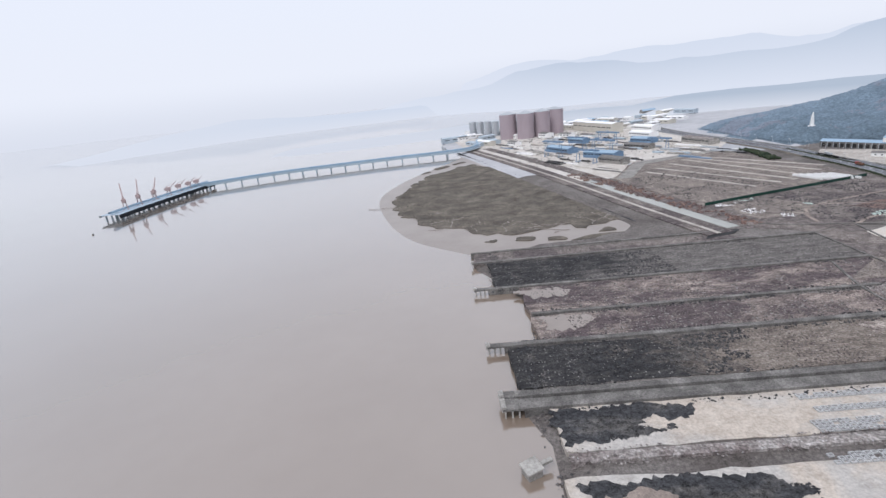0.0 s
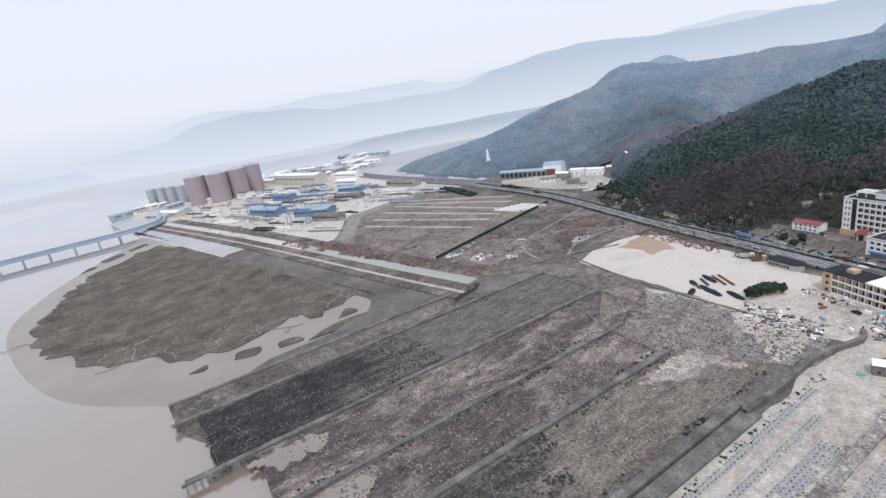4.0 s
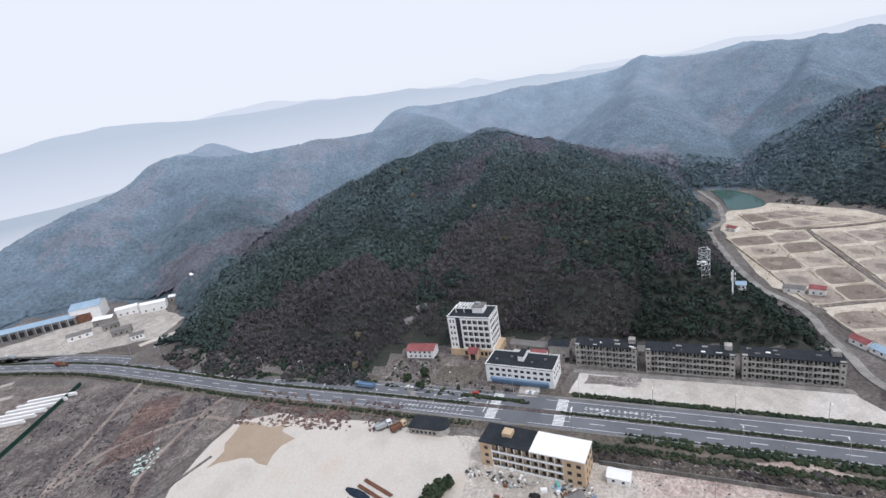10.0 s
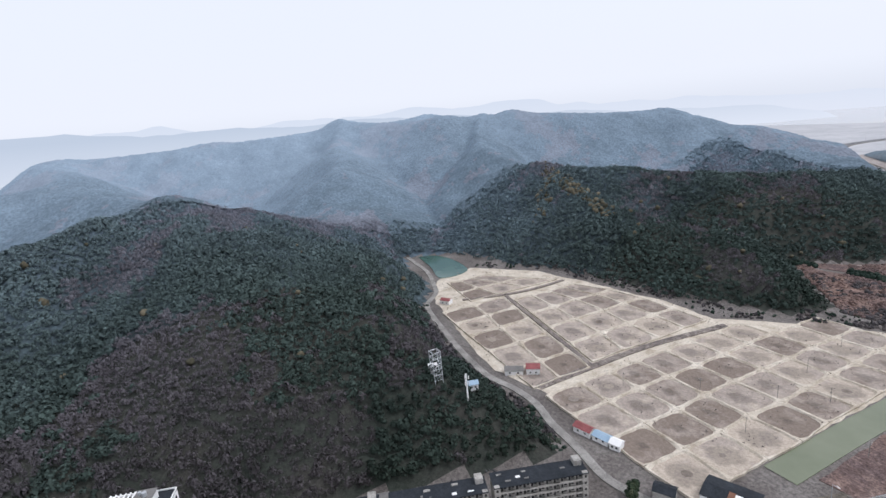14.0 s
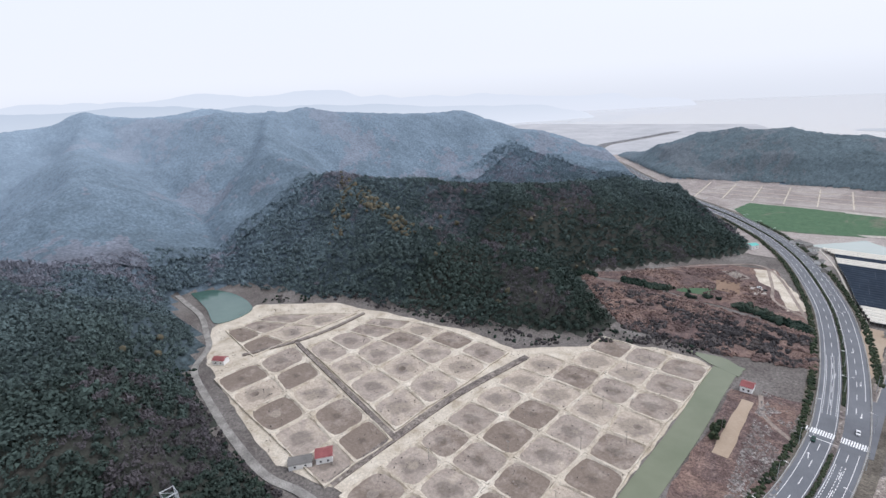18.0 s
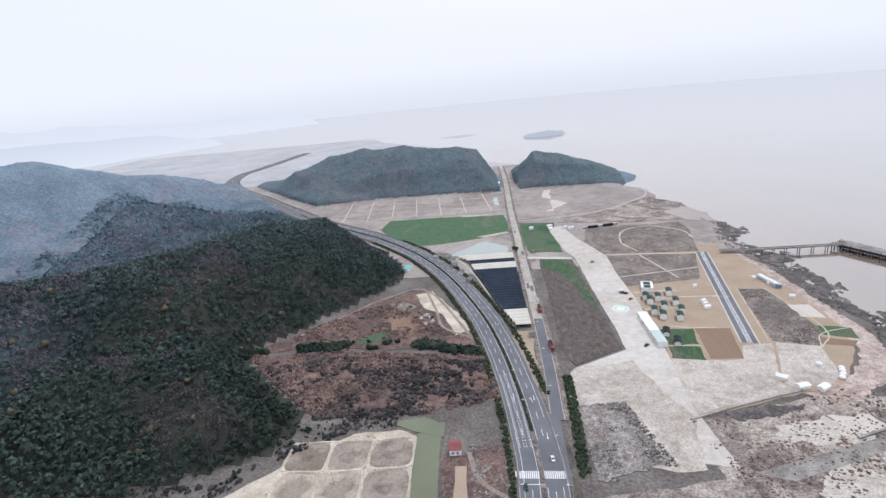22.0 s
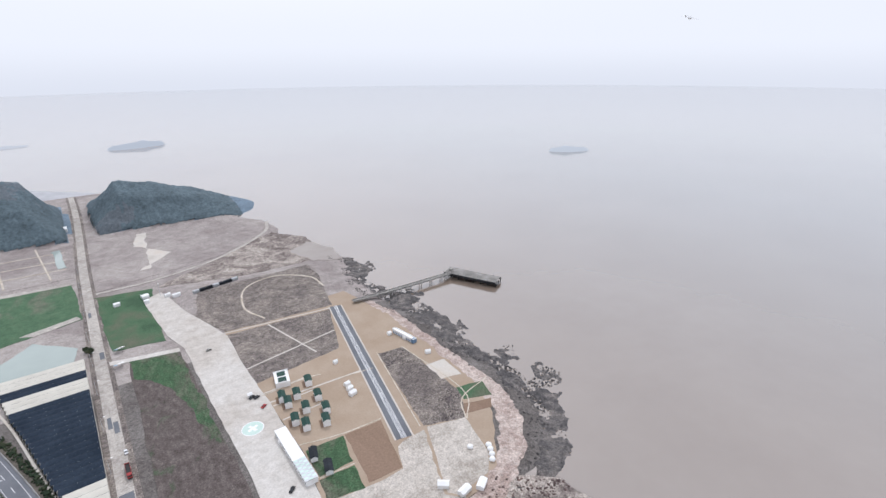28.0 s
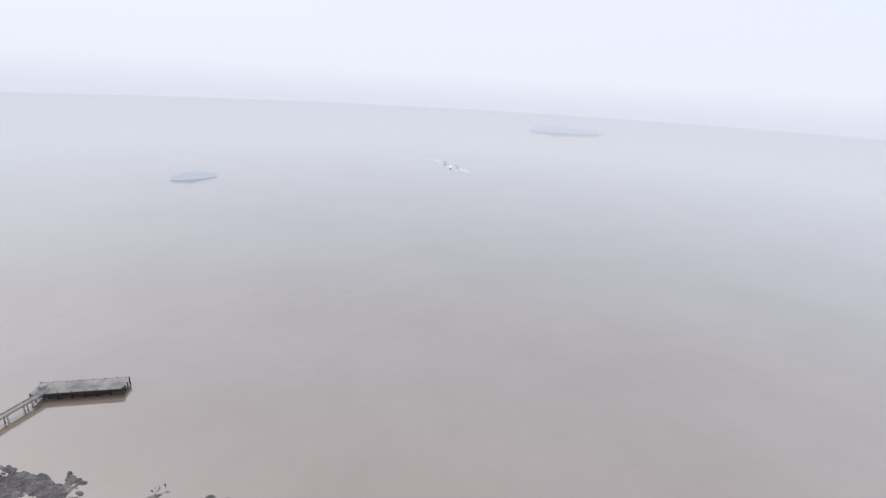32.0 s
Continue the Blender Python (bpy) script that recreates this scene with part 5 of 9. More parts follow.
bay("black rubble giving way to grey stony earth in a slipway bay", 31, 250, 320, 277, M_BAYSTONE)
bay("brown heath and mud in a slipway bay", 44, 244, 273, 238, M_BAYBROWN)
bay("brown heath with pale mud stains in a slipway bay", 43, 212, 234, 208, M_BAYBROWN)
bay("black coal rubble giving way to tan gravel in a slipway bay", 26, 222, 203, 171, M_BAYTAN)
bay("pale worn casting slab in a slipway bay", 34, 262, 157, 134, M_SLAB)
bay("pale worn casting slab in the southern slipway bay", 30, 240, 122, 60, M_SLAB)
for k, (pts, mt, label) in enumerate((
    ([(40, 268), (62, 266), (72, 262), (66, 254), (48, 256)], M_MUD, "smooth brown mud at the foot of a slipway"), ([(46, 232), (64, 230), (74, 224), (60, 214), (50, 216)], M_MUD, "smooth brown mud at the foot of a slipway"),
    ([(34, 156), (70, 154), (84, 150), (78, 143), (66, 146), (60, 138), (46, 135), (34, 136)], M_COAL, "heap of black rubble on the slab"), ([(40, 147), (52, 149), (60, 146), (54, 141), (42, 140)], M_TIDAL, "pale brown mud among the rubble"), ([(35, 146), (40, 147), (42, 137), (36, 136)], M_MUD, "brown puddled mud"),
    ([(34, 120), (62, 119), (84, 116), (96, 108), (88, 98), (70, 100), (60, 92), (36, 100)], M_COAL, "heap of black rubble on the slab"), ([(40, 114), (56, 114), (66, 108), (54, 102), (42, 104)], M_TIDAL, "pale brown mud among the rubble"),
    ([(176, 192), (200, 191), (218, 189), (219, 166), (196, 170), (186, 180)], M_PALEHEATH, "pale stony crust"))):
    patch("ground_patch", label, "ground patch", pts, 0.06 + 0.006 * k, mt, 1.5, 1.1, 0.4)
patch("rubble_field", "broken brick and stone rubble field", "rubble", [(212, 226), (244, 229), (266, 244), (262, 170), (258, 150), (228, 153), (212, 196)], 0.05, M_PINK, 1.5, 5)
patch("rubble_band", "band of brown earth and broken brick in the rubble field", "rubble", [(215, 212), (230, 220), (248, 224), (262, 222), (261, 212), (244, 208), (228, 204), (214, 201)], 0.09, M_DRYGRASS, 2.2, 2)
patch("rubble_band", "band of pale mortar rubble in the rubble field", "rubble", [(228, 158), (258, 153), (261, 172), (262, 190), (250, 186), (240, 172)], 0.09, M_PADEARTH, 2.2, 2)
patch("rubble_band", "band of red-brown earth in the rubble field", "rubble", [(214, 192), (224, 196), (246, 196), (248, 188), (230, 180), (218, 184)], 0.09, M_DRYGRASS, 2.2, 2)
patch("earth_slab", "level brown earth slab", "ground patch", [(251, 310), (284, 319), (270, 250), (246, 262)], 0.05, M_HEATH, 0.5, 6)
patch("earth_slab", "level brown earth slab", "ground patch", [(247, 260), (269, 248), (266, 244), (244, 230), (214, 236)], 0.08, M_DRYGRASS, 0.5, 6)
patch("waste_ground", "brown waste ground with litter", "ground patch", [(226, 402), (400, 441), (398, 372), (372, 320), (350, 304), (284, 322), (250, 312), (226, 330)], 0.0, M_HEATH, 1.5, 8)
patch("litter_ground", "waste ground strewn with white litter", "ground patch", [(240, 395), (285, 400), (300, 372), (276, 350), (240, 352)], 0.03, M_DRYGRASS, 2, 5)
patch("dark_field", "dark cinder field", "ground patch", [(310, 360), (372, 374), (378, 352), (330, 338)], 0.03, M_SCRUB, 2, 6)
patch("pipe_yard", "pale levelled yard beyond the fence", "ground patch", [(226, 404), (398, 444), (404, 500), (384, 660), (262, 640), (200, 560)], 0.02, M_DRYGRASS, 1.5, 8)
for k, (a, b) in enumerate((((340, 634), (408, 505)), ((328, 628), (390, 486)), ((317, 622), (366, 467)), ((292, 604), (346, 458)), ((267, 586), (327, 453)), ((248, 570), (300, 448)))):
    r = ribbon("yard_strip", spline([a, b], 10), -2.6 + 0.4 * (k % 3), 2.4, -0.3, 0.09 + 0.006 * k, M_GRAVEL)
    tagged(r, "pale concrete strip across the yard", "pavement", kind="structure")
patch("factory_yard", "pale dusty ground of the industrial yard", "ground patch", [(150, 560), (205, 556), (262, 642), (384, 662), (430, 720), (420, 1150), (60, 1150), (70, 960)], 0.03, M_APRON, 2, 12)
patch("yard_road", "white concrete road in the industrial yard", "pavement", [(205, 548), (222, 545), (268, 618), (385, 655), (380, 668), (262, 636)], 0.12, M_CONC, 0.4, 8)
patch("sand_lot", "broad levelled lot of pale yellow sand", "sand", [(278, 302), (300, 308), (348, 302), (352, 280), (345, 256), (336, 215), (325, 183), (312, 176), (290, 178), (266, 196), (273, 262)], 0.09, M_SAND, 1.2, 6)
patch("sand_heap_spread", "spread of orange sand on the lot", "sand", [(312, 298), (346, 298), (342, 272), (330, 262), (312, 268), (318, 284)], 0.15, M_TAN, 2.5, 5)
patch("works_yard", "pale trodden gravel yard by the works office", "gravel", [(262, 242), (270, 200), (292, 180), (326, 184), (312, 130), (300, 116), (262, 138), (258, 152), (262, 172)], 0.06, M_PADEARTH, 1.2, 6)
patch("casting_yard", "dusty pale casting yard with wheel tracks", "gravel", [(262, 140), (300, 116), (284, 70), (262, 0), (200, -20), (150, 20), (150, 140), (226, 150)], 0.03, M_PADEARTH, 1.2, 8)
patch("brick_waste", "pink brick rubble spread beside the road", "rubble", [(300, 116), (308, 96), (292, 40), (276, 44), (262, 84), (280, 112)], 0.1, M_RIM, 2.5, 5)
patch("green_tank_pad", "grey concrete round pad", "pavement", [(238, 112), (246, 104), (256, 104), (258, 92), (248, 86), (238, 94)], 0.1, M_CONC, 0.6, 3, round_=3)
patch("south_shore_ground", "rough heath and rubble above the shore", "ground patch", [(150, 20), (200, -20), (262, 0), (262, -120), (236, -180), (170, -190), (60, -200), (40, -150), (36, 0), (36, 56), (150, 56)], 0.0, M_PALEHEATH, 2, 10)

# ---- ground, east of the road ----
patch("white_lot", "bare white lime-dusted lot below the old dormitories", "gravel", [(353, 130), (371, 122), (340, 13), (320, 8), (314, 14)], 0.1, M_APRON, 0.8, 5)
patch("lot_rust_stain", "rust-red stain on the white lot", "gravel", [(360, 122), (368, 118), (362, 94), (354, 98)], 0.13, M_PINK, 1.2, 4)
patch("dormitory_street", "worn concrete street in front of the dormitories", "pavement", [(371, 126), (374, 124), (342, 12), (338, 12)], 0.14, M_CONC, 0.3, 6)
patch("hotel_court", "grey paved forecourt with garden beds", "pavement", [(352, 205), (372, 232), (398, 228), (412, 214), (404, 130), (376, 126), (356, 136)], 0.08, M_HEATH, 1, 6)
patch("garden", "bare garden with shrubs before the hotel", "garden", [(372, 200), (388, 196), (384, 172), (370, 176)], 0.14, M_MARSH, 1, 4)

# ---- ponds ----
rsp = np.random.RandomState(11)


def pond(c):
    """One drained pond between raised banks; c: its four corners in plan, in turn."""
    c = [np.array(p, float) for p in c]
    mid = sum(c) / 4
    ob = thing("pond", "drained square fish pond with pale earth banks and a muddy bed", "pond", pose(mid[0], mid[1], 0), group="fish ponds")
    N = 28

    def ring(s, p):
        out = []
        for i in range(N):
            a = 2 * math.pi * (i + 0.5) / N
            u, v = math.cos(a), math.sin(a)
            k = (abs(u) ** p + abs(v) ** p) ** (-1 / p) * s * (1 + 0.025 * rsp.uniform(-1, 1))
            u, v = 0.5 + 0.5 * k * u, 0.5 + 0.5 * k * v
            q = c[0] * (1 - u) * (1 - v) + c[1] * u * (1 - v) + c[2] * u * v + c[3] * (1 - u) * v - mid
            out.append(q)
        return out
    r0, r1, r2 = ring(1.0, 60), ring(0.96, 12), ring(0.905, rsp.choice([4.4, 6.0, 8.0]))
    bm = bmesh.new()
    rows = [[bm.verts.new((q[0], q[1], z)) for q in r] for r, z in ((r0, -0.3), (r0, 1.0), (r1, 1.05), (r2, 0.12))]
    for a, b in zip(rows, rows[1:]):
        for i in range(N):
            bm.faces.new((a[i], a[(i + 1) % N], b[(i + 1) % N], b[i]))
    part("bank", bm, M_BANK, ob, "pale dry earth bank")
    bm = bmesh.new()
    bm.faces.new([bm.verts.new((q[0], q[1], 0.14)) for q in r2])
    part("bed", bm, M_POND, ob, "cracked brown mud bed")
    if rsp.rand() < 0.3:
        s = rsp.uniform(0.12, 0.26)
        off = rsp.uniform(-2, 2, 2)
        bm = bmesh.new()
        bm.faces.new([bm.verts.new((q[0] + off[0], q[1] + off[1], 0.165)) for q in ring(s, 2.0)])
        part("silt", bm, M_POND, ob, "wet silt in the middle")
    return ob


def pond_block(xs, top, low, shares, outline=None):
    """Ponds between two side lines; xs: where their cross banks stand, shares: how the width is split."""
    P = [[np.array((x, top(x) + (low(x) - top(x)) * k)) + rsp.uniform(-1.1, 1.1, 2) for k in shares] for x in xs]
    for i in range(len(xs) - 1):
        for j in range(len(shares) - 1):
            c = [P[i][j + 1], P[i + 1][j + 1], P[i + 1][j], P[i][j]]
            m = sum(c) / 4
            if outline is None or inside(np.array([m[0]]), np.array([m[1]]), outline)[0]:
                pond(c)


PONDS = [(640, -58), (585, -30), (507, -17), (455, -10), (420, -20), (380, -20), (340, -55), (320, -75), (319, -229), (330, -236), (356, -234), (386, -214), (428, -176), (470, -178), (540, -164), (600, -150), (655, -104)]
patch("pond_ground", "grassy dry earth round the drained ponds", "ground patch", PONDS, -0.05, M_BANK, 1, 6)
pond_block([320, 343.5, 367, 390.5, 413.5], lambda x: -18, lambda x: -228, np.linspace(0, 1, 10), [(416, -16), (417, -174), (397, -184), (390, -212), (354, -230), (316, -230), (318, -42), (330, -16)])
pond_block([428, 457, 486, 516, 548], lambda x: -64 - 0.19 * (x - 428), lambda x: np.interp(x, [428, 486, 516, 548], [-168, -169, -163, -149]), [0, 0.27, 0.55, 0.8, 1])
pond_block([424, 448, 478, 508, 533, 560], lambda x: -16 - 0.06 * (x - 424), lambda x: -58 - 0.19 * (x - 424), [0, 0.5, 1])
pond_block([567, 593, 624], lambda x: -56 - 0.1 * (x - 567), lambda x: -147 + 0.8 * (x - 567), [0, 0.3, 0.62, 1])
r = ribbon("pond_track", spline([(423, -20), (424, -60), (424, -110), (416, -172)], 5), -2.5, 2.5, -0.5, 0.5, M_DRYGRASS)
tagged(r, "grassy track and ditch between the pond blocks", "track", kind="structure")
for pts in ([(425, -61), (482, -72), (552, -85), (563, -88)], [(576, -52), (563, -88), (559, -118), (561, -150)]):
    r = ribbon("pond_track", spline(pts, 5), -1.5, 1.5, -0.5, 0.9, M_DRYGRASS)
    tagged(r, "narrow grassy track between rows of ponds", "track", kind="structure")
r = ribbon("channel", spline([(312, -60), (312, -110), (311, -160), (312, -205), (312, -232)], 5), -7, 6.5, -0.5, 0.05, M_OLIVE)
tagged(r, "still olive-green drainage channel", "water", kind="structure")
patch("channel_pool", "green pool at the head of the channel", "water", [(304, -228), (322, -234), (338, -244), (318, -246), (303, -240)], 0.09, M_OLIVE, 0.8, 4)
patch("lake", "small teal reservoir in the valley", "water", [(735, -78), (686, -72), (645, -64), (648, -96), (690, -104), (725, -96)], 0.4, M_LAKE, 1.5, 6, round_=6)
patch("garden_strip", "allotment strip with tan beds beside the channel", "garden", [(303, -70), (304, -212), (288, -214), (272, -180), (270, -120), (286, -70)], 0.05, M_SCRUB, 1, 6)
patch("allotment_bed", "long tan tilled bed", "garden", [(297, -150), (290, -150), (291, -205), (297, -205)], 0.1, M_TAN, 0.4, 5)
patch("rubble_verge", "pinkish rubble heaps by the highway", "rubble", [(290, -220), (272, -220), (270, -160), (286, -170)], 0.1, M_SCRUB, 1.5, 4)

# ---- ground, south ----
patch("terrace", "scrubby terraced ground with paths below the hill", "ground patch", [(281, -316), (289, -352), (302, -390), (326, -440), (368, -428), (400, -398), (440, -355), (470, -332), (390, -338)], 0.05, M_SCRUB, 1.5, 6)
patch("tan_terrace", "bare tan levelled ground", "ground patch", [(289, -352), (300, -388), (324, -436), (340, -430), (330, -400), (312, -384), (300, -345)], 0.12, M_BANK, 1, 5)
patch("vegetable_bed", "fresh green vegetable bed", "garden", [(379, -347), (353, -364), (352, -344), (378, -340)], 0.14, M_GREEN, 0.6, 4)
patch("vegetable_bed", "pale green striped vegetable bed", "garden", [(352, -418), (336, -404), (344, -394), (362, -408)], 0.14, M_DRYGRASS, 0.6, 4)
patch("soil_bed", "reddish tilled soil bed", "garden", [(359, -384), (341, -388), (335, -360), (352, -360)], 0.16, M_BROWN, 0.6, 4)
patch("white_debris", "pale broken debris on the terrace", "rubble", [(334, -384), (326, -388), (318, -372), (326, -366)], 0.18, M_GRAVEL, 1, 3)
patch("russet_slope", "russet bracken and scrub slope above the ponds", "ground patch", [(282, -312), (386, -332), (462, -330), (420, -290), (384, -250), (316, -252), (272, -262)], 0.04, M_SCRUB, 1.5, 6)
patch("crop_field", "green winter crop field with brown stains", "field", [(236, -607), (238, -706), (330, -712), (407, -714), (415, -668), (360, -575), (316, -585)], 0.06, M_CROP, 1.2, 8)
patch("field_path", "pale concrete strip in the field", "pavement", [(238, -700), (238, -706), (300, -712), (300, -705)], 0.14, M_GRAVEL, 0.3, 6)
patch("field_path", "pale concrete strip in the field", "pavement", [(237, -608), (270, -596), (280, -602), (240, -616)], 0.14, M_GRAVEL, 0.3, 6)
patch("milky_pond", "milky green fish pond", "water", [(314, -534), (271, -583), (243, -552), (246, -527), (280, -528)], 0.1, M_FISH, 0.8, 5)
patch("paddy_fields", "pale drained paddies with thin banks", "field", [(236, -722), (238, -850), (330, -862), (470, -870), (540, -820), (516, -770), (420, -722)], 0.03, M_FLATFIELD, 1.2, 9)
for k in range(7):
    a = 255 + 38 * k
    r = ribbon("paddy_bank", spline([(a, -728), (a + 12, -852)], 12), -0.8, 0.8, -0.3, 0.2 + 0.004 * k, M_BANK)
    tagged(r, "low pale bank between paddies", "bank", kind="structure")
for k in range(3):
    r = ribbon("paddy_bank", spline([(240, -755 - 32 * k), (480, -765 - 32 * k)], 12), -0.8, 0.8, -0.3, 0.24 + 0.004 * k, M_BANK)
    tagged(r, "low pale bank between paddies", "bank", kind="structure")
patch("strip_field", "long narrow field of green crop and dark stubble", "field", [(214, -511), (181, -502), (182, -312), (218, -293), (223, -320)], 0.06, M_STRIP, 0.8, 8)
patch("green_strip", "green winter crop along one side of the stubble field", "field", [(213, -510), (182, -501), (182, -385), (188, -380), (191, -420), (197, -452), (205, -468), (215, -478)], 0.1, M_MIXCROP, 1.2, 3)
patch("small_field", "small green field beside the lane", "field", [(224, -650), (176, -640), (186, -522), (222, -530)], 0.06, M_GREEN, 1, 6)
patch("cross_path", "white concrete path from the lane to the apron", "pavement", [(226, -514), (226, -508), (181, -497), (180, -503)], 0.13, M_APRON, 0.2, 8)
patch("apron", "broad pale concrete apron", "pavement", [(171, -625), (188, -615), (184, -530), (177, -500), (180, -310), (216, -292), (196, -206), (160, -196), (162, -250), (155, -300), (150, -330), (148, -420), (145, -500), (160, -560)], 0.1, M_APRON, 0.6, 8)
patch("bare_lot", "pale broken ground at the end of the apron", "ground patch", [(218, -291), (180, -296), (165, -232), (175, -196), (226, -200), (228, -270)], 0.13, M_PADEARTH, 1.5, 5)
patch("debris_ground", "rubble and litter waste", "rubble", [(226, -250), (198, -252), (192, -200), (228, -192)], 0.17, M_PINK, 2, 4)
patch("tan_ground", "levelled tan earth of the airfield camp", "ground patch", [(145, -506), (30, -516), (26, -480), (20, -439), (22, -392), (24, -352), (27, -318), (40, -294), (72, -257), (96, -253), (168, -234), (158, -287), (150, -330), (148, -420)], 0.03, M_TAN, 1, 8)
patch("dry_meadow", "dry brown meadow with a path loop", "field", [(144, -600), (108, -604), (30, -602), (34, -560), (52, -496), (144, -506), (158, -550)], 0.07, M_DRYGRASS, 1, 7)
r = ribbon("meadow_path", spline([(110, -508), (118, -540), (104, -582), (70, -594), (42, -570), (40, -540)], 4), -0.9, 0.9, -0.2, 0.12, M_BANK)
tagged(r, "pale looping footpath", "path", kind="structure")
patch("dry_meadow", "dry grey-brown meadow crossed by paths", "field", [(146, -500), (58, -489), (82, -424), (150, -418)], 0.07, M_DRYGRASS, 0.6, 6)
for k, pts in enumerate(([(147, -504), (57, -491)], [(112, -496), (98, -430)], [(149, -440), (72, -452)], [(150, -392), (75, -386)])):
    r = ribbon("footpath", spline(pts, 6), -0.7, 0.7, -0.2, 0.13 + 0.006 * k, M_SAND)
    tagged(r, "pale narrow footpath", "path", kind="structure")
patch("brown_plot", "ploughed brown plot", "field", [(124, -334), (100, -332), (111, -291), (131, -293)], 0.09, M_BROWN, 0.5, 5)
patch("grass_plot", "dark green grass plot", "field", [(148, -336), (125, -334), (130, -312), (150, -313)], 0.09, M_MIXCROP, 0.5, 4)
patch("grass_plot", "dark green grass plot", "field", [(151, -311), (131, -309), (134, -291), (154, -296)], 0.09, M_MIXCROP, 0.5, 4)
patch("dry_meadow", "long dry grey meadow beside the runway", "field", [(62, -398), (42, -394), (42, -324), (57, -301), (82, -311)], 0.08, M_DRYGRASS, 0.8, 5)
patch("grass_plot", "dark green corner plot", "field", [(42, -328), (23, -323), (28, -307), (46, -315)], 0.1, M_GREEN, 0.4, 4)
patch("tan_plot", "brown corner plot", "field", [(49, -312), (31, -305), (37, -298), (55, -304)], 0.1, M_BROWN, 0.4, 4)
patch("white_pad", "white levelled square", "pavement", [(42, -363), (27, -361), (29, -338), (44, -342)], 0.11, M_SAND, 0.4, 5)
patch("exercise_yard", "pinkish-grey fenced yard", "pavement", [(81, -309), (57, -301), (66, -270), (76, -259), (98, -257), (102, -262)], 0.11, M_PADEARTH, 0.3, 6)
patch("south_pad", "pale trampled ground south of the runway", "ground patch", [(155, -296), (131, -291), (111, -290), (104, -306), (84, -308), (104, -262), (98, -255), (168, -236)], 0.09, M_PADEARTH, 0.8, 5)
patch("waste_heath", "brown and pale waste heath above the shore", "ground patch", [(168, -232), (74, -254), (48, -232), (44, -200), (60, -190), (170, -186)], 0.02, M_PALEHEATH, 1.5, 6)
patch("pier_road", "pale concrete causeway across the waste", "pavement", [(155, -193), (59, -221), (59, -213), (141, -187)], 0.16, M_CONC, 0.3, 8)
for pts in ([(98, -232), (76, -231), (75, -220), (96, -216)], [(92, -205), (78, -202), (77, -186), (93, -184)]):
    patch("mud_pool", "pale dried mud pool", "mud", pts, 0.08, M_SAND, 1.8, 3)
patch("head_field", "pale brown levelled fields before the headland", "field", [(212, -722), (214, -850), (150, -850), (60, -845), (10, -800), (20, -745), (100, -690), (190, -672), (222, -664)], 0.04, M_FLATFIELD, 1.5, 9)
patch("head_sand", "fan of pale sand", "sand", [(178, -700), (168, -700), (158, -800), (150, -840), (162, -842), (172, -790), (140, -742)], 0.1, M_SAND, 1.5, 6)
patch("wetland", "grey wet heath along the shore", "ground patch", [(172, -640), (100, -618), (0, -612), (-8, -690), (20, -738), (100, -684)], 0.04, M_PALEHEATH, 2, 7)
r = ribbon("sea_track", spline([(222, -660), (170, -662), (100, -686), (30, -742), (8, -790)], 6), -2, 2, -0.3, 0.15, M_GRAVEL)
tagged(r, "pale track along the shore fields", "track", kind="structure")
patch("milky_pond", "thin milky pool among the paddies", "water", [(240, -760), (248, -760), (252, -830), (244, -832)], 0.3, M_FISH, 0.8, 5)

patch("dark_thicket", "dark purple-brown thicket on the waste", "scrub", [(148, -237), (126, -241), (103, -242), (107, -237), (128, -233), (144, -230)], 0.3, M_SHORE, 1.4, 3)
r = ribbon("ditch_wall", spline([(168, -233), (140, -242), (112, -250), (97, -254)], 4), -0.6, 0.6, -0.4, 0.9, M_DERELICT)
tagged(r, "low dark wall and ditch along the pale ground", "wall", kind="structure")
for k, pts in enumerate(([(42, -396), (40, -324), (57, -299)], [(62, -400), (84, -312)], [(156, -345), (126, -336), (99, -333)], [(150, -312), (130, -310)], [(18, -324), (46, -317), (57, -300)], [(100, -388), (75, -384)], [(150, -402), (118, -403), (108, -400)])):
    r = ribbon("footpath", spline(pts, 5), -0.4, 0.4, -0.2, 0.17 + 0.004 * k, M_BANK)
    tagged(r, "pale narrow footpath", "path", kind="structure")
for a, b in (((62, -224), (95, -213)), ((57, -214), (84, -204)), ((58, -189), (80, -183))):
    r = ribbon("old_beam", spline([a, b], 6), -0.6, 0.6, -2.5, 0.9, M_CONC)
    tagged(r, "long pale concrete beam at the old slip", "beam", kind="structure")
patch("sandy_heath", "pale sandy ground dotted with dark tufts", "ground patch", [(128, -226), (100, -232), (86, -214), (104, -208), (130, -214)], 0.06, M_PADEARTH, 3, 4)
patch("sandy_heath", "pale sandy ground dotted with dark tufts", "ground patch", [(112, -196), (84, -180), (60, -160), (70, -140), (120, -160), (135, -180)], 0.06, M_PADEARTH, 3, 4)

# runway with its rails
RUN = [np.array((51.5, -491.5)), np.array((97.2, -309.5))]
runway = thing("runway", "short dark asphalt model runway with white edges and centre lines", "runway", kind="structure")
rl = spline(RUN, 6)
ribbon("surface", rl, -5.0, 5.0, -0.3, 0.16, M_ASPHALT, runway)
for a, b in ((-6.0, -5.0), (5.0, 6.0)):
    ribbon("border", rl, a, b, -0.3, 0.18, M_SAND, runway, "pale concrete border")
for a in (-1.3, -0.5, 0.5, 1.3):
    ribbon("centre_line", rl, a - 0.16, a + 0.16, 0.1, 0.19, M_PAINT, runway, "white painted line")

# ---- buildings ----
PANES = {}


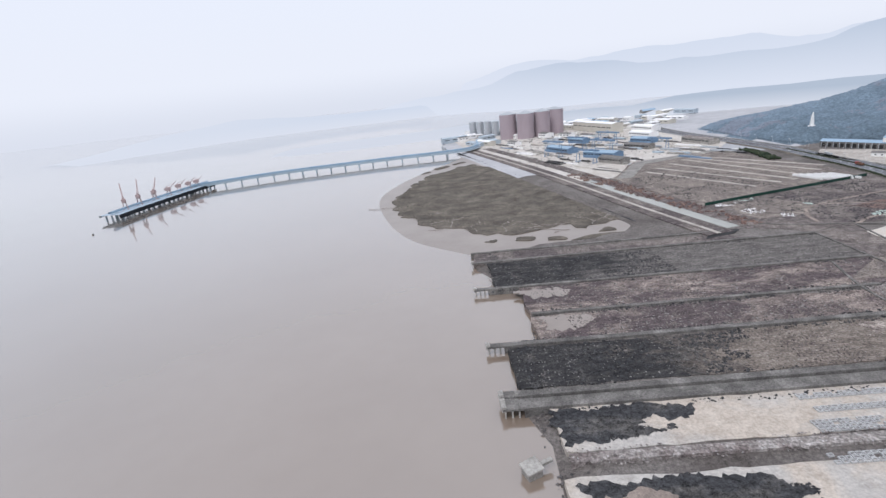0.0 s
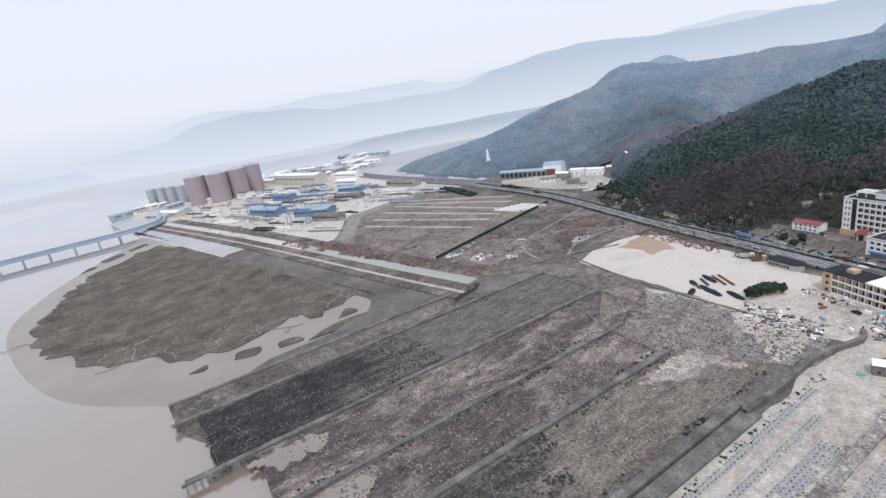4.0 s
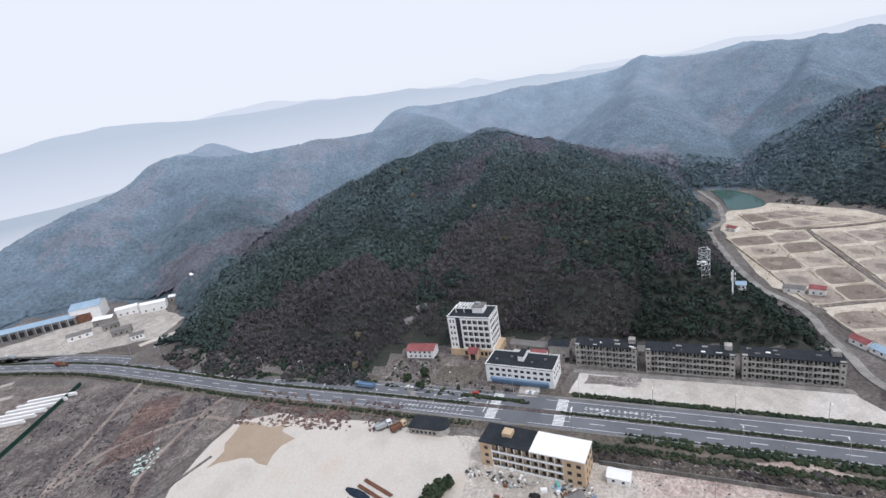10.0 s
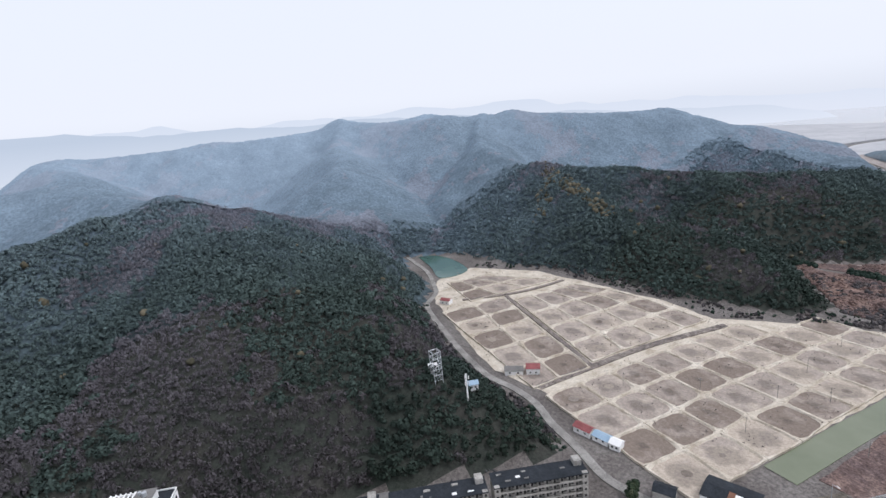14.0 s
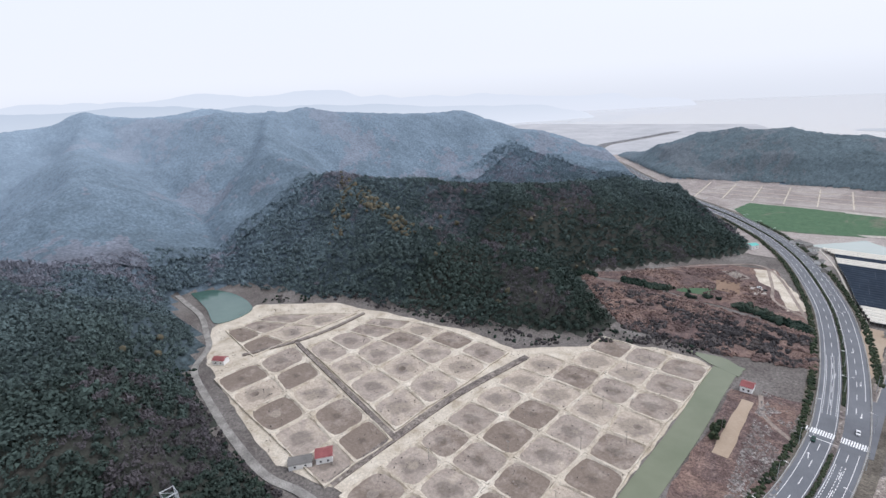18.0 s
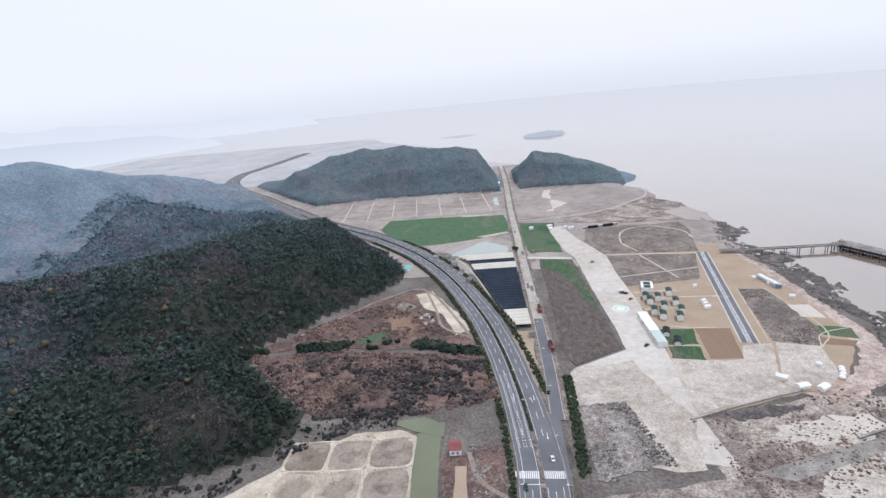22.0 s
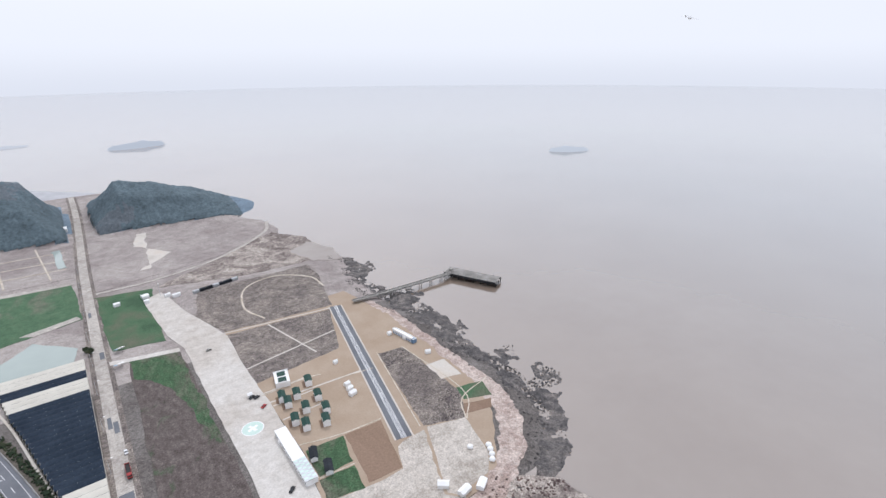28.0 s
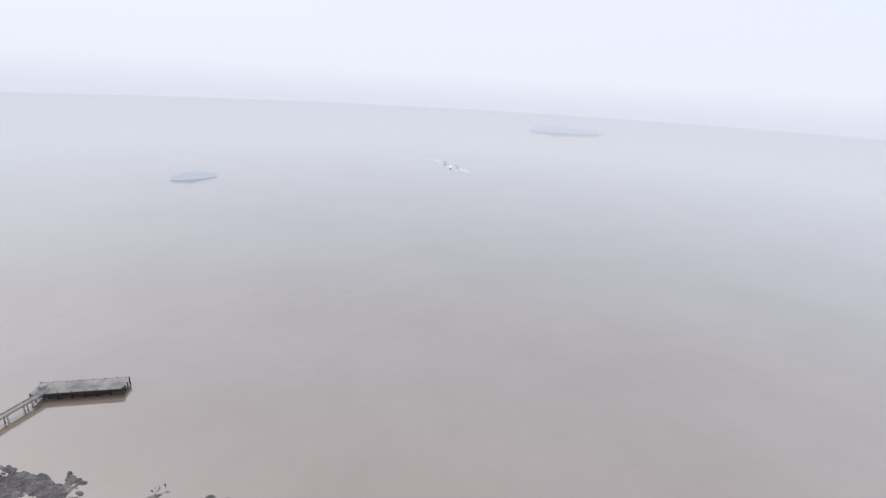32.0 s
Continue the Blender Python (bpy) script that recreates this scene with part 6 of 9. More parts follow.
def pane_mesh(w, h, material):
    key = (round(w, 2), round(h, 2), material.name)
    if key not in PANES:
        bm = bmesh.new()
        add_box(bm, -w / 2, -0.06, 0, w / 2, 0.1, h)
        me = bpy.data.meshes.new("window")
        bm.to_mesh(me)
        bm.free()
        me.materials.append(material)
        PANES[key] = me
    return PANES[key]


def window_row(parent, n, x0, x1, z, w, h, y=0.0, turn=0, material=None, name="window"):
    """Evenly spread windows along a wall that faces -y, or that is turned."""
    for i in range(n):
        x = x0 + (x1 - x0) * (i + 0.5) / n
        ob = new(name, pane_mesh(w, h, material or M_GLASS))
        ob.parent = parent
        ob.matrix_basis = pose(x, y, z) if not turn else pose(y, x, z, 0, 0, turn)


def flat_house(name, label, category, m, L, D, H, wall, roof, group=""):
    ob = thing(name, label, category, m, group)
    box("wall", 0, 0, -0.5, L, D, H, wall, ob)
    box("roof", -0.15, -0.15, H, L + 0.15, D + 0.15, H + 0.25, roof, ob)
    for a in ((0, -0.15, L, 0.15), (0, D - 0.15, L, D + 0.15), (-0.15, -0.15, 0.15, D + 0.15), (L - 0.15, -0.15, L + 0.15, D + 0.15)):
        box("parapet", a[0], a[1], H + 0.25, a[2], a[3], H + 0.8, wall, ob)
    return ob


def gable_house(name, label, category, m, L, D, H, rise, wall, roof, group="", over=0.4):
    ob = thing(name, label, category, m, group)
    bm = bmesh.new()
    v = [bm.verts.new(p) for p in ((0, 0, -0.5), (L, 0, -0.5), (L, D, -0.5), (0, D, -0.5), (0, 0, H), (L, 0, H), (L, D, H), (0, D, H), (0, D / 2, H + rise), (L, D / 2, H + rise))]
    for f in ((0, 1, 5, 4), (2, 3, 7, 6), (1, 2, 6, 9, 5), (3, 0, 4, 8, 7), (4, 5, 9, 8), (6, 7, 8, 9)):
        bm.faces.new([v[i] for i in f])
    part("wall", bm, wall, ob)
    k = rise / (D / 2)
    for sgn in (0, 1):
        bm = bmesh.new()
        e = -over if sgn == 0 else D + over
        ze = H - over * k
        c = [(-over, e, ze), (L + over, e, ze), (L + over, D / 2, H + rise), (-over, D / 2, H + rise)]
        lo = [bm.verts.new((p[0], p[1], p[2] + 0.04)) for p in c]
        hi = [bm.verts.new((p[0], p[1], p[2] + 0.18)) for p in c]
        bm.faces.new(lo)
        bm.faces.new(hi)
        for i in range(4):
            bm.faces.new((lo[i], lo[(i + 1) % 4], hi[(i + 1) % 4], hi[i]))
        bmesh.ops.recalc_face_normals(bm, faces=bm.faces[:])
        part("roof_slope", bm, roof, ob)
    return ob


ROADWAY = -106.3

# white hotel
hotel = flat_house("hotel", "white seven-storey hotel with a dark flat roof and balconies", "building", pose(400.5, 191.5, 0, 0, 0, ROADWAY), 25.5, 16.5, 24, M_WHITE, M_ROOFDARK)
box("glass_strip", 5.2, -0.12, 4.4, 7.8, 0.2, 24.3, M_GLASS, hotel, "dark full-height stairwell glazing")
box("stone_base", -0.5, -0.6, -0.4, 26, 0.4, 4.2, M_YELLOW, hotel, "ochre stone-clad ground floor")
box("side_stone_base", 25.3, -0.6, -0.4, 28.6, 16, 4.2, M_YELLOW, hotel, "ochre stone side wing")
for fl in range(5):
    z = 5.0 + 3.7 * fl
    # solid dark panels paint the shade inside the balconies
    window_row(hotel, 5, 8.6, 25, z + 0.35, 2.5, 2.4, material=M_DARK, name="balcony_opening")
    for i in range(5):
        x = 8.6 + 16.4 * (i + 0.5) / 5
        box("balcony", x - 1.45, -0.4, z, x + 1.45, 0.0, z + 0.5, M_WHITE, hotel)
        box("balcony_door", x + 0.35, -0.12, z + 0.5, x + 1.0, -0.02, z + 2.4, M_GREYROOF, hotel)
    window_row(hotel, 2, 0.6, 4.6, z + 0.9, 0.8, 1.7)
    window_row(hotel, 6, 1, 15.5, z + 0.8, 1.3, 1.8, y=25.5, turn=90)
window_row(hotel, 7, 8.2, 25, 0.8, 1.6, 2.4, y=-0.55)
porch = gable_house("porch", "red-roofed ochre porch", "", pose(12.2, -5, 0), 5.2, 4.6, 4.6, 2.4, M_YELLOW, M_REDROOF)
porch.parent = hotel
# dark panel painted as the shade of the porch entrance
box("doorway", 1.2, -0.1, -0.3, 4.0, 0.2, 3.8, M_DARK, porch, "dark panel painting the shade of the arched doorway")
pent = box("penthouse", 13.5, 6.5, 24.2, 20, 13.5, 27.8, M_WHITE, hotel, "white roof-top stair house")
box("penthouse_roof", 13.2, 6.2, 27.8, 20.3, 13.8, 28.1, M_GREYROOF, hotel)
for i in range(6):
    box("pergola_beam", 3.2 + 1.75 * i, 5.6, 27.2, 3.7 + 1.75 * i, 14.2, 27.7, M_WHITE, hotel, "white open pergola beam")
for y in (6.2, 13.4):
    box("pergola_rail", 3.0, y, 26.8, 13.6, y + 0.5, 27.3, M_WHITE, hotel)
    for x in (3.2, 8.2):
        box("pergola_post", x, y, 24.2, x + 0.45, y + 0.45, 26.9, M_WHITE, hotel)
tube("roof_tank", (17, 10, 28.1), (17, 10, 29.6), 0.9, 0.9, M_STEEL, hotel, "steel water tank", 12)
tube("roof_tank", (15, 11, 28.1), (15, 11, 29.3), 0.6, 0.6, M_STEEL, hotel, "steel water tank", 12)

# white annex
annex = flat_house("office_annex", "long white three-storey office with blue shop fronts and a dark roof", "building", pose(368.5, 170, 0, 0, 0, -109), 35.5, 15, 10, M_WHITE, M_ROOFDARK)
for z in (4.2, 7.2):
    window_row(annex, 10, 1.5, 34.5, z, 1.9, 1.4)
    window_row(annex, 4, 1, 14, z, 1.6, 1.3, y=35.5, turn=90)
box("shop_band", 2.5, -1.6, 2.6, 33, 0.1, 3.4, M_BLUEPAINT, annex, "blue canopy over the shops")
box("shop_wall", 2.5, -0.1, 0, 33, 0.06, 2.6, M_BLUEPAINT, annex, "blue shutters")
box("roof_stair", 16, 6, 10.2, 19, 14, 13.2, M_WHITE, annex)
box("roof_stair_top", 15.8, 5.8, 13.2, 19.2, 14.2, 13.4, M_ROOFDARK, annex)
for i, x in enumerate((4, 11, 23, 29)):
    box("roof_vent", x, 5 + i % 2 * 4, 10.2, x + 1.2, 6 + i % 2 * 4, 11.0, M_GREYROOF, annex)

# ochre works office
works = thing("works_office", "three-storey ochre works office with galleries, half dark and half white roof", "building", pose(307, 170.6, 0, 0, 0, -111.3))
box("wall", 0, 1.6, -0.5, 42, 12, 11, M_YELLOW, works)
box("gable_block", 34, 0, -0.5, 42, 1.7, 11, M_YELLOW, works, "ochre end block")
box("end_block", 0, 0, -0.5, 5, 1.7, 11, M_YELLOW, works, "ochre end block")
box("dark_roof", -0.3, -0.3, 11, 21, 12.3, 11.35, M_ROOFDARK, works, "dark felt roof")
box("white_roof", 21, -0.3, 11, 42.3, 12.3, 11.5, M_WHITE, works, "white coated roof")
box("roof_box", 8, 5, 11.3, 12, 9, 13, M_YELLOW, works)
for fl in range(3):
    z = 3.5 * fl
    box("gallery_floor", 5, 0, z - 0.1 if fl else -0.4, 34, 1.7, z + 0.12, M_CONC, works)
    box("gallery_rail", 5, 0.0, z + 0.12, 34, 0.12, z + 1.05, M_WHITE, works, "white gallery parapet")
    window_row(works, 9, 5.5, 33.5, z + 0.4, 1.2, 2.1, y=1.6, material=M_DARK)
    window_row(works, 2, 34.5, 41.5, z + 1.0, 1.6, 1.5)
    window_row(works, 1, 1, 4.5, z + 1.0, 1.6, 1.5)
    window_row(works, 3, 1.5, 11.5, z + 1.0, 1.5, 1.5, y=42, turn=90)
for i in range(10):
    x = 5 + 29 * i / 9
    box("pillar", x - 0.15, 0.0, 0, x + 0.15, 0.3, 11, M_WHITE, works)


def dormitory(m, L, seed, label):
    """A gutted block of flats with open galleries on its long front."""
    rs = random.Random(seed)
    ob = thing("dormitory", label, "building", m, "derelict dormitories")
    D, fl, fh = 9.0, 4, 3.0
    box("wall", 0, 1.5, -0.5, L, D, fl * fh, M_DERELICT, ob)
    for a, b in ((0, 2.2), (L - 2.2, L)):
        box("stair_tower", a, 0, -0.5, b, 1.6, fl * fh + 0.4, M_DERELICT, ob, "stained concrete stair bay")
    box("roof", -0.3, -0.2, fl * fh, L + 0.3, D + 0.3, fl * fh + 0.3, M_ROOFDARK, ob, "dark patched felt roof")
    n = int((L - 4.4) / 3.1)
    for f in range(fl):
        z = f * fh
        box("gallery_floor", 2.2, 0.05, z - 0.1, L - 2.2, 1.6, z + 0.12, M_DERELICT, ob)
        for i in range(n):
            x = 2.2 + (L - 4.4) * (i + 0.5) / n
            w = (L - 4.4) / n
            if rs.random() < 0.85:
                box("parapet", x - w / 2 + 0.1, 0.05, z + 0.12, x + w / 2 - 0.1, 0.17, z + rs.choice((0.9, 1.0, 0.7)), M_DERELICT, ob)
            # dark panels paint the shaded rooms behind the gutted front
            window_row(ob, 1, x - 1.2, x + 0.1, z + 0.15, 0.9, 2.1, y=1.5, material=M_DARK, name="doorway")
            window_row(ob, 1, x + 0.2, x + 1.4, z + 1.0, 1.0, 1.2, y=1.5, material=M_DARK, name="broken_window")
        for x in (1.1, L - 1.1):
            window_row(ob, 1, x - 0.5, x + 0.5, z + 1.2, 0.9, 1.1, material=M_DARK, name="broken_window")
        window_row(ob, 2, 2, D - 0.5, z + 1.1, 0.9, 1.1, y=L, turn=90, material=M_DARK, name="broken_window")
    for i in range(n + 1):
        x = 2.2 + (L - 4.4) * i / n
        box("column", x - 0.14, 0.0, -0.3, x + 0.14, 0.26, fl * fh, M_DERELICT, ob)
    box("stair_head", L - 4, 5, fl * fh + 0.3, L - 0.8, 8.6, fl * fh + 2.6, M_DERELICT, ob)
    for k in range(7):
        x, y = rs.uniform(1, L - 3), rs.uniform(1, D - 2)
        box("roof_debris", x, y, fl * fh + 0.3, x + rs.uniform(0.6, 2.6), y + rs.uniform(0.4, 1.4), fl * fh + rs.uniform(0.4, 0.7), rs.choice((M_DERELICT, M_WHITE, M_GREYROOF)), ob)
    return ob


dormitory(pose(378, 122.8, 0, 0, 0, -108.5), 30, 3, "derelict four-storey concrete dormitory with broken open galleries")
dormitory(pose(367, 90.2, 0, 0, 0, -107.8), 38.5, 4, "derelict four-storey concrete dormitory with gutted windows")
dormitory(pose(355.3, 50.6, 0, 0, 0, -108.5), 38.5, 5, "derelict four-storey concrete dormitory at the foot of the wood")

red_house = gable_house("red_house", "small white two-storey house with a dull red roof", "house", pose(400, 219, 0, 0, 0, -100), 17, 9, 5, 1.6, M_WHITE, M_REDROOF)
for z in (0.9, 3.4):
    window_row(red_house, 5, 1, 16, z, 1.2, 1.1)
gate = thing("gatehouse", "single-storey grey gatehouse with a dark bowed roof", "building", pose(329, 205, 0, 0, 0, -105))
bm = bmesh.new()
ring = [(0, 0), (14, 0)] + [(14 + 4.2 * math.sin(a), 4.2 - 4.2 * math.cos(a)) for a in np.linspace(0.3, math.pi - 0.3, 8)] + [(14, 8.4), (0, 8.4)]
lo, hi = [bm.verts.new((*p, -0.4)) for p in ring], [bm.verts.new((*p, 3.6)) for p in ring]
for i in range(len(ring)):
    bm.faces.new((lo[i], lo[(i + 1) % len(ring)], hi[(i + 1) % len(ring)], hi[i]))
part("wall", bm, M_DERELICT, gate)
bm = bmesh.new()
big = [(7 + (x - 7) * 1.06, 4.2 + (y - 4.2) * 1.12) for x, y in ring]
lo, hi = [bm.verts.new((*p, 3.6)) for p in big], [bm.verts.new((*p, 4.0)) for p in big]
bm.faces.new(hi)
bm.faces.new(lo[::-1])
for i in range(len(big)):
    bm.faces.new((lo[i], lo[(i + 1) % len(big)], hi[(i + 1) % len(big)], hi[i]))
part("roof", bm, M_ROOFDARK, gate)
window_row(gate, 6, 1, 13.5, 1.0, 1.3, 1.3)

blk = gable_house("workshop", "low workshop with a black roof, rusty panel and white end", "building", pose(319, -20.5, 0, 0, 0, -158), 19, 13, 4, 1.2, M_WHITE, M_ROOFDARK)
box("white_roof_panel", 10.5, -0.5, 4.5, 19.4, 6, 4.9, M_WHITE, blk).rotation_euler = (radians(9), 0, 0)
box("rusty_panel", 9, 0.5, 4.7, 11.2, 6, 5.3, M_RUST, blk).rotation_euler = (radians(9), 0, 0)
window_row(blk, 4, 1, 18, 1.2, 1.2, 1.1)
for k, (x, y, L, D, H, rot, wm, rm, lab) in enumerate((
    (402, 157, 15, 6, 3, -112, M_DERELICT, M_GREYROOF, "old grey-roofed shed at the wood's edge"), (396, 143, 13, 6, 3, -106, M_DERELICT, M_GREYROOF, "old grey-roofed shed at the wood's edge"),
    (391, 131, 8, 5, 3, -106, M_DERELICT, M_GREYROOF, "small grey-roofed outhouse by the dormitory"), (384, 98, 12, 6, 3.5, -106, M_DERELICT, M_GREYROOF, "grey-roofed shed behind the dormitory"),
    (386, 146, 8, 6, 4, -106, M_WHITE, M_REDROOF, "small shed with a dull red roof"), (389, 136, 11, 8, 7, -106, M_DERELICT, M_ROOFDARK, "ruined low block with debris on its roof"),
    (432, 225, 9, 5, 3, -70, M_DERELICT, M_GREYROOF, "grey hut on the wooded slope"), (440, 217, 9, 5, 3, -60, M_DERELICT, M_GREYROOF, "grey hut on the wooded slope"),
    (381, -10, 9, 5, 3, -165, M_WHITE, M_REDROOF, "white hut with a red roof by the ponds"), (371, -13, 8, 5, 2.6, -165, M_WHITE, M_BLUE, "low shed with a pale blue roof by the ponds"), (362, -15, 5, 5, 3, -160, M_WHITE, M_WHITE, "small white pump house"),
    (446, -12, 11, 6, 3, -125, M_WHITE, M_GREYROOF, "grey-roofed hut by the pond track"), (439, -23, 8, 7, 4, -125, M_WHITE, M_REDROOF, "bright red-roofed hut by the pond track"),
    (581, -33, 9, 6, 3.4, -150, M_WHITE, M_REDROOF, "small red-roofed house by the lane"), (300, -213, 6, 7, 3.5, 180, M_WHITE, M_REDROOF, "small white house with a pink-red roof"),
    (355, -490, 9, 8, 4, -120, M_WHITE, M_TEAL, "shed with a bright teal roof"), (329, -6, 8, 6, 5, -150, M_DERELICT, M_ROOFDARK, "grey two-storey house with a dark roof"),
    (294, 123.5, 8, 5, 3, -111, M_WHITE, M_WHITE, "white-roofed lean-to beside the works office"), (281.5, 138, 6, 4, 3, -60, M_WHITE, M_GREYROOF, "site hut among scrap"), (238, 131, 7, 5, 4.5, -70, M_GREYROOF, M_WHITE, "batching shed with a white roof"),
    (416, 28, 5, 4, 3, -106, M_WHITE, M_BLUE, "white equipment hut with a blue roof"), (428, 44, 4, 3, 3, -106, M_WHITE, M_WHITE, "white equipment cabin in the wood"))):
    h = gable_house("hut", lab, "hut", pose(x, y, max(0, level(x, y)), 0, 0, rot), L, D, H, 1.3, wm, rm)
    window_row(h, 2, 0.5, L - 0.5, 1.0, 1.0, 1.0)
cream = flat_house("store", "cream flat-roofed store behind the annex", "building", pose(381, 158, 0, 0, 0, ROADWAY), 9, 11, 4, M_WHITE, M_FILM)

# blue factory in the side valley
barn = gable_house("factory_shed", "long factory shed with a pale blue sheet roof", "factory", pose(480, 606, 0, 0, 0, -63), 66, 15, 7, 2.2, M_GREYROOF, M_BLUE)
for i in range(10):
    box("bay_post", 2 + 6.4 * i, -0.3, 0, 2.5 + 6.4 * i, 0.1, 6.8, M_STEEL, barn)
# dark panels paint the shade between the shed's posts
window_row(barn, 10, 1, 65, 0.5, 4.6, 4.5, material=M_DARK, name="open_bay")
block = gable_house("factory_block", "tall factory block with a bright blue roof and red lower walls", "factory", pose(510, 552, 0, 0, 0, -63), 24, 24, 13, 3, M_WHITE, M_BLUE)
box("red_wall", -0.2, -0.3, -0.4, 16, 0.2, 8, M_RUST, block, "rust-red lower wall")
for k, (x, y, L, D, H, rm) in enumerate(((498, 520, 16, 10, 6, M_WHITE), (516, 512, 18, 9, 7, M_WHITE), (486, 500, 12, 8, 5, M_GREYROOF), (520, 490, 22, 7, 8, M_WHITE), (472, 480, 14, 8, 5, M_GREYROOF), (470, 520, 18, 10, 4, M_GREYROOF),
                                       (534, 470, 10, 6, 5, M_WHITE), (462, 455, 10, 7, 4, M_GREYROOF), (548, 452, 10, 6, 5, M_WHITE))):
    h = gable_house("works_shed", "pale works shed of the quarry plant", "shed", pose(x, y, max(0, level(x, y)), 0, 0, -70 + 9 * (k % 3)), L, D, H, 1.4, M_WHITE if k % 2 else M_CONC, rm, "quarry plant sheds")
    window_row(h, 3, 1, L - 1, 1.4, 1.4, 1.4)
patch("quarry_ground", "pale dusty ground of the quarry plant", "ground patch", [(440, 560), (470, 590), (520, 540), (548, 470), (520, 440), (462, 430), (446, 500)], 0.12, M_GRAVEL, 2, 6)
r = ribbon("quarry_track", spline([(452, 440), (490, 410), (512, 432), (540, 452), (570, 470)], 5), -3, 3, -2, 0.5, M_SAND, ground=land)
tagged(r, "pale quarry track climbing into the wood", "track", kind="structure")
monument = thing("monument", "slender white monument on the hillside", "monument", pose(516, 669, level(516, 669)))
box("base", -3, -3, -2, 3, 3, 4, M_WHITE, monument)
bm = bmesh.new()
for z0, z1, w0, w1 in ((4, 16, 2.2, 1.4), (16, 21, 1.4, 0.4)):
    a = [bm.verts.new((sx * w0, sy * w0 * 0.6, z0)) for sx, sy in ((-1, -1), (1, -1), (1, 1), (-1, 1))]
    b = [bm.verts.new((sx * w1, sy * w1 * 0.6, z1)) for sx, sy in ((-1, -1), (1, -1), (1, 1), (-1, 1))]
    for i in range(4):
        bm.faces.new((a[i], a[(i + 1) % 4], b[(i + 1) % 4], b[i]))
    bm.faces.new(b)
part("shaft", bm, M_WHITE, monument)

# ---- industrial yard in the north ----
# red dulled to mauve: haze over the far silos put into the colour
M_SILORED = mat("dull_mauve_silo", [(0.33, 0.275, 0.295), (0.41, 0.345, 0.37)], 0.05, 5, fine=0.1, stretch=(1, 1, 0.2))


def silo(x, y, r, h, material, label):
    ob = thing("silo", label, "silo", pose(x, y, 0), "grain silos")
    bm = bmesh.new()
    add_tube(bm, (0, 0, -0.5), (0, 0, h), r, r, 24)
    part("shell", bm, material, ob)
    bm = bmesh.new()
    add_tube(bm, (0, 0, h), (0, 0, h + r * 0.28), r * 1.02, r * 0.2, 24)
    part("roof", bm, M_STEEL, ob, "shallow conical roof")
    for z in np.linspace(h * 0.2, h * 0.9, 4):
        bm = bmesh.new()
        add_tube(bm, (0, 0, z), (0, 0, z + 0.6), r * 1.012, r * 1.012, 24)
        part("hoop", bm, material, ob)
    box("ladder", r, -0.4, 0, r + 0.5, 0.4, h, M_STEEL, ob)


for x, y in ((172, 1075), (204, 1050), (240, 1062), (276, 1092)):
    silo(x, y, 17.5, 50, M_SILORED, "huge dull red-mauve storage silo")
for x, y in ((188, 1100), (110, 1215), (126, 1200), (142, 1182), (157, 1164)):
    silo(x, y, 8.2, 32, M_STEEL, "pale steel storage silo")
for k, (x, y, L, D, H, rot, wm, rm, lab) in enumerate((
    (222, 722, 52, 22, 8, -56, M_BLUEPAINT, M_BLUE, "long blue-roofed storage hall in the yard"), (192, 822, 58, 20, 8, -70, M_BLUEPAINT, M_BLUE, "long blue-roofed storage hall in the yard"), (226, 668, 40, 16, 7, -64, M_CONC, M_GREYROOF, "grey storage hall with a fibre roof"),
    (318, 1100, 140, 26, 18, -76, M_FILM, M_WHITE, "long pale yellow factory hall"), (330, 820, 40, 18, 7, -60, M_BLUEPAINT, M_BLUE, "blue sheet-metal workshop hall"), (300, 770, 46, 14, 6, -62, M_CONC, M_GREYROOF, "grey storage hall with a fibre roof"),
    (360, 900, 50, 20, 8, -70, M_WHITE, M_WHITE, "pale workshop hall with a white roof"), (250, 900, 40, 16, 8, -68, M_BLUEPAINT, M_BLUE, "blue sheet-metal workshop hall"), (390, 770, 60, 18, 7, -80, M_DERELICT, M_PINK, "long hall with a faded red roof"),
    (150, 960, 30, 14, 7, -70, M_WHITE, M_GREYROOF, "pale store by the quay"), (400, 990, 60, 20, 9, -75, M_WHITE, M_WHITE, "pale workshop hall with a white roof"))):
    h = gable_house("industrial_hall", lab, "hall", pose(x, y, 0, 0, 0, rot), L, D, H, 2.2, wm, rm)
    window_row(h, 8, 1, L - 1, H * 0.55, L / 11, 1.6)
rsq = random.Random(77)
for k in range(64):
    u, v = rsq.uniform(-1, 1), rsq.uniform(0, 1)
    x, y = 250 + 90 * v + (210 + 170 * v) * u, 1000 + 310 * v
    L, D, H = rsq.uniform(18, 60), rsq.uniform(10, 22), rsq.uniform(4, 10)
    wm, rm = rsq.choice(((M_WHITE, M_WHITE), (M_CONC, M_BLUE), (M_WHITE, M_GREYROOF), (M_FILM, M_WHITE), (M_QUAYWALL, M_QUAYWALL)))
    h = gable_house("far_shed", "pale shed on the misty industrial plain", "shed", pose(x, y, 0, 0, 0, rsq.choice((-64, 26)) + rsq.uniform(-6, 6)), L, D, H, 1.8, wm, rm, "far sheds")
    window_row(h, 3, 1, L - 1, H * 0.5, L / 5, 1.4)
rsy = random.Random(8)
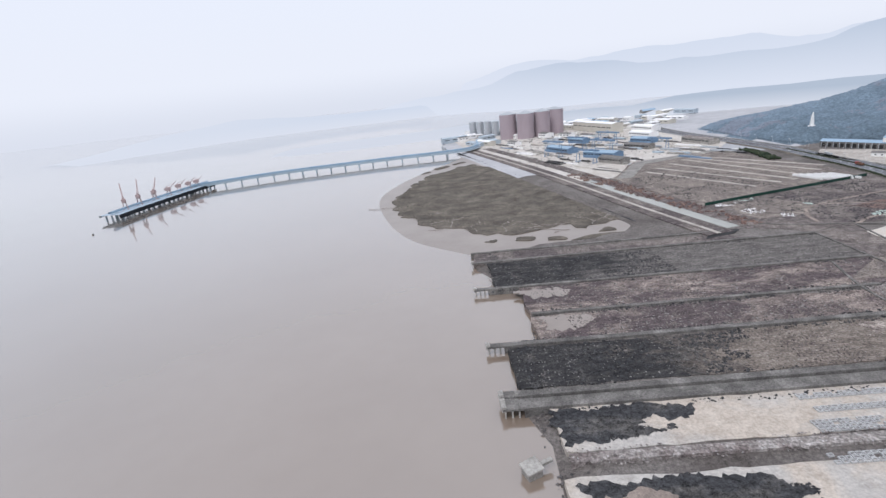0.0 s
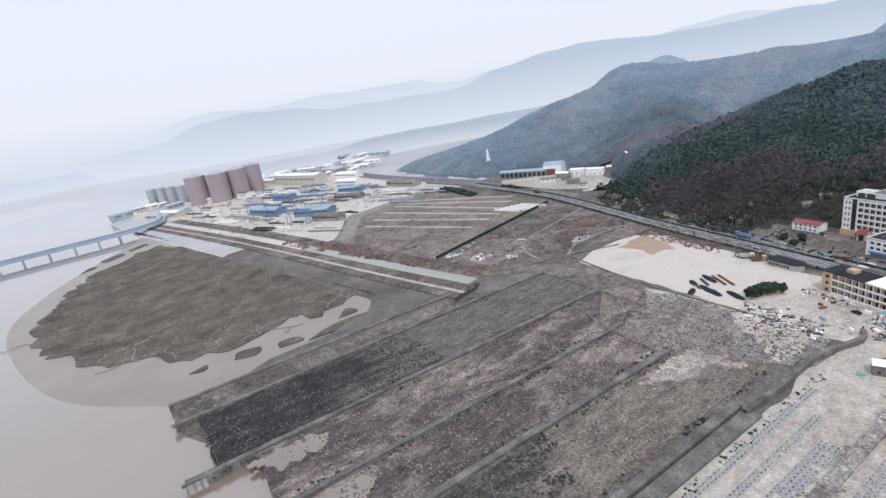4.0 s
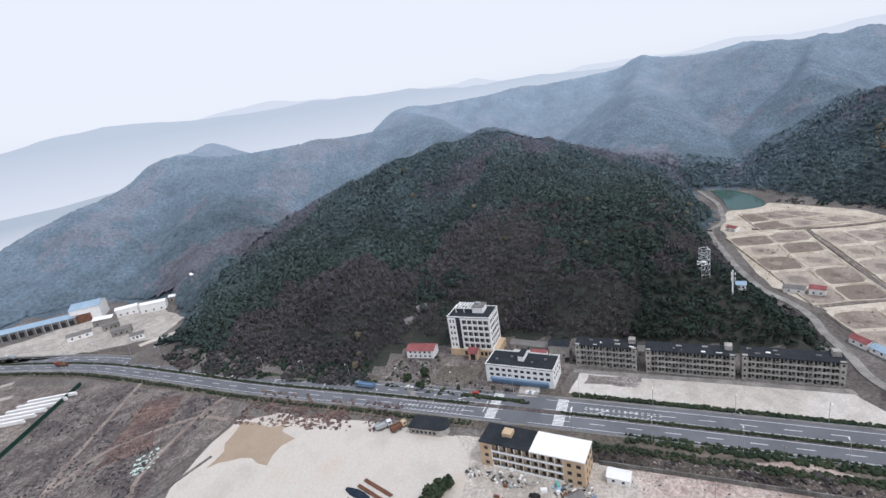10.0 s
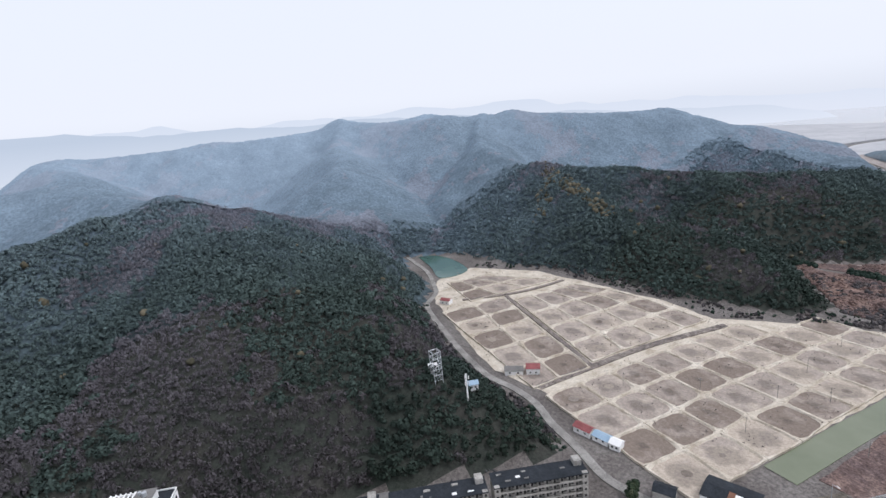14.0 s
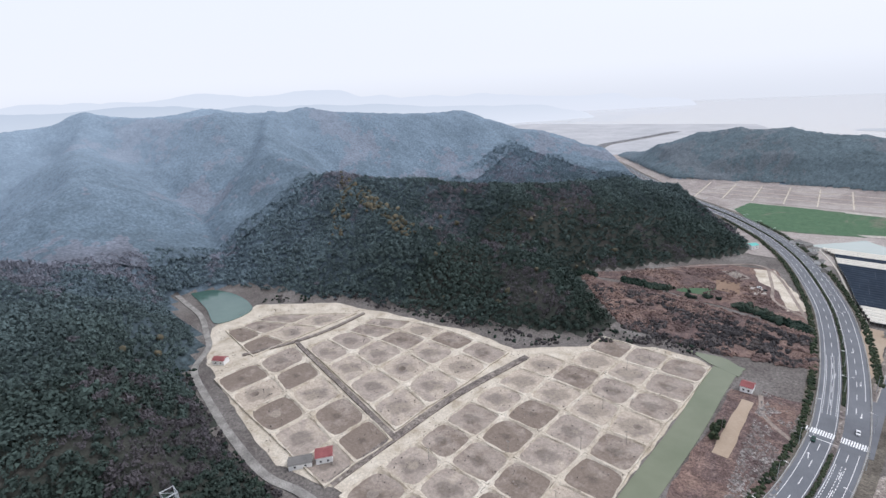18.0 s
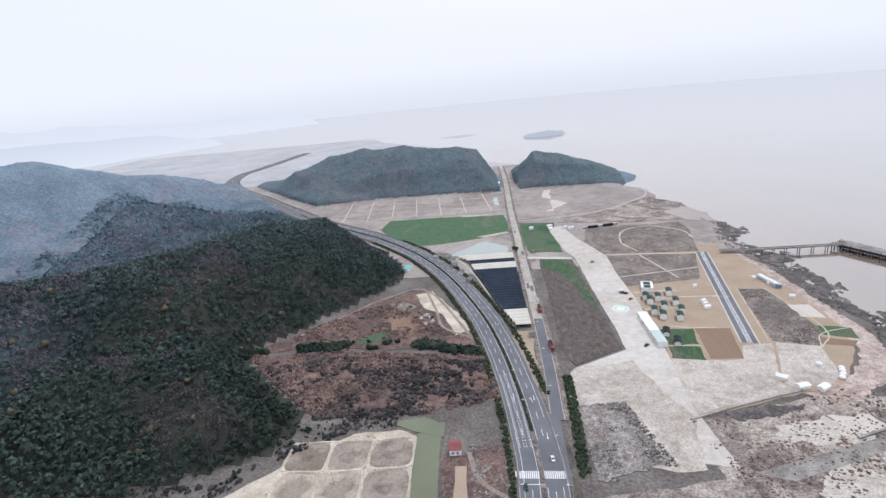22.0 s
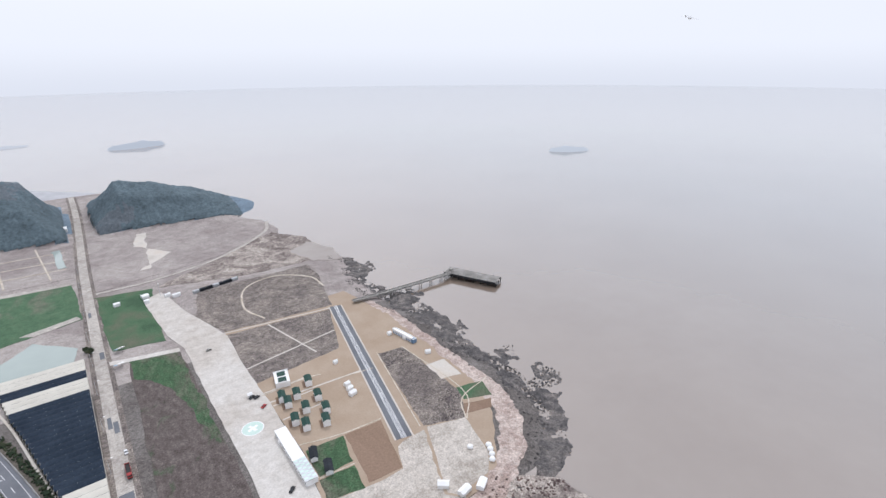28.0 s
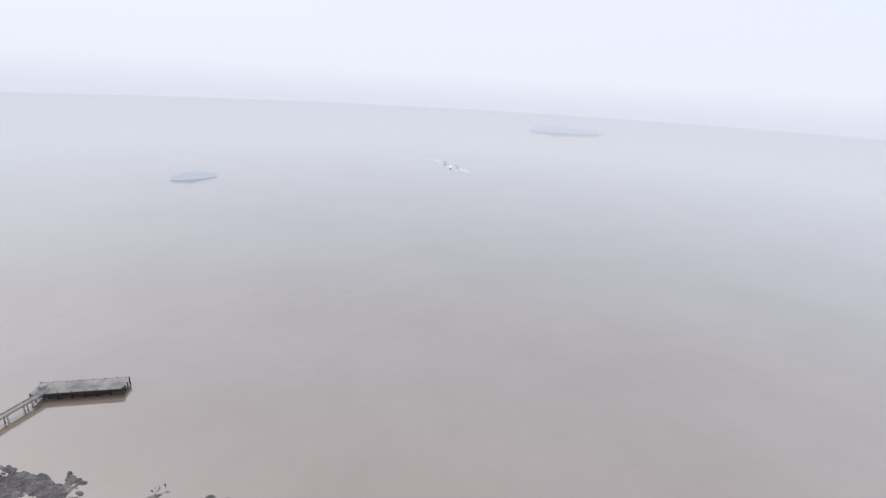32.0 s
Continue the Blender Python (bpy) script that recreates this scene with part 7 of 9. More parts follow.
for k in range(34):
    x, y = rsy.uniform(190, 400), rsy.uniform(650, 980)
    L = rsy.uniform(14, 34)
    ob = thing("pipe_stack", "stack of long grey-blue steel pipes in the yard", "pipes", pose(x, y, 0.05, 0, 0, -64 + rsy.uniform(-4, 4)), "yard pipe stacks")
    mt = rsy.choice((M_STEEL, M_GREYROOF, M_DERELICT, M_QUAYWALL, M_STEEL))
    n = rsy.randint(4, 7)
    for i in range(n):
        tube("pipe", (0, i * 1.3, 0.7), (L, i * 1.3, 0.7), 0.62, 0.62, mt, ob, n=7)
    for i in range(n - 1):
        tube("pipe", (0, i * 1.3 + 0.65, 1.8), (L, i * 1.3 + 0.65, 1.8), 0.62, 0.62, mt, ob, n=7)


def gantry(x, y, span, h, rot):
    ob = thing("gantry_crane", "blue steel gantry crane over the yard", "crane", pose(x, y, 0, 0, 0, rot), "yard gantries")
    for sx in (0, span):
        for sy in (-4, 4):
            tube("leg", (sx, sy, 0), (sx, sy * 0.4, h), 0.5, 0.4, M_BLUEPAINT, ob)
        box("sill", sx - 0.5, -5, 0, sx + 0.5, 5, 0.9, M_BLUEPAINT, ob)
    for sy in (-1.6, 1.6):
        box("girder", -6, sy - 0.5, h, span + 6, sy + 0.5, h + 2, M_BLUEPAINT, ob)
    box("trolley", span * 0.4, -2.2, h + 2, span * 0.4 + 4, 2.2, h + 4.2, M_STEEL, ob)


for g in ((205, 690, 30, 16, -60), (250, 760, 34, 18, -62), (290, 850, 34, 18, -62), (180, 770, 30, 22, -60), (235, 830, 30, 17, -62), (330, 740, 26, 14, -60)):
    gantry(*g)
for k in range(6):
    ob = thing("beam_stack", "stack of long white concrete beams", "beams", pose(352 + 5.5 * k, 466 - 2 * k + 3, 0.1, 0, 0, 14), "concrete beam stacks")
    for i in range(3):
        box("beam", 0, -26 + 0.2 * i, 0.7 * i, 1.6, 4 - 0.2 * i, 0.7 * i + 0.6, M_WHITE, ob)

# long low stacks and sheds in rows across the industrial yard
rsk = random.Random(17)
for k in range(90):
    u, v = rsk.uniform(0, 1), rsk.uniform(0, 1)
    x, y = 170 + 230 * u - 60 * v, 610 + 420 * v + 30 * u
    L, w, h = rsk.uniform(16, 52), rsk.uniform(1.8, 4.5), rsk.uniform(0.8, 2.6)
    mt = rsk.choice((M_DERELICT, M_GREYROOF, M_APRON, M_CONC, M_BLUEPAINT, M_COAL, M_WHITE))
    ob = thing("material_stack", "long low stack of building material in the yard", "stack", pose(x, y, 0.04, 0, 0, -64 + rsk.uniform(-3, 3)), "yard material stacks")
    box("lower_layer", 0, 0, 0, L, w, h * 0.55, mt, ob, bevel=0.08)
    box("upper_layer", L * 0.04, w * 0.12, h * 0.55, L * rsk.uniform(0.6, 0.97), w * 0.88, h, mt, ob, bevel=0.08)

# dark green fence
fence = thing("fence", "dark green sheet fence across the waste ground", "fence", kind="structure")
fa, fb = np.array((226, 402.0)), np.array((398.5, 441.8))
fn = 44
fm = bpy.data.meshes.new("fence_panel")
bm = bmesh.new()
fl = np.linalg.norm(fb - fa) / fn
add_box(bm, 0.06, -0.04, 0.1, fl - 0.06, 0.04, 2.6)
bm.to_mesh(fm)
bm.free()
fm.materials.append(M_GREENROOF)
frot = math.degrees(math.atan2(fb[1] - fa[1], fb[0] - fa[0]))
for i in range(fn + 1):
    p = fa + (fb - fa) * i / fn
    box("post", -0.08, -0.08, -0.3, 0.08, 0.08, 2.8, M_DARK, fence).matrix_basis = pose(p[0], p[1], 0)
    if i < fn:
        ob = new("fence_panel", fm)
        ob.parent = fence
        ob.matrix_basis = pose(p[0], p[1], 0, 0, 0, frot)

# ---- slipway walls and piers ----
def sea_wall(label, x0, x1, y0, width, top, piles=0, material=None, z1=None):
    """A long low wall along a slipway; its sea end may stand on piles."""
    ob = thing("slipway_wall", label, "wall", kind="structure")
    line = np.array([(x, slope_y(y0, x)) for x in np.arange(x0, x1 + 0.1, 4.0)])
    ribbon("wall", line[2:] if piles else line, -width / 2, width / 2, -3.5, top, material or M_OLDCONC, ob)
    if piles:
        ribbon("deck", line[:4], -width / 2 - 0.2, width / 2 + 0.2, top - 0.8, top + 0.05, M_OLDCONC, ob, "broken concrete deck end")
        for i in range(piles):
            for sy in (-1, 1):
                x = x0 + 0.8 + i * 2.6
                tube("pile", (x, slope_y(y0, x) + sy * (width / 2 - 0.5), -6), (x, slope_y(y0, x) + sy * (width / 2 - 0.5), top - 0.6), 0.35, 0.35, M_DERELICT, ob, "weathered concrete pile")
        box("end_block", x0 - 0.6, slope_y(y0, x0) - width / 2, top - 1.2, x0 + 1.2, slope_y(y0, x0) + width / 2, top + 0.9, M_DERELICT, ob, "broken end block")
    return ob


sea_wall("long low weathered concrete slipway wall", 21, 250, 322, 2.4, 0.9, 2)
sea_wall("stony embankment edged with concrete beside the marsh", 22, 205, 343, 2.2, 0.7)
sea_wall("weathered concrete slipway wall ending on piles", 18, 246, 274.5, 2.6, 0.9, 4)
sea_wall("crumbling concrete slipway wall", 44, 222, 237, 2.4, 0.7, 0, M_OLDCONC)
sea_wall("weathered concrete slipway wall ending on piles", 17, 212, 206, 3.0, 1.0, 5)
sea_wall("wide concrete pier between two slipway bays", 17, 190, 165.5, 3.4, 1.9, 5)
sea_wall("raised kerb of the wide concrete pier", 17, 190, 160, 6.0, 1.1, 8)
sea_wall("broken concrete wall with brick rubble", 34, 262, 130, 4.0, 0.9, 0, M_PINK)
for pts in ([(250, 312), (246, 262), (243, 229)], [(222, 260), (210, 226), (206, 198)], [(284, 319), (268, 246), (262, 170)], [(320, 300), (284, 318), (250, 330), (226, 345)]):
    r = ribbon("low_wall", spline(pts, 5), -0.6, 0.6, -0.5, 0.55, M_OLDCONC)
    tagged(r, "low dark concrete kerb wall", "wall", kind="structure")
r = ribbon("yard_wall", spline([(186, 152.5), (206, 150.5), (240, 148.5), (262, 141), (270, 143)], 4), -0.9, 0.9, -0.5, 2.4, M_OLDCONC)
tagged(r, "dark rendered yard wall", "wall", kind="structure")
patch("embankment", "stony embankment along the marsh edge", "bank", [(24, 343), (100, 336), (200, 326), (205, 316), (150, 314), (60, 318), (22, 321)], -0.1, M_HEATH, 1.2, 5, 3)
dol = thing("mooring_block", "tilted broken concrete mooring block standing in the water", "block", pose(21.5, 128.5, SEA, 8, -6, 20))
box("body", -2.6, -2.4, -2, 2.6, 2.4, 3.4, M_CONC, dol, bevel=0.25)
box("cap", -3, -2.8, 3.4, 3, 2.8, 4.3, M_DERELICT, dol, bevel=0.2)
box("broken_beam", 2.4, -0.7, 2.0, 7.5, 0.7, 3.2, M_DERELICT, dol)

# rows of precast concrete frames
def ring_mesh(bm, x, y, z, m=None):
    for a in ((-0.85, -0.62, 0.85, -0.44), (-0.85, 0.44, 0.85, 0.62), (-0.85, -0.44, -0.62, 0.44), (0.62, -0.44, 0.85, 0.44)):
        add_box(bm, x + a[0], y + a[1], z, x + a[2], y + a[3], z + 0.6, m)


frames = []
for nm, mt, top in (("precast concrete frame with a dark open middle", M_OLDCONC, 0.15), ("precast concrete frame filled with pale mortar", M_CONC, 0.5)):
    fr = thing("precast_frame", nm, "frame", pose(121, 158, 0.08), "precast frames")
    bm = bmesh.new()
    ring_mesh(bm, 0, 0, 0)
    part("rim", bm, M_PRECAST, fr)
    box("filling", -0.62, -0.44, 0, 0.62, 0.44, top, mt, fr)
    frames.append(fr)
rsf = random.Random(5)
used = [False, False]
for x0, x1, y0, cols in ((121, 217, 146.8, 2), (122, 201, 139.4, 2), (116, 188, 132.6, 4)):
    for k in range(cols):
        for x in np.arange(x0, x1, 2.1):
            if rsf.random() < 0.08:
                continue
            w = 1 if rsf.random() < (0.75 if k == 0 else 0.35) else 0
            m = pose(x, y0 - 0.055 * (x - 140) - 1.5 * k, 0.1, 0, 0, -3 + rsf.uniform(-1, 1))
            if used[w]:
                copy_thing(frames[w], m)
            else:
                frames[w].matrix_basis, used[w] = m, True
rest = bmesh.new()
for x0, x1, y0, cols in ((110, 192, 117.5, 3), (150, 192, 108, 2)):
    for k in range(cols):
        for x in np.arange(x0, x1, 2.1):
            if rsf.random() > 0.2:
                ring_mesh(rest, x, y0 - 0.055 * (x - 140) - 1.5 * k, 0.1)
tagged(part("precast_frame_field", rest, M_PRECAST), "rows of open precast concrete frames on the slab", "frames", kind="stuff")

# ---- south: greenhouses, camp, jetty ----
def east_edge(y):
    return float(np.interp(y, [-526, -506, -470, -448, -389, -354], [302, 289, 282, 276, 263, 252.5]))


def greenhouse(y0, y1, material, label):
    """One low arched bay that runs from the lane side to the slanting eastern side."""
    ob = thing("greenhouse", label, "greenhouse", group="greenhouse bays")
    xa, xb = 240.5, east_edge((y0 + y1) / 2)
    bm = bmesh.new()
    n = 7
    rows = []
    for x in np.linspace(xa, xb, 8):
        dip = random.uniform(-0.12, 0.12)
        rows.append([bm.verts.new((x, y0 + (y1 - y0) * i / n, 2.6 + (0.5 + dip * 0.5) * math.sin(math.pi * i / n))) for i in range(n + 1)])
    for a, b in zip(rows, rows[1:]):
        for i in range(n):
            bm.faces.new((a[i], a[i + 1], b[i + 1], b[i]))
    bmesh.ops.recalc_face_normals(bm, faces=bm.faces[:])
    part("cover", bm, material, ob)
    for x in (xa, xb):
        box("end_wall", x - 0.08, y0 + 0.1, -0.2, x + 0.08, y1 - 0.1, 2.8, M_FILM, ob)
    for y in (y0 + 0.15, y1 - 0.15):
        for x in np.linspace(xa + 1, xb - 1, 6):
            tube("post", (x, y, -0.2), (x, y, 2.7), 0.08, 0.08, M_STEEL, ob, n=5)
    box("gutter", xa, y1 - 0.15, 2.45, xb, y1 + 0.15, 2.62, M_ROOFDARK, ob)


for y in np.arange(-526, -352, 5.8):
    y1 = min(y + 5.8, -352.2)
    film = y < -512 or -497 <= y + 2.9 < -482 or y1 > -376
    greenhouse(y, y1, M_FILM if film else M_NET, "arched greenhouse bay under pale plastic film" if film else "arched greenhouse bay under black shade net")
ribbon_edge = ribbon("greenhouse_path", spline([(304, -527), (284, -470), (265, -390), (254, -352)], 5), -1.2, 0.2, -0.2, 0.3, M_SAND)
tagged(ribbon_edge, "white concrete edging of the greenhouses", "path", kind="structure")
for k, (x, y, L, D, rot) in enumerate(((325, -532, 9, 6, -125), (314, -522, 10, 7, -120), (306, -512, 8, 6, -118), (304, -496, 7, 6, -112), (296, -474, 8, 5, -110), (288, -452, 6, 5, -108), (312, -536, 8, 6, -30), (240, -338, 4, 3, 0))):
    h = gable_house("farm_shed", "small grey shed among the greenhouses", "shed", pose(x, y, 0, 0, 0, rot), L, D, 2.6, 1.0, M_DERELICT if k % 2 else M_WHITE, M_GREYROOF, "farm sheds")
    window_row(h, 2, 0.6, L - 0.6, 0.9, 1.0, 1.0)
patch("worn_earth", "orange bare earth beside the lane", "ground patch", [(256, -345), (241, -346), (242, -300), (248, -262), (252, -300)], 0.07, M_TAN, 1, 4)


def camp_hut(x, y, rot, L=7.4, D=4.4, H=4.4):
    ob = gable_house("camp_hut", "small white cabin with a dark green roof", "cabin", pose(x, y, 0.05, 0, 0, rot), L, D, H, 0.8, M_WHITE, M_GREENROOF, "camp cabins", 0.25)
    window_row(ob, 1, 0.6, 2.4, 0.9, 1.0, 1.0)
    window_row(ob, 1, 3.4, 5, 0.1, 0.9, 2.0, material=M_DARK, name="door")
    box("deck", 0, -1.8, 0, L, 0, 0.25, M_BROWN, ob, "brown timber deck")


for x, y in ((121, -400), (141, -386), (134, -374), (122.5, -381), (144, -367), (140.5, -358.5), (129, -355), (124, -365.5), (133, -391), (142, -394)):
    camp_hut(x, y, 76)
big_hut = flat_house("camp_hall", "white hall with two dark green roof panels", "building", pose(136, -418, 0, 0, 0, 76), 15, 9.5, 3.6, M_WHITE, M_WHITE)
for x in (1.5, 8.5):
    box("green_panel", x, 2, 3.9, x + 5, 7.5, 4.3, M_GREENROOF, big_hut, "dark green roof panel")
window_row(big_hut, 4, 1, 14, 1.0, 1.4, 1.3)
for x0, x1, y in ((118, 148, -404), (118, 148, -387), (120, 148, -370)):
    box("camp_path", x0, y - 0.5, 0, x1, y + 0.5, 0.14, M_SAND).update_tag()
for ob in [o for o in bpy.data.objects if o.name.startswith("camp_path")]:
    tagged(ob, "pale paved path between the cabins", "path", kind="structure")
cont = thing("cabin_row", "long row of white site cabins, part with a glazed roof", "building", pose(157, -359.5, 0.1, 0, 0, 88.5))
for i in range(8):
    a, b = 6.1 * i, 6.1 * i + 6.0
    box("cabin", a, 0, 0, b, 6.6, 3.4, M_WHITE, cont)
    box("cabin_roof", a - 0.05, -0.2, 3.4, b + 0.05, 6.8, 3.6, M_WHITE if i < 5 else M_STEEL, cont)
    window_row(cont, 2, a + 0.4, b - 0.4, 1.0, 1.2, 1.2)
    if i >= 5:
        for k in range(4):
            for j in range(3):
                box("roof_panel", a + 0.15 + 1.5 * k, 0.1 + 2.2 * j, 3.6, a + 1.5 + 1.5 * k, 2.1 + 2.2 * j, 3.72, M_STEEL if (k + j) % 2 else M_MINT, cont, "glazed roof panel")
for x, y in ((146.5, -334), (144, -320)):
    h = gable_house("grey_cabin", "white cabin with a slate-grey roof on the grass", "cabin", pose(x, y, 0.1, 0, 0, 72), 9, 4, 2.8, 0.9, M_WHITE, M_ROOFDARK, "garden cabins")
    window_row(h, 3, 0.5, 8.5, 0.9, 1.1, 1.1)
pad = thing("helipad", "round mint-green landing pad with a white cross", "helipad", kind="structure")
bm = bmesh.new()
add_tube(bm, (165.5, -374, 0.0), (165.5, -374, 0.14), 6.6, 6.6, 40)
part("disc", bm, M_MINT, pad)
bm = bmesh.new()
for k in range(40):
    a, b = 2 * math.pi * k / 40, 2 * math.pi * (k + 1) / 40
    v = [bm.verts.new((165.5 + r * math.cos(t), -374 + r * math.sin(t), 0.155)) for r, t in ((6.6, a), (6.6, b), (6.1, b), (6.1, a))]
    bm.faces.new(v)
part("rim_line", bm, M_PAINT, pad)
for rot in (20, 110):
    box("cross_bar", -3.4, -1.0, 0.14, 3.4, 1.0, 0.165 + rot * 0.0001, M_PAINT, pad).matrix_basis = pose(165.5, -374, 0, 0, 0, rot)
for x, y, L, D, rot in ((98, -379, 4, 3, 15), (98.8, -373.5, 4, 3, 15), (99.3, -368, 5, 3.4, 15), (92, -408, 3, 2.4, 0), (29, -376, 4, 3, -20), (38.4, -418.5, 3, 3, 0), (31, -405, 4, 3, 0), (97.6, -266.4, 6, 4, -40), (92, -259.5, 7, 4, 12), (83, -258, 7, 4, 30), (155, -408, 3, 3, 0), (155, -352, 3, 3, 0)):
    gable_house("tent", "small white canvas tent", "tent", pose(x, y, 0.1, 0, 0, rot), L, D, 2.0, 0.9, M_WHITE, M_WHITE, "white tents", 0.1)
for k, (x, y) in enumerate(((62.5, -273.5), (64, -270.5), (66, -267), (68.5, -264), (72, -279))):
    bm = bmesh.new()
    bmesh.ops.create_uvsphere(bm, u_segments=12, v_segments=7, radius=1.9)
    bmesh.ops.scale(bm, vec=(1, 1, 0.7), verts=bm.verts[:])
    ob = part("inflatable_dome", bm, M_WHITE)
    ob.location = (x, y, 1.0)
    tagged(ob, "round white inflatable dome in the yard", "dome", "inflatable domes")
    ob["group"] = "inflatable domes"
    ob["category"] = "dome"
bl = flat_house("striped_block", "long low white toilet block with blue trim near the shore", "building", pose(36, -418, 0.05, 0, 0, 98), 25, 3.4, 3, M_WHITE, M_WHITE)
for i in range(12):
    box("blue_door", 0.6 + 2.0 * i, -0.1, 0.1, 1.6 + 2.0 * i, 0.05, 2.1, M_BLUEPAINT, bl)
box("blue_end", 22.5, -0.2, 0, 25.2, 3.6, 3.3, M_BLUEPAINT, bl, "blue end cabin")
row = thing("container_row", "long row of dark shipping containers beside the meadow", "containers", pose(148, -603, 0.05, 0, 0, 11))
for i in range(7):
    box("container", -46 + 6.6 * i, 0, 0, -40.2 + 6.6 * i, 2.6, 2.7, M_ROOFDARK if i % 3 else M_STEEL, row, bevel=0.06)
for x, y, L, D, rot in ((207, -620, 5, 4, 10), (183, -624, 6, 5, 10), (184, -610, 4, 4, 0), (166, -613, 5, 3, 15), (158, -608, 7, 3, 10)):
    h = gable_house("site_hut", "small white site hut by the apron", "hut", pose(x, y, 0.1, 0, 0, rot), L, D, 2.6, 0.7, M_WHITE, M_WHITE, "site huts", 0.2)
    window_row(h, 1, 0.5, L - 0.5, 1.0, 1.2, 1.0)
mast = thing("camera_mast", "thin steel mast beside the site huts", "mast", pose(173, -618, 0))
tube("pole", (0, 0, 0), (0, 0, 12), 0.18, 0.1, M_STEEL, mast)
box("head", -0.5, -0.3, 12, 0.5, 0.3, 12.7, M_WHITE, mast)
for x, y in ((217.5, -527), (220.5, -502)):
    ob = thing("canopy", "blue and white stretched canvas canopy", "canopy", pose(x, y, 0.1, 0, 0, 20), "canvas canopies")
    for k, (mt, off) in enumerate(((M_WHITE, 0), (M_BLUE, 2.4), (M_WHITE, -2.4))):
        bm = bmesh.new()
        v = [bm.verts.new(p) for p in ((off - 1.2, -2.5, 1.6), (off + 1.2, -2.5, 1.6), (off + 0.6, 2.5, 3.4), (off - 0.6, 2.5, 3.4), (off - 1.2, -2.5, 1.5), (off + 1.2, -2.5, 1.5), (off + 0.6, 2.5, 3.3), (off - 0.6, 2.5, 3.3))]
        for f in ((0, 1, 2, 3), (7, 6, 5, 4), (0, 4, 5, 1), (1, 5, 6, 2), (2, 6, 7, 3), (3, 7, 4, 0)):
            bm.faces.new([v[i] for i in f])
        part("sail", bm, mt, ob)
    for px in (-3.4, 3.4):
        tube("pole", (px, -2.4, 0), (px, -2.4, 1.7), 0.08, 0.08, M_STEEL, ob)
    tube("pole", (0, 2.5, 0), (0, 2.5, 3.5), 0.08, 0.08, M_STEEL, ob)
for x, y, L, D in ((296, -923, 52, 18), (262, -905, 30, 10)):
    gable_house("hangar", "long white hangar under the wooded hill", "hangar", pose(x, y, 0.1, 0, 0, 178), L, D, 6, 2, M_WHITE, M_WHITE)

# jetty
jet = thing("jetty", "old concrete jetty with a trestle and an angled head on piles", "jetty")
JL = spline([(36, -486), (-4, -483), (-80, -480)], 4)
ribbon("trestle_deck", JL, -2.2, 2.2, 1.6, 2.4, M_CONC, jet)
for side in (-2.1, 2.1):
    ribbon("trestle_rail", JL, side - 0.08, side + 0.08, 2.4, 3.1, M_DERELICT, jet)
for i in range(4, len(JL), 3):
    for sy in (-1.7, 1.7):
        tube("pile", (JL[i][0], JL[i][1] + sy, -7), (JL[i][0], JL[i][1] + sy, 1.7), 0.45, 0.45, M_DERELICT, jet)
    box("cross_beam", JL[i][0] - 0.5, JL[i][1] - 2.3, 0.9, JL[i][0] + 0.5, JL[i][1] + 2.3, 1.7, M_DERELICT, jet)
JH = spline([(-78, -489), (-90, -462), (-101.5, -436)], 4)
ribbon("head_deck", JH, -7.5, 7.5, 1.4, 2.6, M_CONC, jet, "pale broad landing deck")
ribbon("head_fender", JH, -7.9, -7.5, 0.2, 2.5, M_DARK, jet, "dark timber fendering")
ribbon("head_fender", JH, 7.5, 7.9, 0.2, 2.5, M_DARK, jet, "dark timber fendering")
for i in range(0, len(JH), 2):
    n = sides(JH)[i]
    for o in (-6.5, -2.2, 2.2, 6.5):
        p = JH[i] + n * o
        tube("pile", (p[0], p[1], -7), (p[0], p[1], 1.5), 0.5, 0.5, M_DARK, jet)
    for o in (-7.0, 7.0):
        p = JH[i] + n * o
        tube("bollard", (p[0], p[1], 2.6), (p[0], p[1], 3.2), 0.3, 0.35, M_DARK, jet)
box("head_hut", -82, -487, 2.6, -78.5, -483.5, 4.6, M_DERELICT, jet, "small grey hut on the deck")

# far loading jetty with cranes
# blue-grey base and bluish sheen carry the haze over the far jetty
M_QUAY = mat("hazed_quay_steel", [(0.32, 0.4, 0.45), (0.4, 0.48, 0.53)], 0.05, 4, rough=0.6, sheen=0.5)
M_CRANE = mat("dull_red_crane_paint", [(0.4, 0.3, 0.29), (0.46, 0.36, 0.35)], 0.2, 4, rough=0.6)
quay = thing("loading_jetty", "long pale loading jetty with a conveyor reaching out into the bay", "jetty")
QL = spline([(100, 1040), (72, 920), (-90, 900), (-258, 874), (-392, 822)], 12)
ribbon("deck", QL, -6, 6, 3.5, 5.2, M_QUAY, quay)
ribbon("conveyor", QL, -2, 1, 7, 9.6, M_BLUE, quay, "blue conveyor gallery")
for side in (-5.6, 5.4):
    ribbon("pipe_rail", QL, side, side + 0.4, 5.2, 6.6, M_QUAY, quay)
for i in range(14, len(QL), 2):
    for o in (-4.5, 4.5):
        p = QL[i] + sides(QL)[i] * o
        tube("pile", (p[0], p[1], -6), (p[0], p[1], 3.6), 1.2, 1.2, M_QUAY, quay)
    p = QL[i]
    tube("conveyor_leg", (p[0], p[1], 5), (p[0], p[1], 7.1), 0.3, 0.3, M_QUAY, quay)
QH = spline([(-378, 850), (-392, 790), (-412, 690), (-418, 640)], 10)
ribbon("berth", QH, -14, 14, 3.2, 5.4, M_QUAY, quay)
ribbon("berth_face", QH, -14.6, -14, 0, 5, M_ROOFDARK, quay)
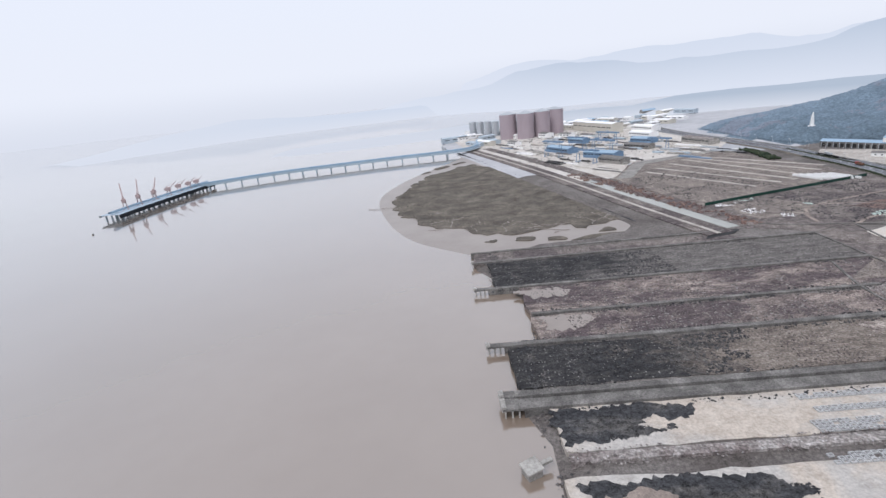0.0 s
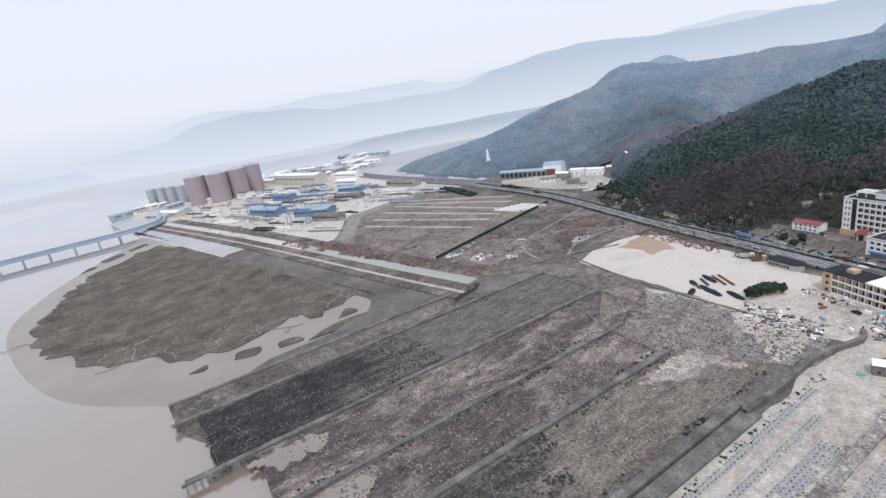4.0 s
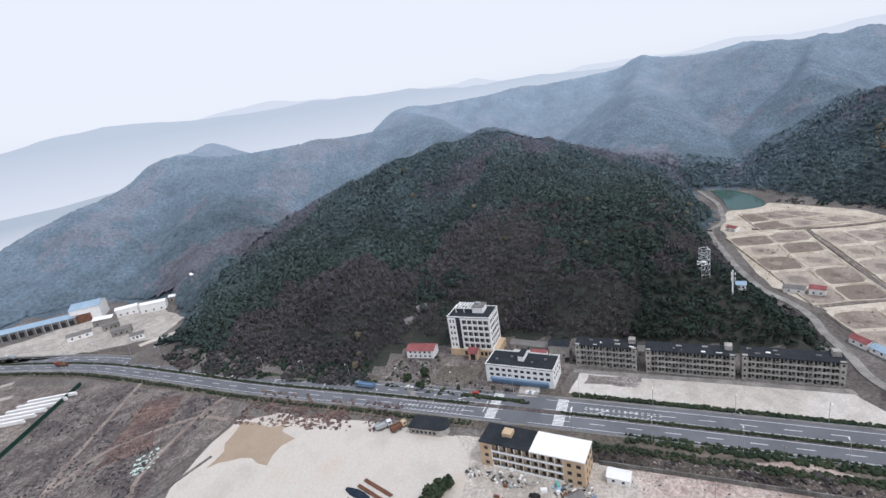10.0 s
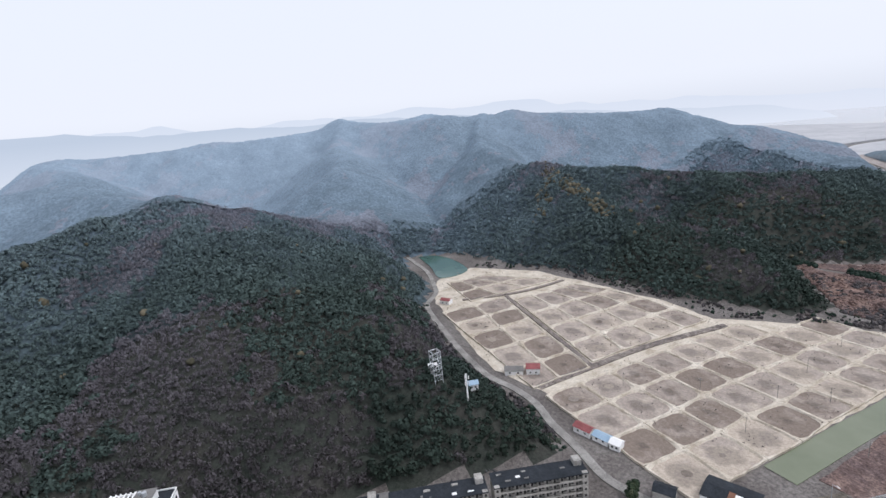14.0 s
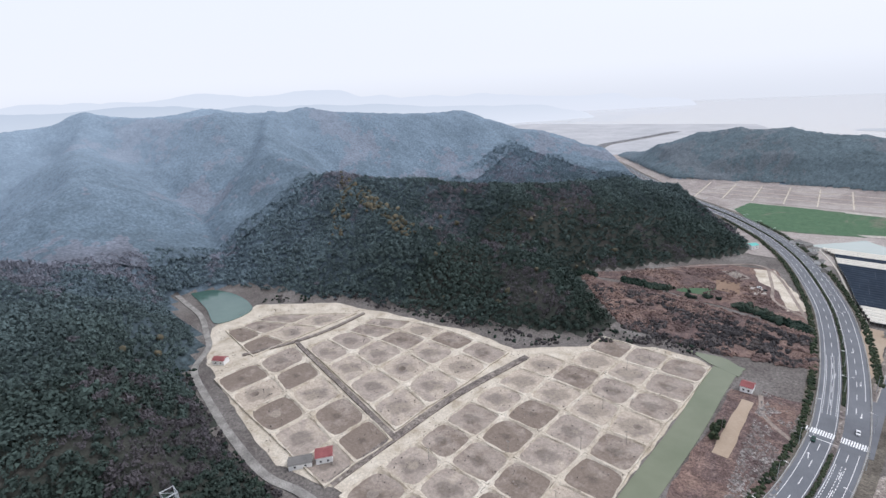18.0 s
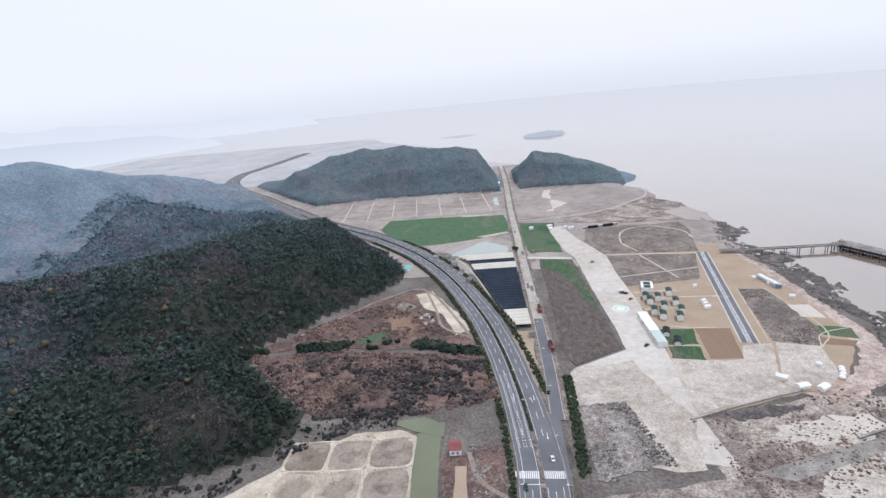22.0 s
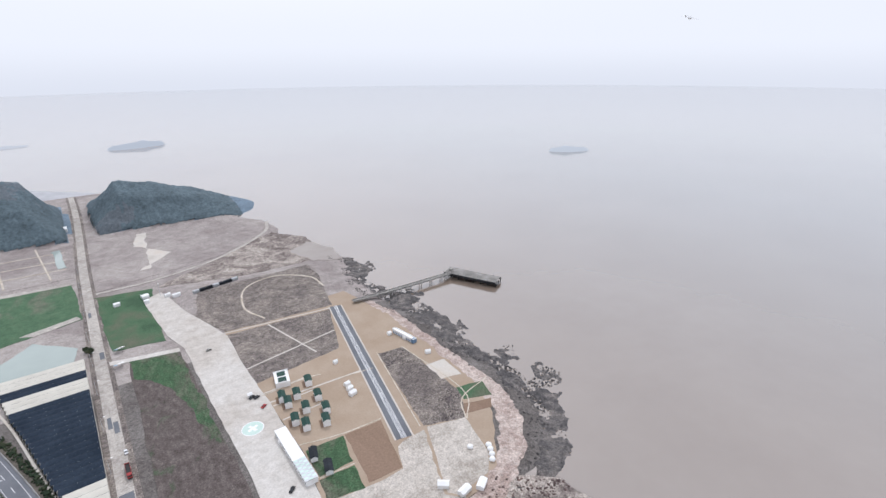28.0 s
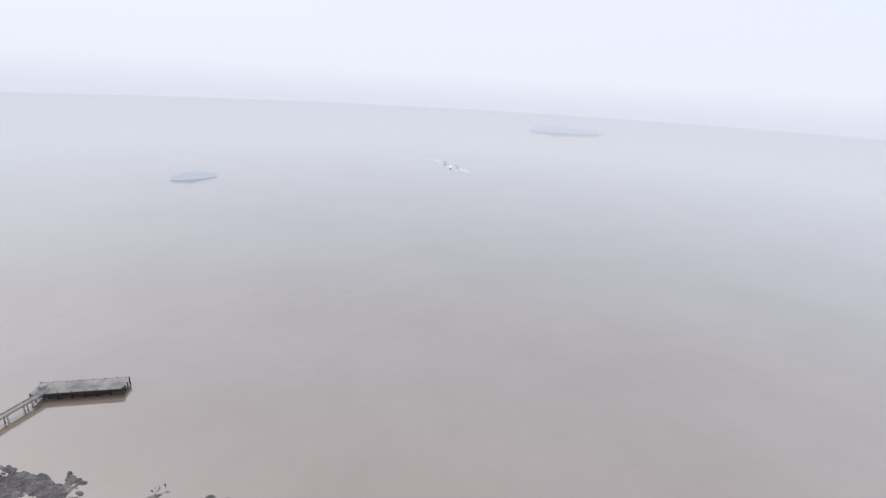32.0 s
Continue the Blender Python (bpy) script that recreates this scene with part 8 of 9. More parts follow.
ribbon("berth_conveyor", QH, -3, 0, 7, 9.5, M_BLUE, quay)
for i in range(0, len(QH), 2):
    for o in (-12, -4, 4, 12):
        p = QH[i] + sides(QH)[i] * o
        tube("pile", (p[0], p[1], -6), (p[0], p[1], 3.3), 1.1, 1.1, M_QUAY, quay)
for k, (x, y, h, reach, turn) in enumerate(((-414, 672, 24, 34, 120), (-410, 700, 24, 34, 112), (-404, 730, 22, 30, 100), (-398, 760, 18, 18, 20), (-394, 785, 17, 18, 30), (-388, 806, 16, 16, 15), (-384, 826, 15, 14, 25))):
    c = thing("quay_crane", "slewing quay crane with a raised lattice jib", "crane", pose(x, y, 5.3, 0, 0, turn), "quay cranes")
    for sx in (-3, 3):
        for sy in (-3, 3):
            tube("leg", (sx, sy, 0), (sx * 0.5, sy * 0.5, h * 0.4), 0.6, 0.5, M_CRANE, c, n=6)
    box("cab", -3.4, -2.6, h * 0.4, 3.8, 2.6, h * 0.4 + 5, M_CRANE, c)
    tube("tower", (0, 0, h * 0.4 + 5), (-1.5, 0, h * 0.75), 0.9, 0.5, M_CRANE, c, n=6)
    for sy in (-0.8, 0.8):
        tube("jib", (2.5, sy, h * 0.4 + 3), (reach * 0.75, sy * 0.3, h * 0.4 + reach * 0.7), 0.5, 0.3, M_CRANE, c, n=5)
    tube("stay", (-1.5, 0, h * 0.75), (reach * 0.6, 0, h * 0.4 + reach * 0.55), 0.15, 0.15, M_CRANE, c, n=4)
    box("counterweight", -5, -2, h * 0.4 + 1, -3.4, 2, h * 0.4 + 4, M_CRANE, c)
buoy = thing("buoy", "small dark buoy floating in the bay", "buoy", pose(-397, 570, SEA))
tube("float", (0, 0, -0.5), (0, 0, 0.8), 1.1, 1.0, M_DARK, buoy, n=10)
tube("mast", (0, 0, 0.8), (0, 0, 2.6), 0.2, 0.1, M_DARK, buoy, n=6)

# ---- towers, lamps, poles ----
tower = thing("phone_mast", "white telephone mast with antennas at the wood's edge", "mast", pose(406, 34, level(406, 34)))
base = level(406, 34)
tube("pole", (0, 0, -1), (0, 0, 34 - base), 0.55, 0.3, M_WHITE, tower)
for z in (33 - base, 30 - base):
    for a in range(3):
        x, y = 1.1 * math.cos(a * 2.1), 1.1 * math.sin(a * 2.1)
        box("antenna", x - 0.2, y - 0.15, z - 1.8, x + 0.2, y + 0.15, z, M_WHITE, tower)
        tube("bracket", (0, 0, z - 1), (x, y, z - 1), 0.07, 0.07, M_STEEL, tower, n=4)
lat = thing("lattice_tower", "thin grey lattice tower rising out of the wood", "tower", pose(421, 43, level(421, 43)))
top = 43 - level(421, 43)
cor = [(-2.2, -2.2), (2.2, -2.2), (2.2, 2.2), (-2.2, 2.2)]
for x, y in cor:
    tube("leg", (x, y, -1), (x, y, top), 0.14, 0.14, M_STEEL, lat, n=5)
for z in np.arange(1, top, 3.0):
    for i in range(4):
        a, b = cor[i], cor[(i + 1) % 4]
        tube("ring_bar", (*a, z), (*b, z), 0.1, 0.1, M_STEEL, lat, n=4)
        tube("brace", (*a, z), (*b, min(top, z + 3.0)), 0.08, 0.08, M_STEEL, lat, n=4)


def lamp_post(m, two=True, h=10.0):
    ob = thing("street_lamp", "tall pale steel street lamp with double arms" if two else "tall pale steel street lamp with one arm", "street lamp", m, "highway lamps")
    tube("pole", (0, 0, -0.2), (0, 0, h), 0.13, 0.08, M_STEEL, ob, n=6)
    for s in ((-1, 1) if two else (1,)):
        tube("arm", (0, 0, h - 0.1), (s * 2.4, 0, h + 0.5), 0.06, 0.05, M_STEEL, ob, n=5)
        box("lamp_head", s * 2.2 - 0.5, -0.18, h + 0.42, s * 2.2 + 0.7, 0.18, h + 0.62, M_WHITE, ob)
    return ob


hw = np.concatenate([[0], np.cumsum(np.linalg.norm(np.diff(HIGHWAY, axis=0), axis=1))])
lamp2 = lamp1 = None
for s in np.arange(30, hw[-1] - 100, 32.0):
    p = np.array([np.interp(s, hw, HIGHWAY[:, k]) for k in (0, 1)])
    q = np.array([np.interp(s + 1, hw, HIGHWAY[:, k]) for k in (0, 1)])
    n = np.array([q[1] - p[1], p[0] - q[0]])
    rot = math.degrees(math.atan2(n[1], n[0]))
    if p[1] < -215:
        m = pose(p[0], p[1], 0.25, 0, 0, rot)
        lamp2 = lamp_post(m) if lamp2 is None else copy_thing(lamp2, m) and lamp2
    else:
        for sgn in (-1, 1):
            w = p + n * sgn * 12.6
            m = pose(w[0], w[1], 0.05, 0, 0, rot + (180 if sgn > 0 else 0))
            lamp1 = lamp_post(m, False) if lamp1 is None else copy_thing(lamp1, m) and lamp1
for i in range(3, len(LANE) - 60, 7):
    p = LANE[i] + sides(LANE)[i] * -5
    copy_thing(lamp1, pose(p[0], p[1], 0, 0, 0, 180))


def pole(x, y, h=8.5):
    ob = thing("utility_pole", "thin concrete utility pole", "pole", pose(x, y, 0), "utility poles")
    tube("shaft", (0, 0, -0.3), (0, 0, h), 0.14, 0.09, M_CONC, ob, n=6)
    box("crossarm", -0.9, -0.06, h - 0.9, 0.9, 0.06, h - 0.75, M_DERELICT, ob)
    return ob


pl = pole(337, -75)
for x, y in ((345, -112), (352, -150), (358, -195), (398, -60), (371, -88), (330, -130), (300, -100), (298, -170), (276, -150), (288, -60), (274, -20), (262, 40), (283, 90), (300, 60)):
    copy_thing(pl, pose(x, y, 0, 0, 0, 30))

# ---- vehicles ----
def wheel(parent, x, y, r, w):
    bm = bmesh.new()
    add_tube(bm, (x, y - w / 2, r), (x, y + w / 2, r), r, r, 10)
    ob = part("wheel", bm, M_TYRE, parent)
    bm = bmesh.new()
    add_tube(bm, (x, y - w / 2 - 0.02, r), (x, y + w / 2 + 0.02, r), r * 0.55, r * 0.55, 8)
    part("rim", bm, M_STEEL, ob)


def truck(m, cab, load, label, L=11.5):
    ob = thing("truck", label, "truck", m)
    box("chassis", 0, -1.1, 0.7, L, 1.1, 1.1, M_DARK, ob)
    box("cab", L - 2.3, -1.2, 1.0, L, 1.2, 3.3, cab, ob, bevel=0.15)
    box("windscreen", L - 0.05, -1.0, 2.0, L + 0.03, 1.0, 3.0, M_GLASS, ob)
    for s in (-1.21, 1.17):
        box("side_window", L - 1.7, s, 2.1, L - 0.6, s + 0.04, 2.9, M_GLASS, ob)
    for a in ((0, -1.25, L - 2.6, -1.13), (0, 1.13, L - 2.6, 1.25), (0, -1.13, 0.12, 1.13), (L - 2.75, -1.13, L - 2.6, 1.13)):
        box("side_board", a[0], a[1], 1.1, a[2], a[3], 2.9, load, ob)
    box("load_bed", 0.1, -1.13, 1.1, L - 2.7, 1.13, 2.3, M_DARK if load is M_RED else load, ob)
    for x in (1.2, 2.5, 3.8, L - 1.4, L - 3.4):
        for y in (-1.05, 1.05):
            wheel(ob, x, y, 0.5, 0.32)
    return ob


def car(m, paint, label):
    ob = thing("car", label, "car", m)
    bm = bmesh.new()
    prof = [(-2.1, 0.35), (-2.15, 0.85), (-1.9, 0.95), (-1.3, 1.42), (0.35, 1.45), (1.1, 0.98), (2.05, 0.85), (2.15, 0.4)]
    a = [bm.verts.new((x, -0.85, z)) for x, z in prof]
    b = [bm.verts.new((x, 0.85, z)) for x, z in prof]
    bm.faces.new(a)
    bm.faces.new(b[::-1])
    for i in range(len(prof)):
        bm.faces.new((a[i], b[i], b[(i + 1) % len(prof)], a[(i + 1) % len(prof)]))
    bmesh.ops.recalc_face_normals(bm, faces=bm.faces[:])
    part("body", bm, paint, ob)
    for s in (-0.87, 0.84):
        box("side_glass", -1.2, s, 0.98, 0.5, s + 0.03, 1.34, M_GLASS, ob)
    bm = bmesh.new()
    v = [bm.verts.new(p) for p in ((0.42, -0.75, 1.43), (0.42, 0.75, 1.43), (1.08, 0.75, 1.02), (1.08, -0.75, 1.02))]
    bm.faces.new(v)
    part("windscreen", bm, M_GLASS, ob)
    for x in (-1.3, 1.35):
        for y in (-0.8, 0.8):
            wheel(ob, x, y, 0.33, 0.22)
    return ob


M_CARWHITE = mat("white_car_paint", [(0.65, 0.65, 0.66), (0.72, 0.72, 0.73)], 1, 2, rough=0.25)
M_CARBLACK = mat("black_car_paint", [(0.012, 0.013, 0.015), (0.02, 0.02, 0.024)], 1, 2, rough=0.2)
truck(pose(369, 232, 0.13, 0, 0, 73), M_BLUEPAINT, M_BLUEPAINT, "blue dump truck on the highway")
truck(pose(230.5, -386, 0.14, 0, 0, 90), M_RED, M_RED, "red dump truck on the lane")
truck(pose(230.5, -324, 0.14, 0, 0, 92), M_RED, M_RED, "red dump truck on the lane")
truck(pose(427, 480, 0.13, 0, 0, 76), M_RED, M_RUST, "red lorry far along the highway")
truck(pose(447, 545, 0.13, 0, 0, 80), M_CARWHITE, M_STEEL, "white tanker lorry far along the highway")
truck(pose(332, 222, 0.1, 0, 0, -60), M_CARWHITE, M_STEEL, "white mixer lorry parked by the gatehouse", 8)
truck(pose(330, 214, 0.1, 0, 0, -50), M_YELLOW, M_RUST, "rusty yellow lorry parked by the gatehouse", 8)
for x, y, rot, mt, lab in ((156, -404, 20, M_CARBLACK, "black car parked on the apron"), (153.5, -402, 20, M_CARBLACK, "black car parked near the cabins"), (153, -390, 30, M_RED, "small red car parked by the camp"), (165, -313.5, 40, M_CARBLACK, "black car parked on the apron"), (163, -484, 10, M_DERELICT, "grey car on the apron"),
                           (229.5, -399, 90, M_CARWHITE, "white car behind the red lorry"), (247, -207, 95, M_CARWHITE, "white car waiting at the crossing"), (288, 150.5, 70, M_CARBLACK, "dark car in the works yard"), (357, 159, -106, M_CARBLACK, "black car before the office annex"), (355, 149, -60, M_CARWHITE, "white car before the office annex"),
                           (354, 146, -60, M_CARWHITE, "white car before the office annex"), (357, 176, 80, M_RED, "red car before the office annex"), (383, 127, -20, M_CARBLACK, "black car by the dormitory"), (383.5, 123, -20, M_CARBLACK, "black car by the dormitory"), (262.5, -189, 92, M_GREENROOF, "green van on the highway"), (367, 212, -100, M_CARWHITE, "white van at the roadside"),
                           (326, -383, 30, M_CARWHITE, "white car on the terrace"), (321, -378, 60, M_CARBLACK, "dark car on the terrace"), (314, -26, 60, M_CARWHITE, "white car by the workshop")):
    car(pose(x, y, 0.15, 0, 0, rot), mt, lab)

# ---- works yard clutter ----
rsd = random.Random(21)


def sheeted_heap(x, y, L, w, rot, label):
    bm = bmesh.new()
    n, k = 9, 6
    rows = []
    for i in range(n + 1):
        u = i / n
        s = math.sin(math.pi * (0.06 + 0.88 * u)) ** 0.5
        rows.append([bm.verts.new((L * (u - 0.5), w * s * (j / k - 0.5) * (1 + 0.1 * rsd.uniform(-1, 1)), 1.3 * s * math.sin(math.pi * j / k) * (1 + 0.15 * rsd.uniform(-1, 1)))) for j in range(k + 1)])
    for a, b in zip(rows, rows[1:]):
        for j in range(k):
            bm.faces.new((a[j], b[j], b[j + 1], a[j + 1]))
    bmesh.ops.recalc_face_normals(bm, faces=bm.faces[:])
    ob = part("covered_mound", bm, M_NET)
    ob.matrix_basis = pose(x, y, 0.05, 0, 0, rot)
    tagged(ob, label, "heap")


for x, y, L, w, rot in ((293, 220, 13, 4, 60), (279, 214, 13, 4.5, 60), (277, 209, 11, 4.5, 60), (272, 219, 9, 4, 20), (279, 199, 13, 4.5, 62), (283, 224, 8, 4, 50)):
    sheeted_heap(x, y, L, w, rot, "long heap covered with black shade net")
for k, (x, y, L, rot, mt, lab) in enumerate(((300, 219, 16, 55, M_RUST, "long rusty red pipe string"), (297, 221, 14, 55, M_RUST, "long rusty red pipe string"), (290, 224, 10, 50, M_GREENROOF, "green steel machine frame"), (284, 227, 12, 55, M_RUST, "rusty truss lying in the yard"))):
    ob = thing("pipe_string", lab, "pipe", pose(x, y, 0.1, 0, 0, rot + 180))
    for j in range(2):
        tube("pipe", (0, 0.8 * j, 0.4), (L, 0.8 * j, 0.4), 0.38, 0.38, mt, ob)
    for j in range(3):
        box("sleeper", L * (0.15 + 0.33 * j), -0.6, 0, L * (0.15 + 0.33 * j) + 0.3, 1.4, 0.1, M_BARK, ob)
for k in range(46):
    cx, cy, sp = rsd.choice(((281, 140, 9), (290, 141, 7), (268, 155, 9), (266, 178, 10), (270, 146, 7), (244, 124, 12), (256, 96, 10), (306, 160, 5), (292, 160, 6)))
    x, y = cx + rsd.gauss(0, sp * 0.6), cy + rsd.gauss(0, sp * 0.6)
    a, b, h = rsd.uniform(0.6, 3.6), rsd.uniform(0.5, 1.6), rsd.uniform(0.2, 1.5)
    mt, col = rsd.choice(((M_WHITE, "white"), (M_BLUE, "blue"), (M_RUST, "rusty"), (M_STEEL, "grey metal"), (M_DERELICT, "grey"), (M_TEAL, "green")))
    ob = box("scrap_crate", -a / 2, -b / 2, 0, a / 2, b / 2, h, mt, bevel=0.06)
    ob.matrix_basis = pose(x, y, 0.08, rsd.uniform(-3, 3), rsd.uniform(-3, 3), rsd.uniform(0, 180))
    tagged(ob, col + " scrap piece lying in the works yard", "scrap", "yard scrap")
for k in range(26):
    x, y = rsd.uniform(240, 272), rsd.uniform(60, 104)
    L = rsd.uniform(4, 14)
    ob = box("steel_beam", 0, -0.25, 0, L, 0.25, 0.5, rsd.choice((M_STEEL, M_RUST, M_CONC)))
    ob.matrix_basis = pose(x, y, 0.1, 0, 0, rsd.choice((72, 75, 70, -20)) + rsd.uniform(-4, 4))
    tagged(ob, "long steel beam lying in the casting yard", "beam", "yard beams")
tank = thing("green_tank", "green upright cylindrical tank", "tank", pose(248.5, 124.5, 0))
tube("shell", (0, 0, -0.2), (0, 0, 6), 2.0, 2.0, M_GREENROOF, tank, n=18)
tube("lid", (0, 0, 6), (0, 0, 6.6), 2.05, 0.5, M_GREENROOF, tank, n=18)
for z in (1.5, 3, 4.5):
    tube("band", (0, 0, z), (0, 0, z + 0.15), 2.04, 2.04, M_STEEL, tank, n=18)


def tree(x, y, h, r, material, label, seed):
    """A trunk with limbs under a crown of many ragged clumps."""
    rs = np.random.RandomState(seed)
    z = max(0, level(x, y))
    ob = thing("tree", label, "tree", pose(x, y, z))
    tube("trunk", (0, 0, -0.3), (0.2, 0.1, h * 0.55), 0.24, 0.12, M_BARK, ob)
    for a in range(4):
        tube("limb", (0.1, 0, h * 0.35), (r * 0.6 * math.cos(a * 1.6), r * 0.6 * math.sin(a * 1.6), h * 0.7), 0.1, 0.04, M_BARK, ob, n=5)
    n = 34
    d = rs.normal(size=(n, 3))
    d /= np.linalg.norm(d, axis=1)[:, None]
    c = d * r * rs.uniform(0.35, 1, (n, 1)) * np.array([1, 1, 0.8]) + np.array([0, 0, h * 0.66])
    w = rs.uniform(0.22, 0.42, n) * r
    v = ball_v[None] * (1 + 0.4 * rs.uniform(-1, 1, (n, len(ball_v))))[..., None] * w[:, None, None] + c[:, None, :]
    f = ball_f[None] + (np.arange(n) * len(ball_v))[:, None, None]
    mesh_np("crown", v.reshape(-1, 3), f.reshape(-1, 3), material, ob)


for k, (x, y, h, r) in enumerate(((284, 190, 6, 3.2), (288, 188, 6.5, 3.4), (292, 186, 6, 3.2), (280, 192, 6, 3.2), (294, 183, 5, 2.6), (236, -535, 5, 2.6), (238, -541, 4, 2.2), (335, -2, 7, 2.4), (333, 1, 6, 2.2), (299, -160, 4, 2.4), (300, -166, 4.5, 2.6), (299, -172, 4, 2.4), (366, 205, 4, 2.2), (377, 205, 5, 2.4), (374, 214, 4, 2.2))):
    tree(x, y, h, r, M_HEDGE, "round dark evergreen tree with a dense crown", 300 + k)

# ---- shore, scatter and hedges ----
SHELF = [(2, -612), (-20, -596), (-20, -552), (-2, -538), (-5, -500), (-20, -470), (-16, -440), (-18, -414), (-6, -384), (-4, -352), (2, -328), (-2, -312), (2, -300), (-6, -284), (4, -266), (18, -251), (36, -243), (58, -236), (80, -238), (70, -248), (46, -262), (28, -280), (20, -302), (17, -328),
         (19, -352), (17, -392), (16, -439), (22, -487), (18, -533), (6, -572), (4, -600)]
# a broken shelf of dark rock: a lumpy sheet between the rim and the water
rk = np.random.RandomState(77)
sx, sy = np.meshgrid(np.arange(-36, 92, 1.6), np.arange(-700, -228, 1.6))
k0 = off_polygon(sx, sy, SHELF)
up = value_noise(sx, sy, 11, 71) + 0.8 * value_noise(sx, sy, 4.5, 72) + 0.5 * value_noise(sx, sy, 2, 73)
rz = np.minimum(-2.42 + 0.8 * up - k0 * 0.3 + 0.9 * np.clip(land(sx, sy) + 3, 0, 3) / 2.75, 0.25 + 0.2 * up)
nx_ = sx.shape[1]
cell = (np.arange(sx.shape[0] - 1)[:, None] * nx_ + np.arange(nx_ - 1)[None]).ravel()
low = np.maximum.reduce([rz.ravel()[cell], rz.ravel()[cell + 1], rz.ravel()[cell + nx_], rz.ravel()[cell + nx_ + 1]])
near = np.minimum.reduce([k0.ravel()[cell], k0.ravel()[cell + nx_ + 1]])
cell = cell[(low > -3.6) & (near < 4)]
tagged(mesh_np("tidal_rock", np.stack([sx, sy, rz], -1).reshape(-1, 3), np.stack([cell, cell + 1, cell + 1 + nx_, cell + nx_], 1), M_SHORE), "dark broken rocky tidal shelf along the shore", "rocks", kind="structure")
patch("earth_rim", "pinkish eroded earth rim above the rocks", "ground patch", [(20, -487), (14, -439), (15, -392), (17, -352), (16, -328), (19, -302), (28, -279), (45, -259), (66, -247), (84, -240), (98, -252), (72, -259), (50, -276), (36, -298), (28, -320), (26, -352), (24, -392), (22, -439), (27, -484)], 0.08, M_RIM, 1.4, 3, 1)
REEFS = [[(0, -340), (-16, -350), (-29, -339), (-22, -329), (-2, -328)], [(-22, -318), (-29, -317), (-31, -303), (-24, -289), (-17, -290), (-14, -306)], [(0, -329), (-6, -310), (3, -305), (11, -313)], [(-4, -296), (-14, -282), (-5, -280), (8, -284)],
         [(10, -450), (-9, -445), (-4, -430), (13, -446)], [(-24, -488), (-34, -470), (-26, -462), (-16, -474)], [(-12, -560), (-36, -578), (-26, -550)], [(-6, -396), (-24, -404), (-20, -388), (-8, -380)], [(60, -190), (46, -183), (23, -178), (25, -173), (54, -165), (64, -172)]]
for pts in REEFS:
    p = np.array(pts, float)
    lo, hi = p.min(0) - 3, p.max(0) + 3
    sx, sy = np.meshgrid(np.arange(lo[0], hi[0], 1.2), np.arange(lo[1], hi[1], 1.2))
    rz = -2.92 + 0.32 * value_noise(sx, sy, 5, 81) + 0.36 * value_noise(sx, sy, 2.2, 82) - 0.4 * off_polygon(sx, sy, pts)
    nx_ = sx.shape[1]
    cell = (np.arange(sx.shape[0] - 1)[:, None] * nx_ + np.arange(nx_ - 1)[None]).ravel()
    tagged(mesh_np("rock_reef", np.stack([sx, sy, rz], -1).reshape(-1, 3), np.stack([cell, cell + 1, cell + 1 + nx_, cell + nx_], 1), M_SHORE), "low dark reef of weathered rock awash at the shore", "rocks", kind="structure")
patch("tidal_pool_mud", "smooth brown mud between the rocks", "mud", [(52, -246), (70, -238), (76, -226), (66, -216), (60, -206), (62, -196), (70, -192), (76, -200), (84, -222), (80, -240)], -0.4, M_MUD, 1.5, 4, 2)
patch("wet_sand", "grey wet sand basin behind the rocks", "sand", [(0, -676), (-16, -632), (-6, -596), (20, -608), (30, -650)], 0.08, M_MUD, 2, 5)


stone_v = np.array([(1, 0, 0), (-1, 0, 0), (0, 1, 0), (0, -1, 0), (0, 0, 1), (0, 0, -1)], float)
stone_f = np.array([(0, 2, 4), (2, 1, 4), (1, 3, 4), (3, 0, 4), (2, 0, 5), (1, 2, 5), (3, 1, 5), (0, 3, 5)])


def scatter(name, label, poly, n, size, material, seed, z=None, flat=0.6, lift=0.0, bush=False):
    """Many small broken pieces lying over a stretch of ground, as one mesh."""
    rs = np.random.RandomState(seed)
    p = np.array(poly, float)
    lo, hi = p.min(0), p.max(0)
    q = rs.uniform(lo, hi, (n * 3, 2))
    q = q[inside(q[:, 0], q[:, 1], poly)]
    keep = value_noise(q[:, 0], q[:, 1], 13, seed) + 0.5 * value_noise(q[:, 0], q[:, 1], 4, seed + 1) > -0.15
    q = q[keep][:n]
    k = len(q)
    s = rs.uniform(0, 1, k) ** 2.2 * (size[1] - size[0]) + size[0]
    bv, bf = (ico_v, ico_f) if bush else (stone_v, stone_f)
    v = bv[None] * (1 + 0.35 * rs.uniform(-1, 1, (k, len(bv))))[..., None] * (s[:, None] * rs.uniform(0.6, 1.3, (k, 3)) * np.array([1, 1, flat]))[:, None, :]
    zz = np.maximum(land(q[:, 0], q[:, 1]) + 0.2, -3.0) if z is None else np.full(k, z)
    v = v + np.concatenate([q, (zz + lift)[:, None]], 1)[:, None, :]
    f = bf[None] + (np.arange(k) * len(bv))[:, None, None]
    return tagged(mesh_np(name, v.reshape(-1, 3), f.reshape(-1, 3), material), label, "rubble", kind="stuff")


def bayp(x0, x1, a, b):
    return [(x0, slope_y(a, x0)), (x1, slope_y(a, x1)), (x1, slope_y(b, x1)), (x0, slope_y(b, x0))]


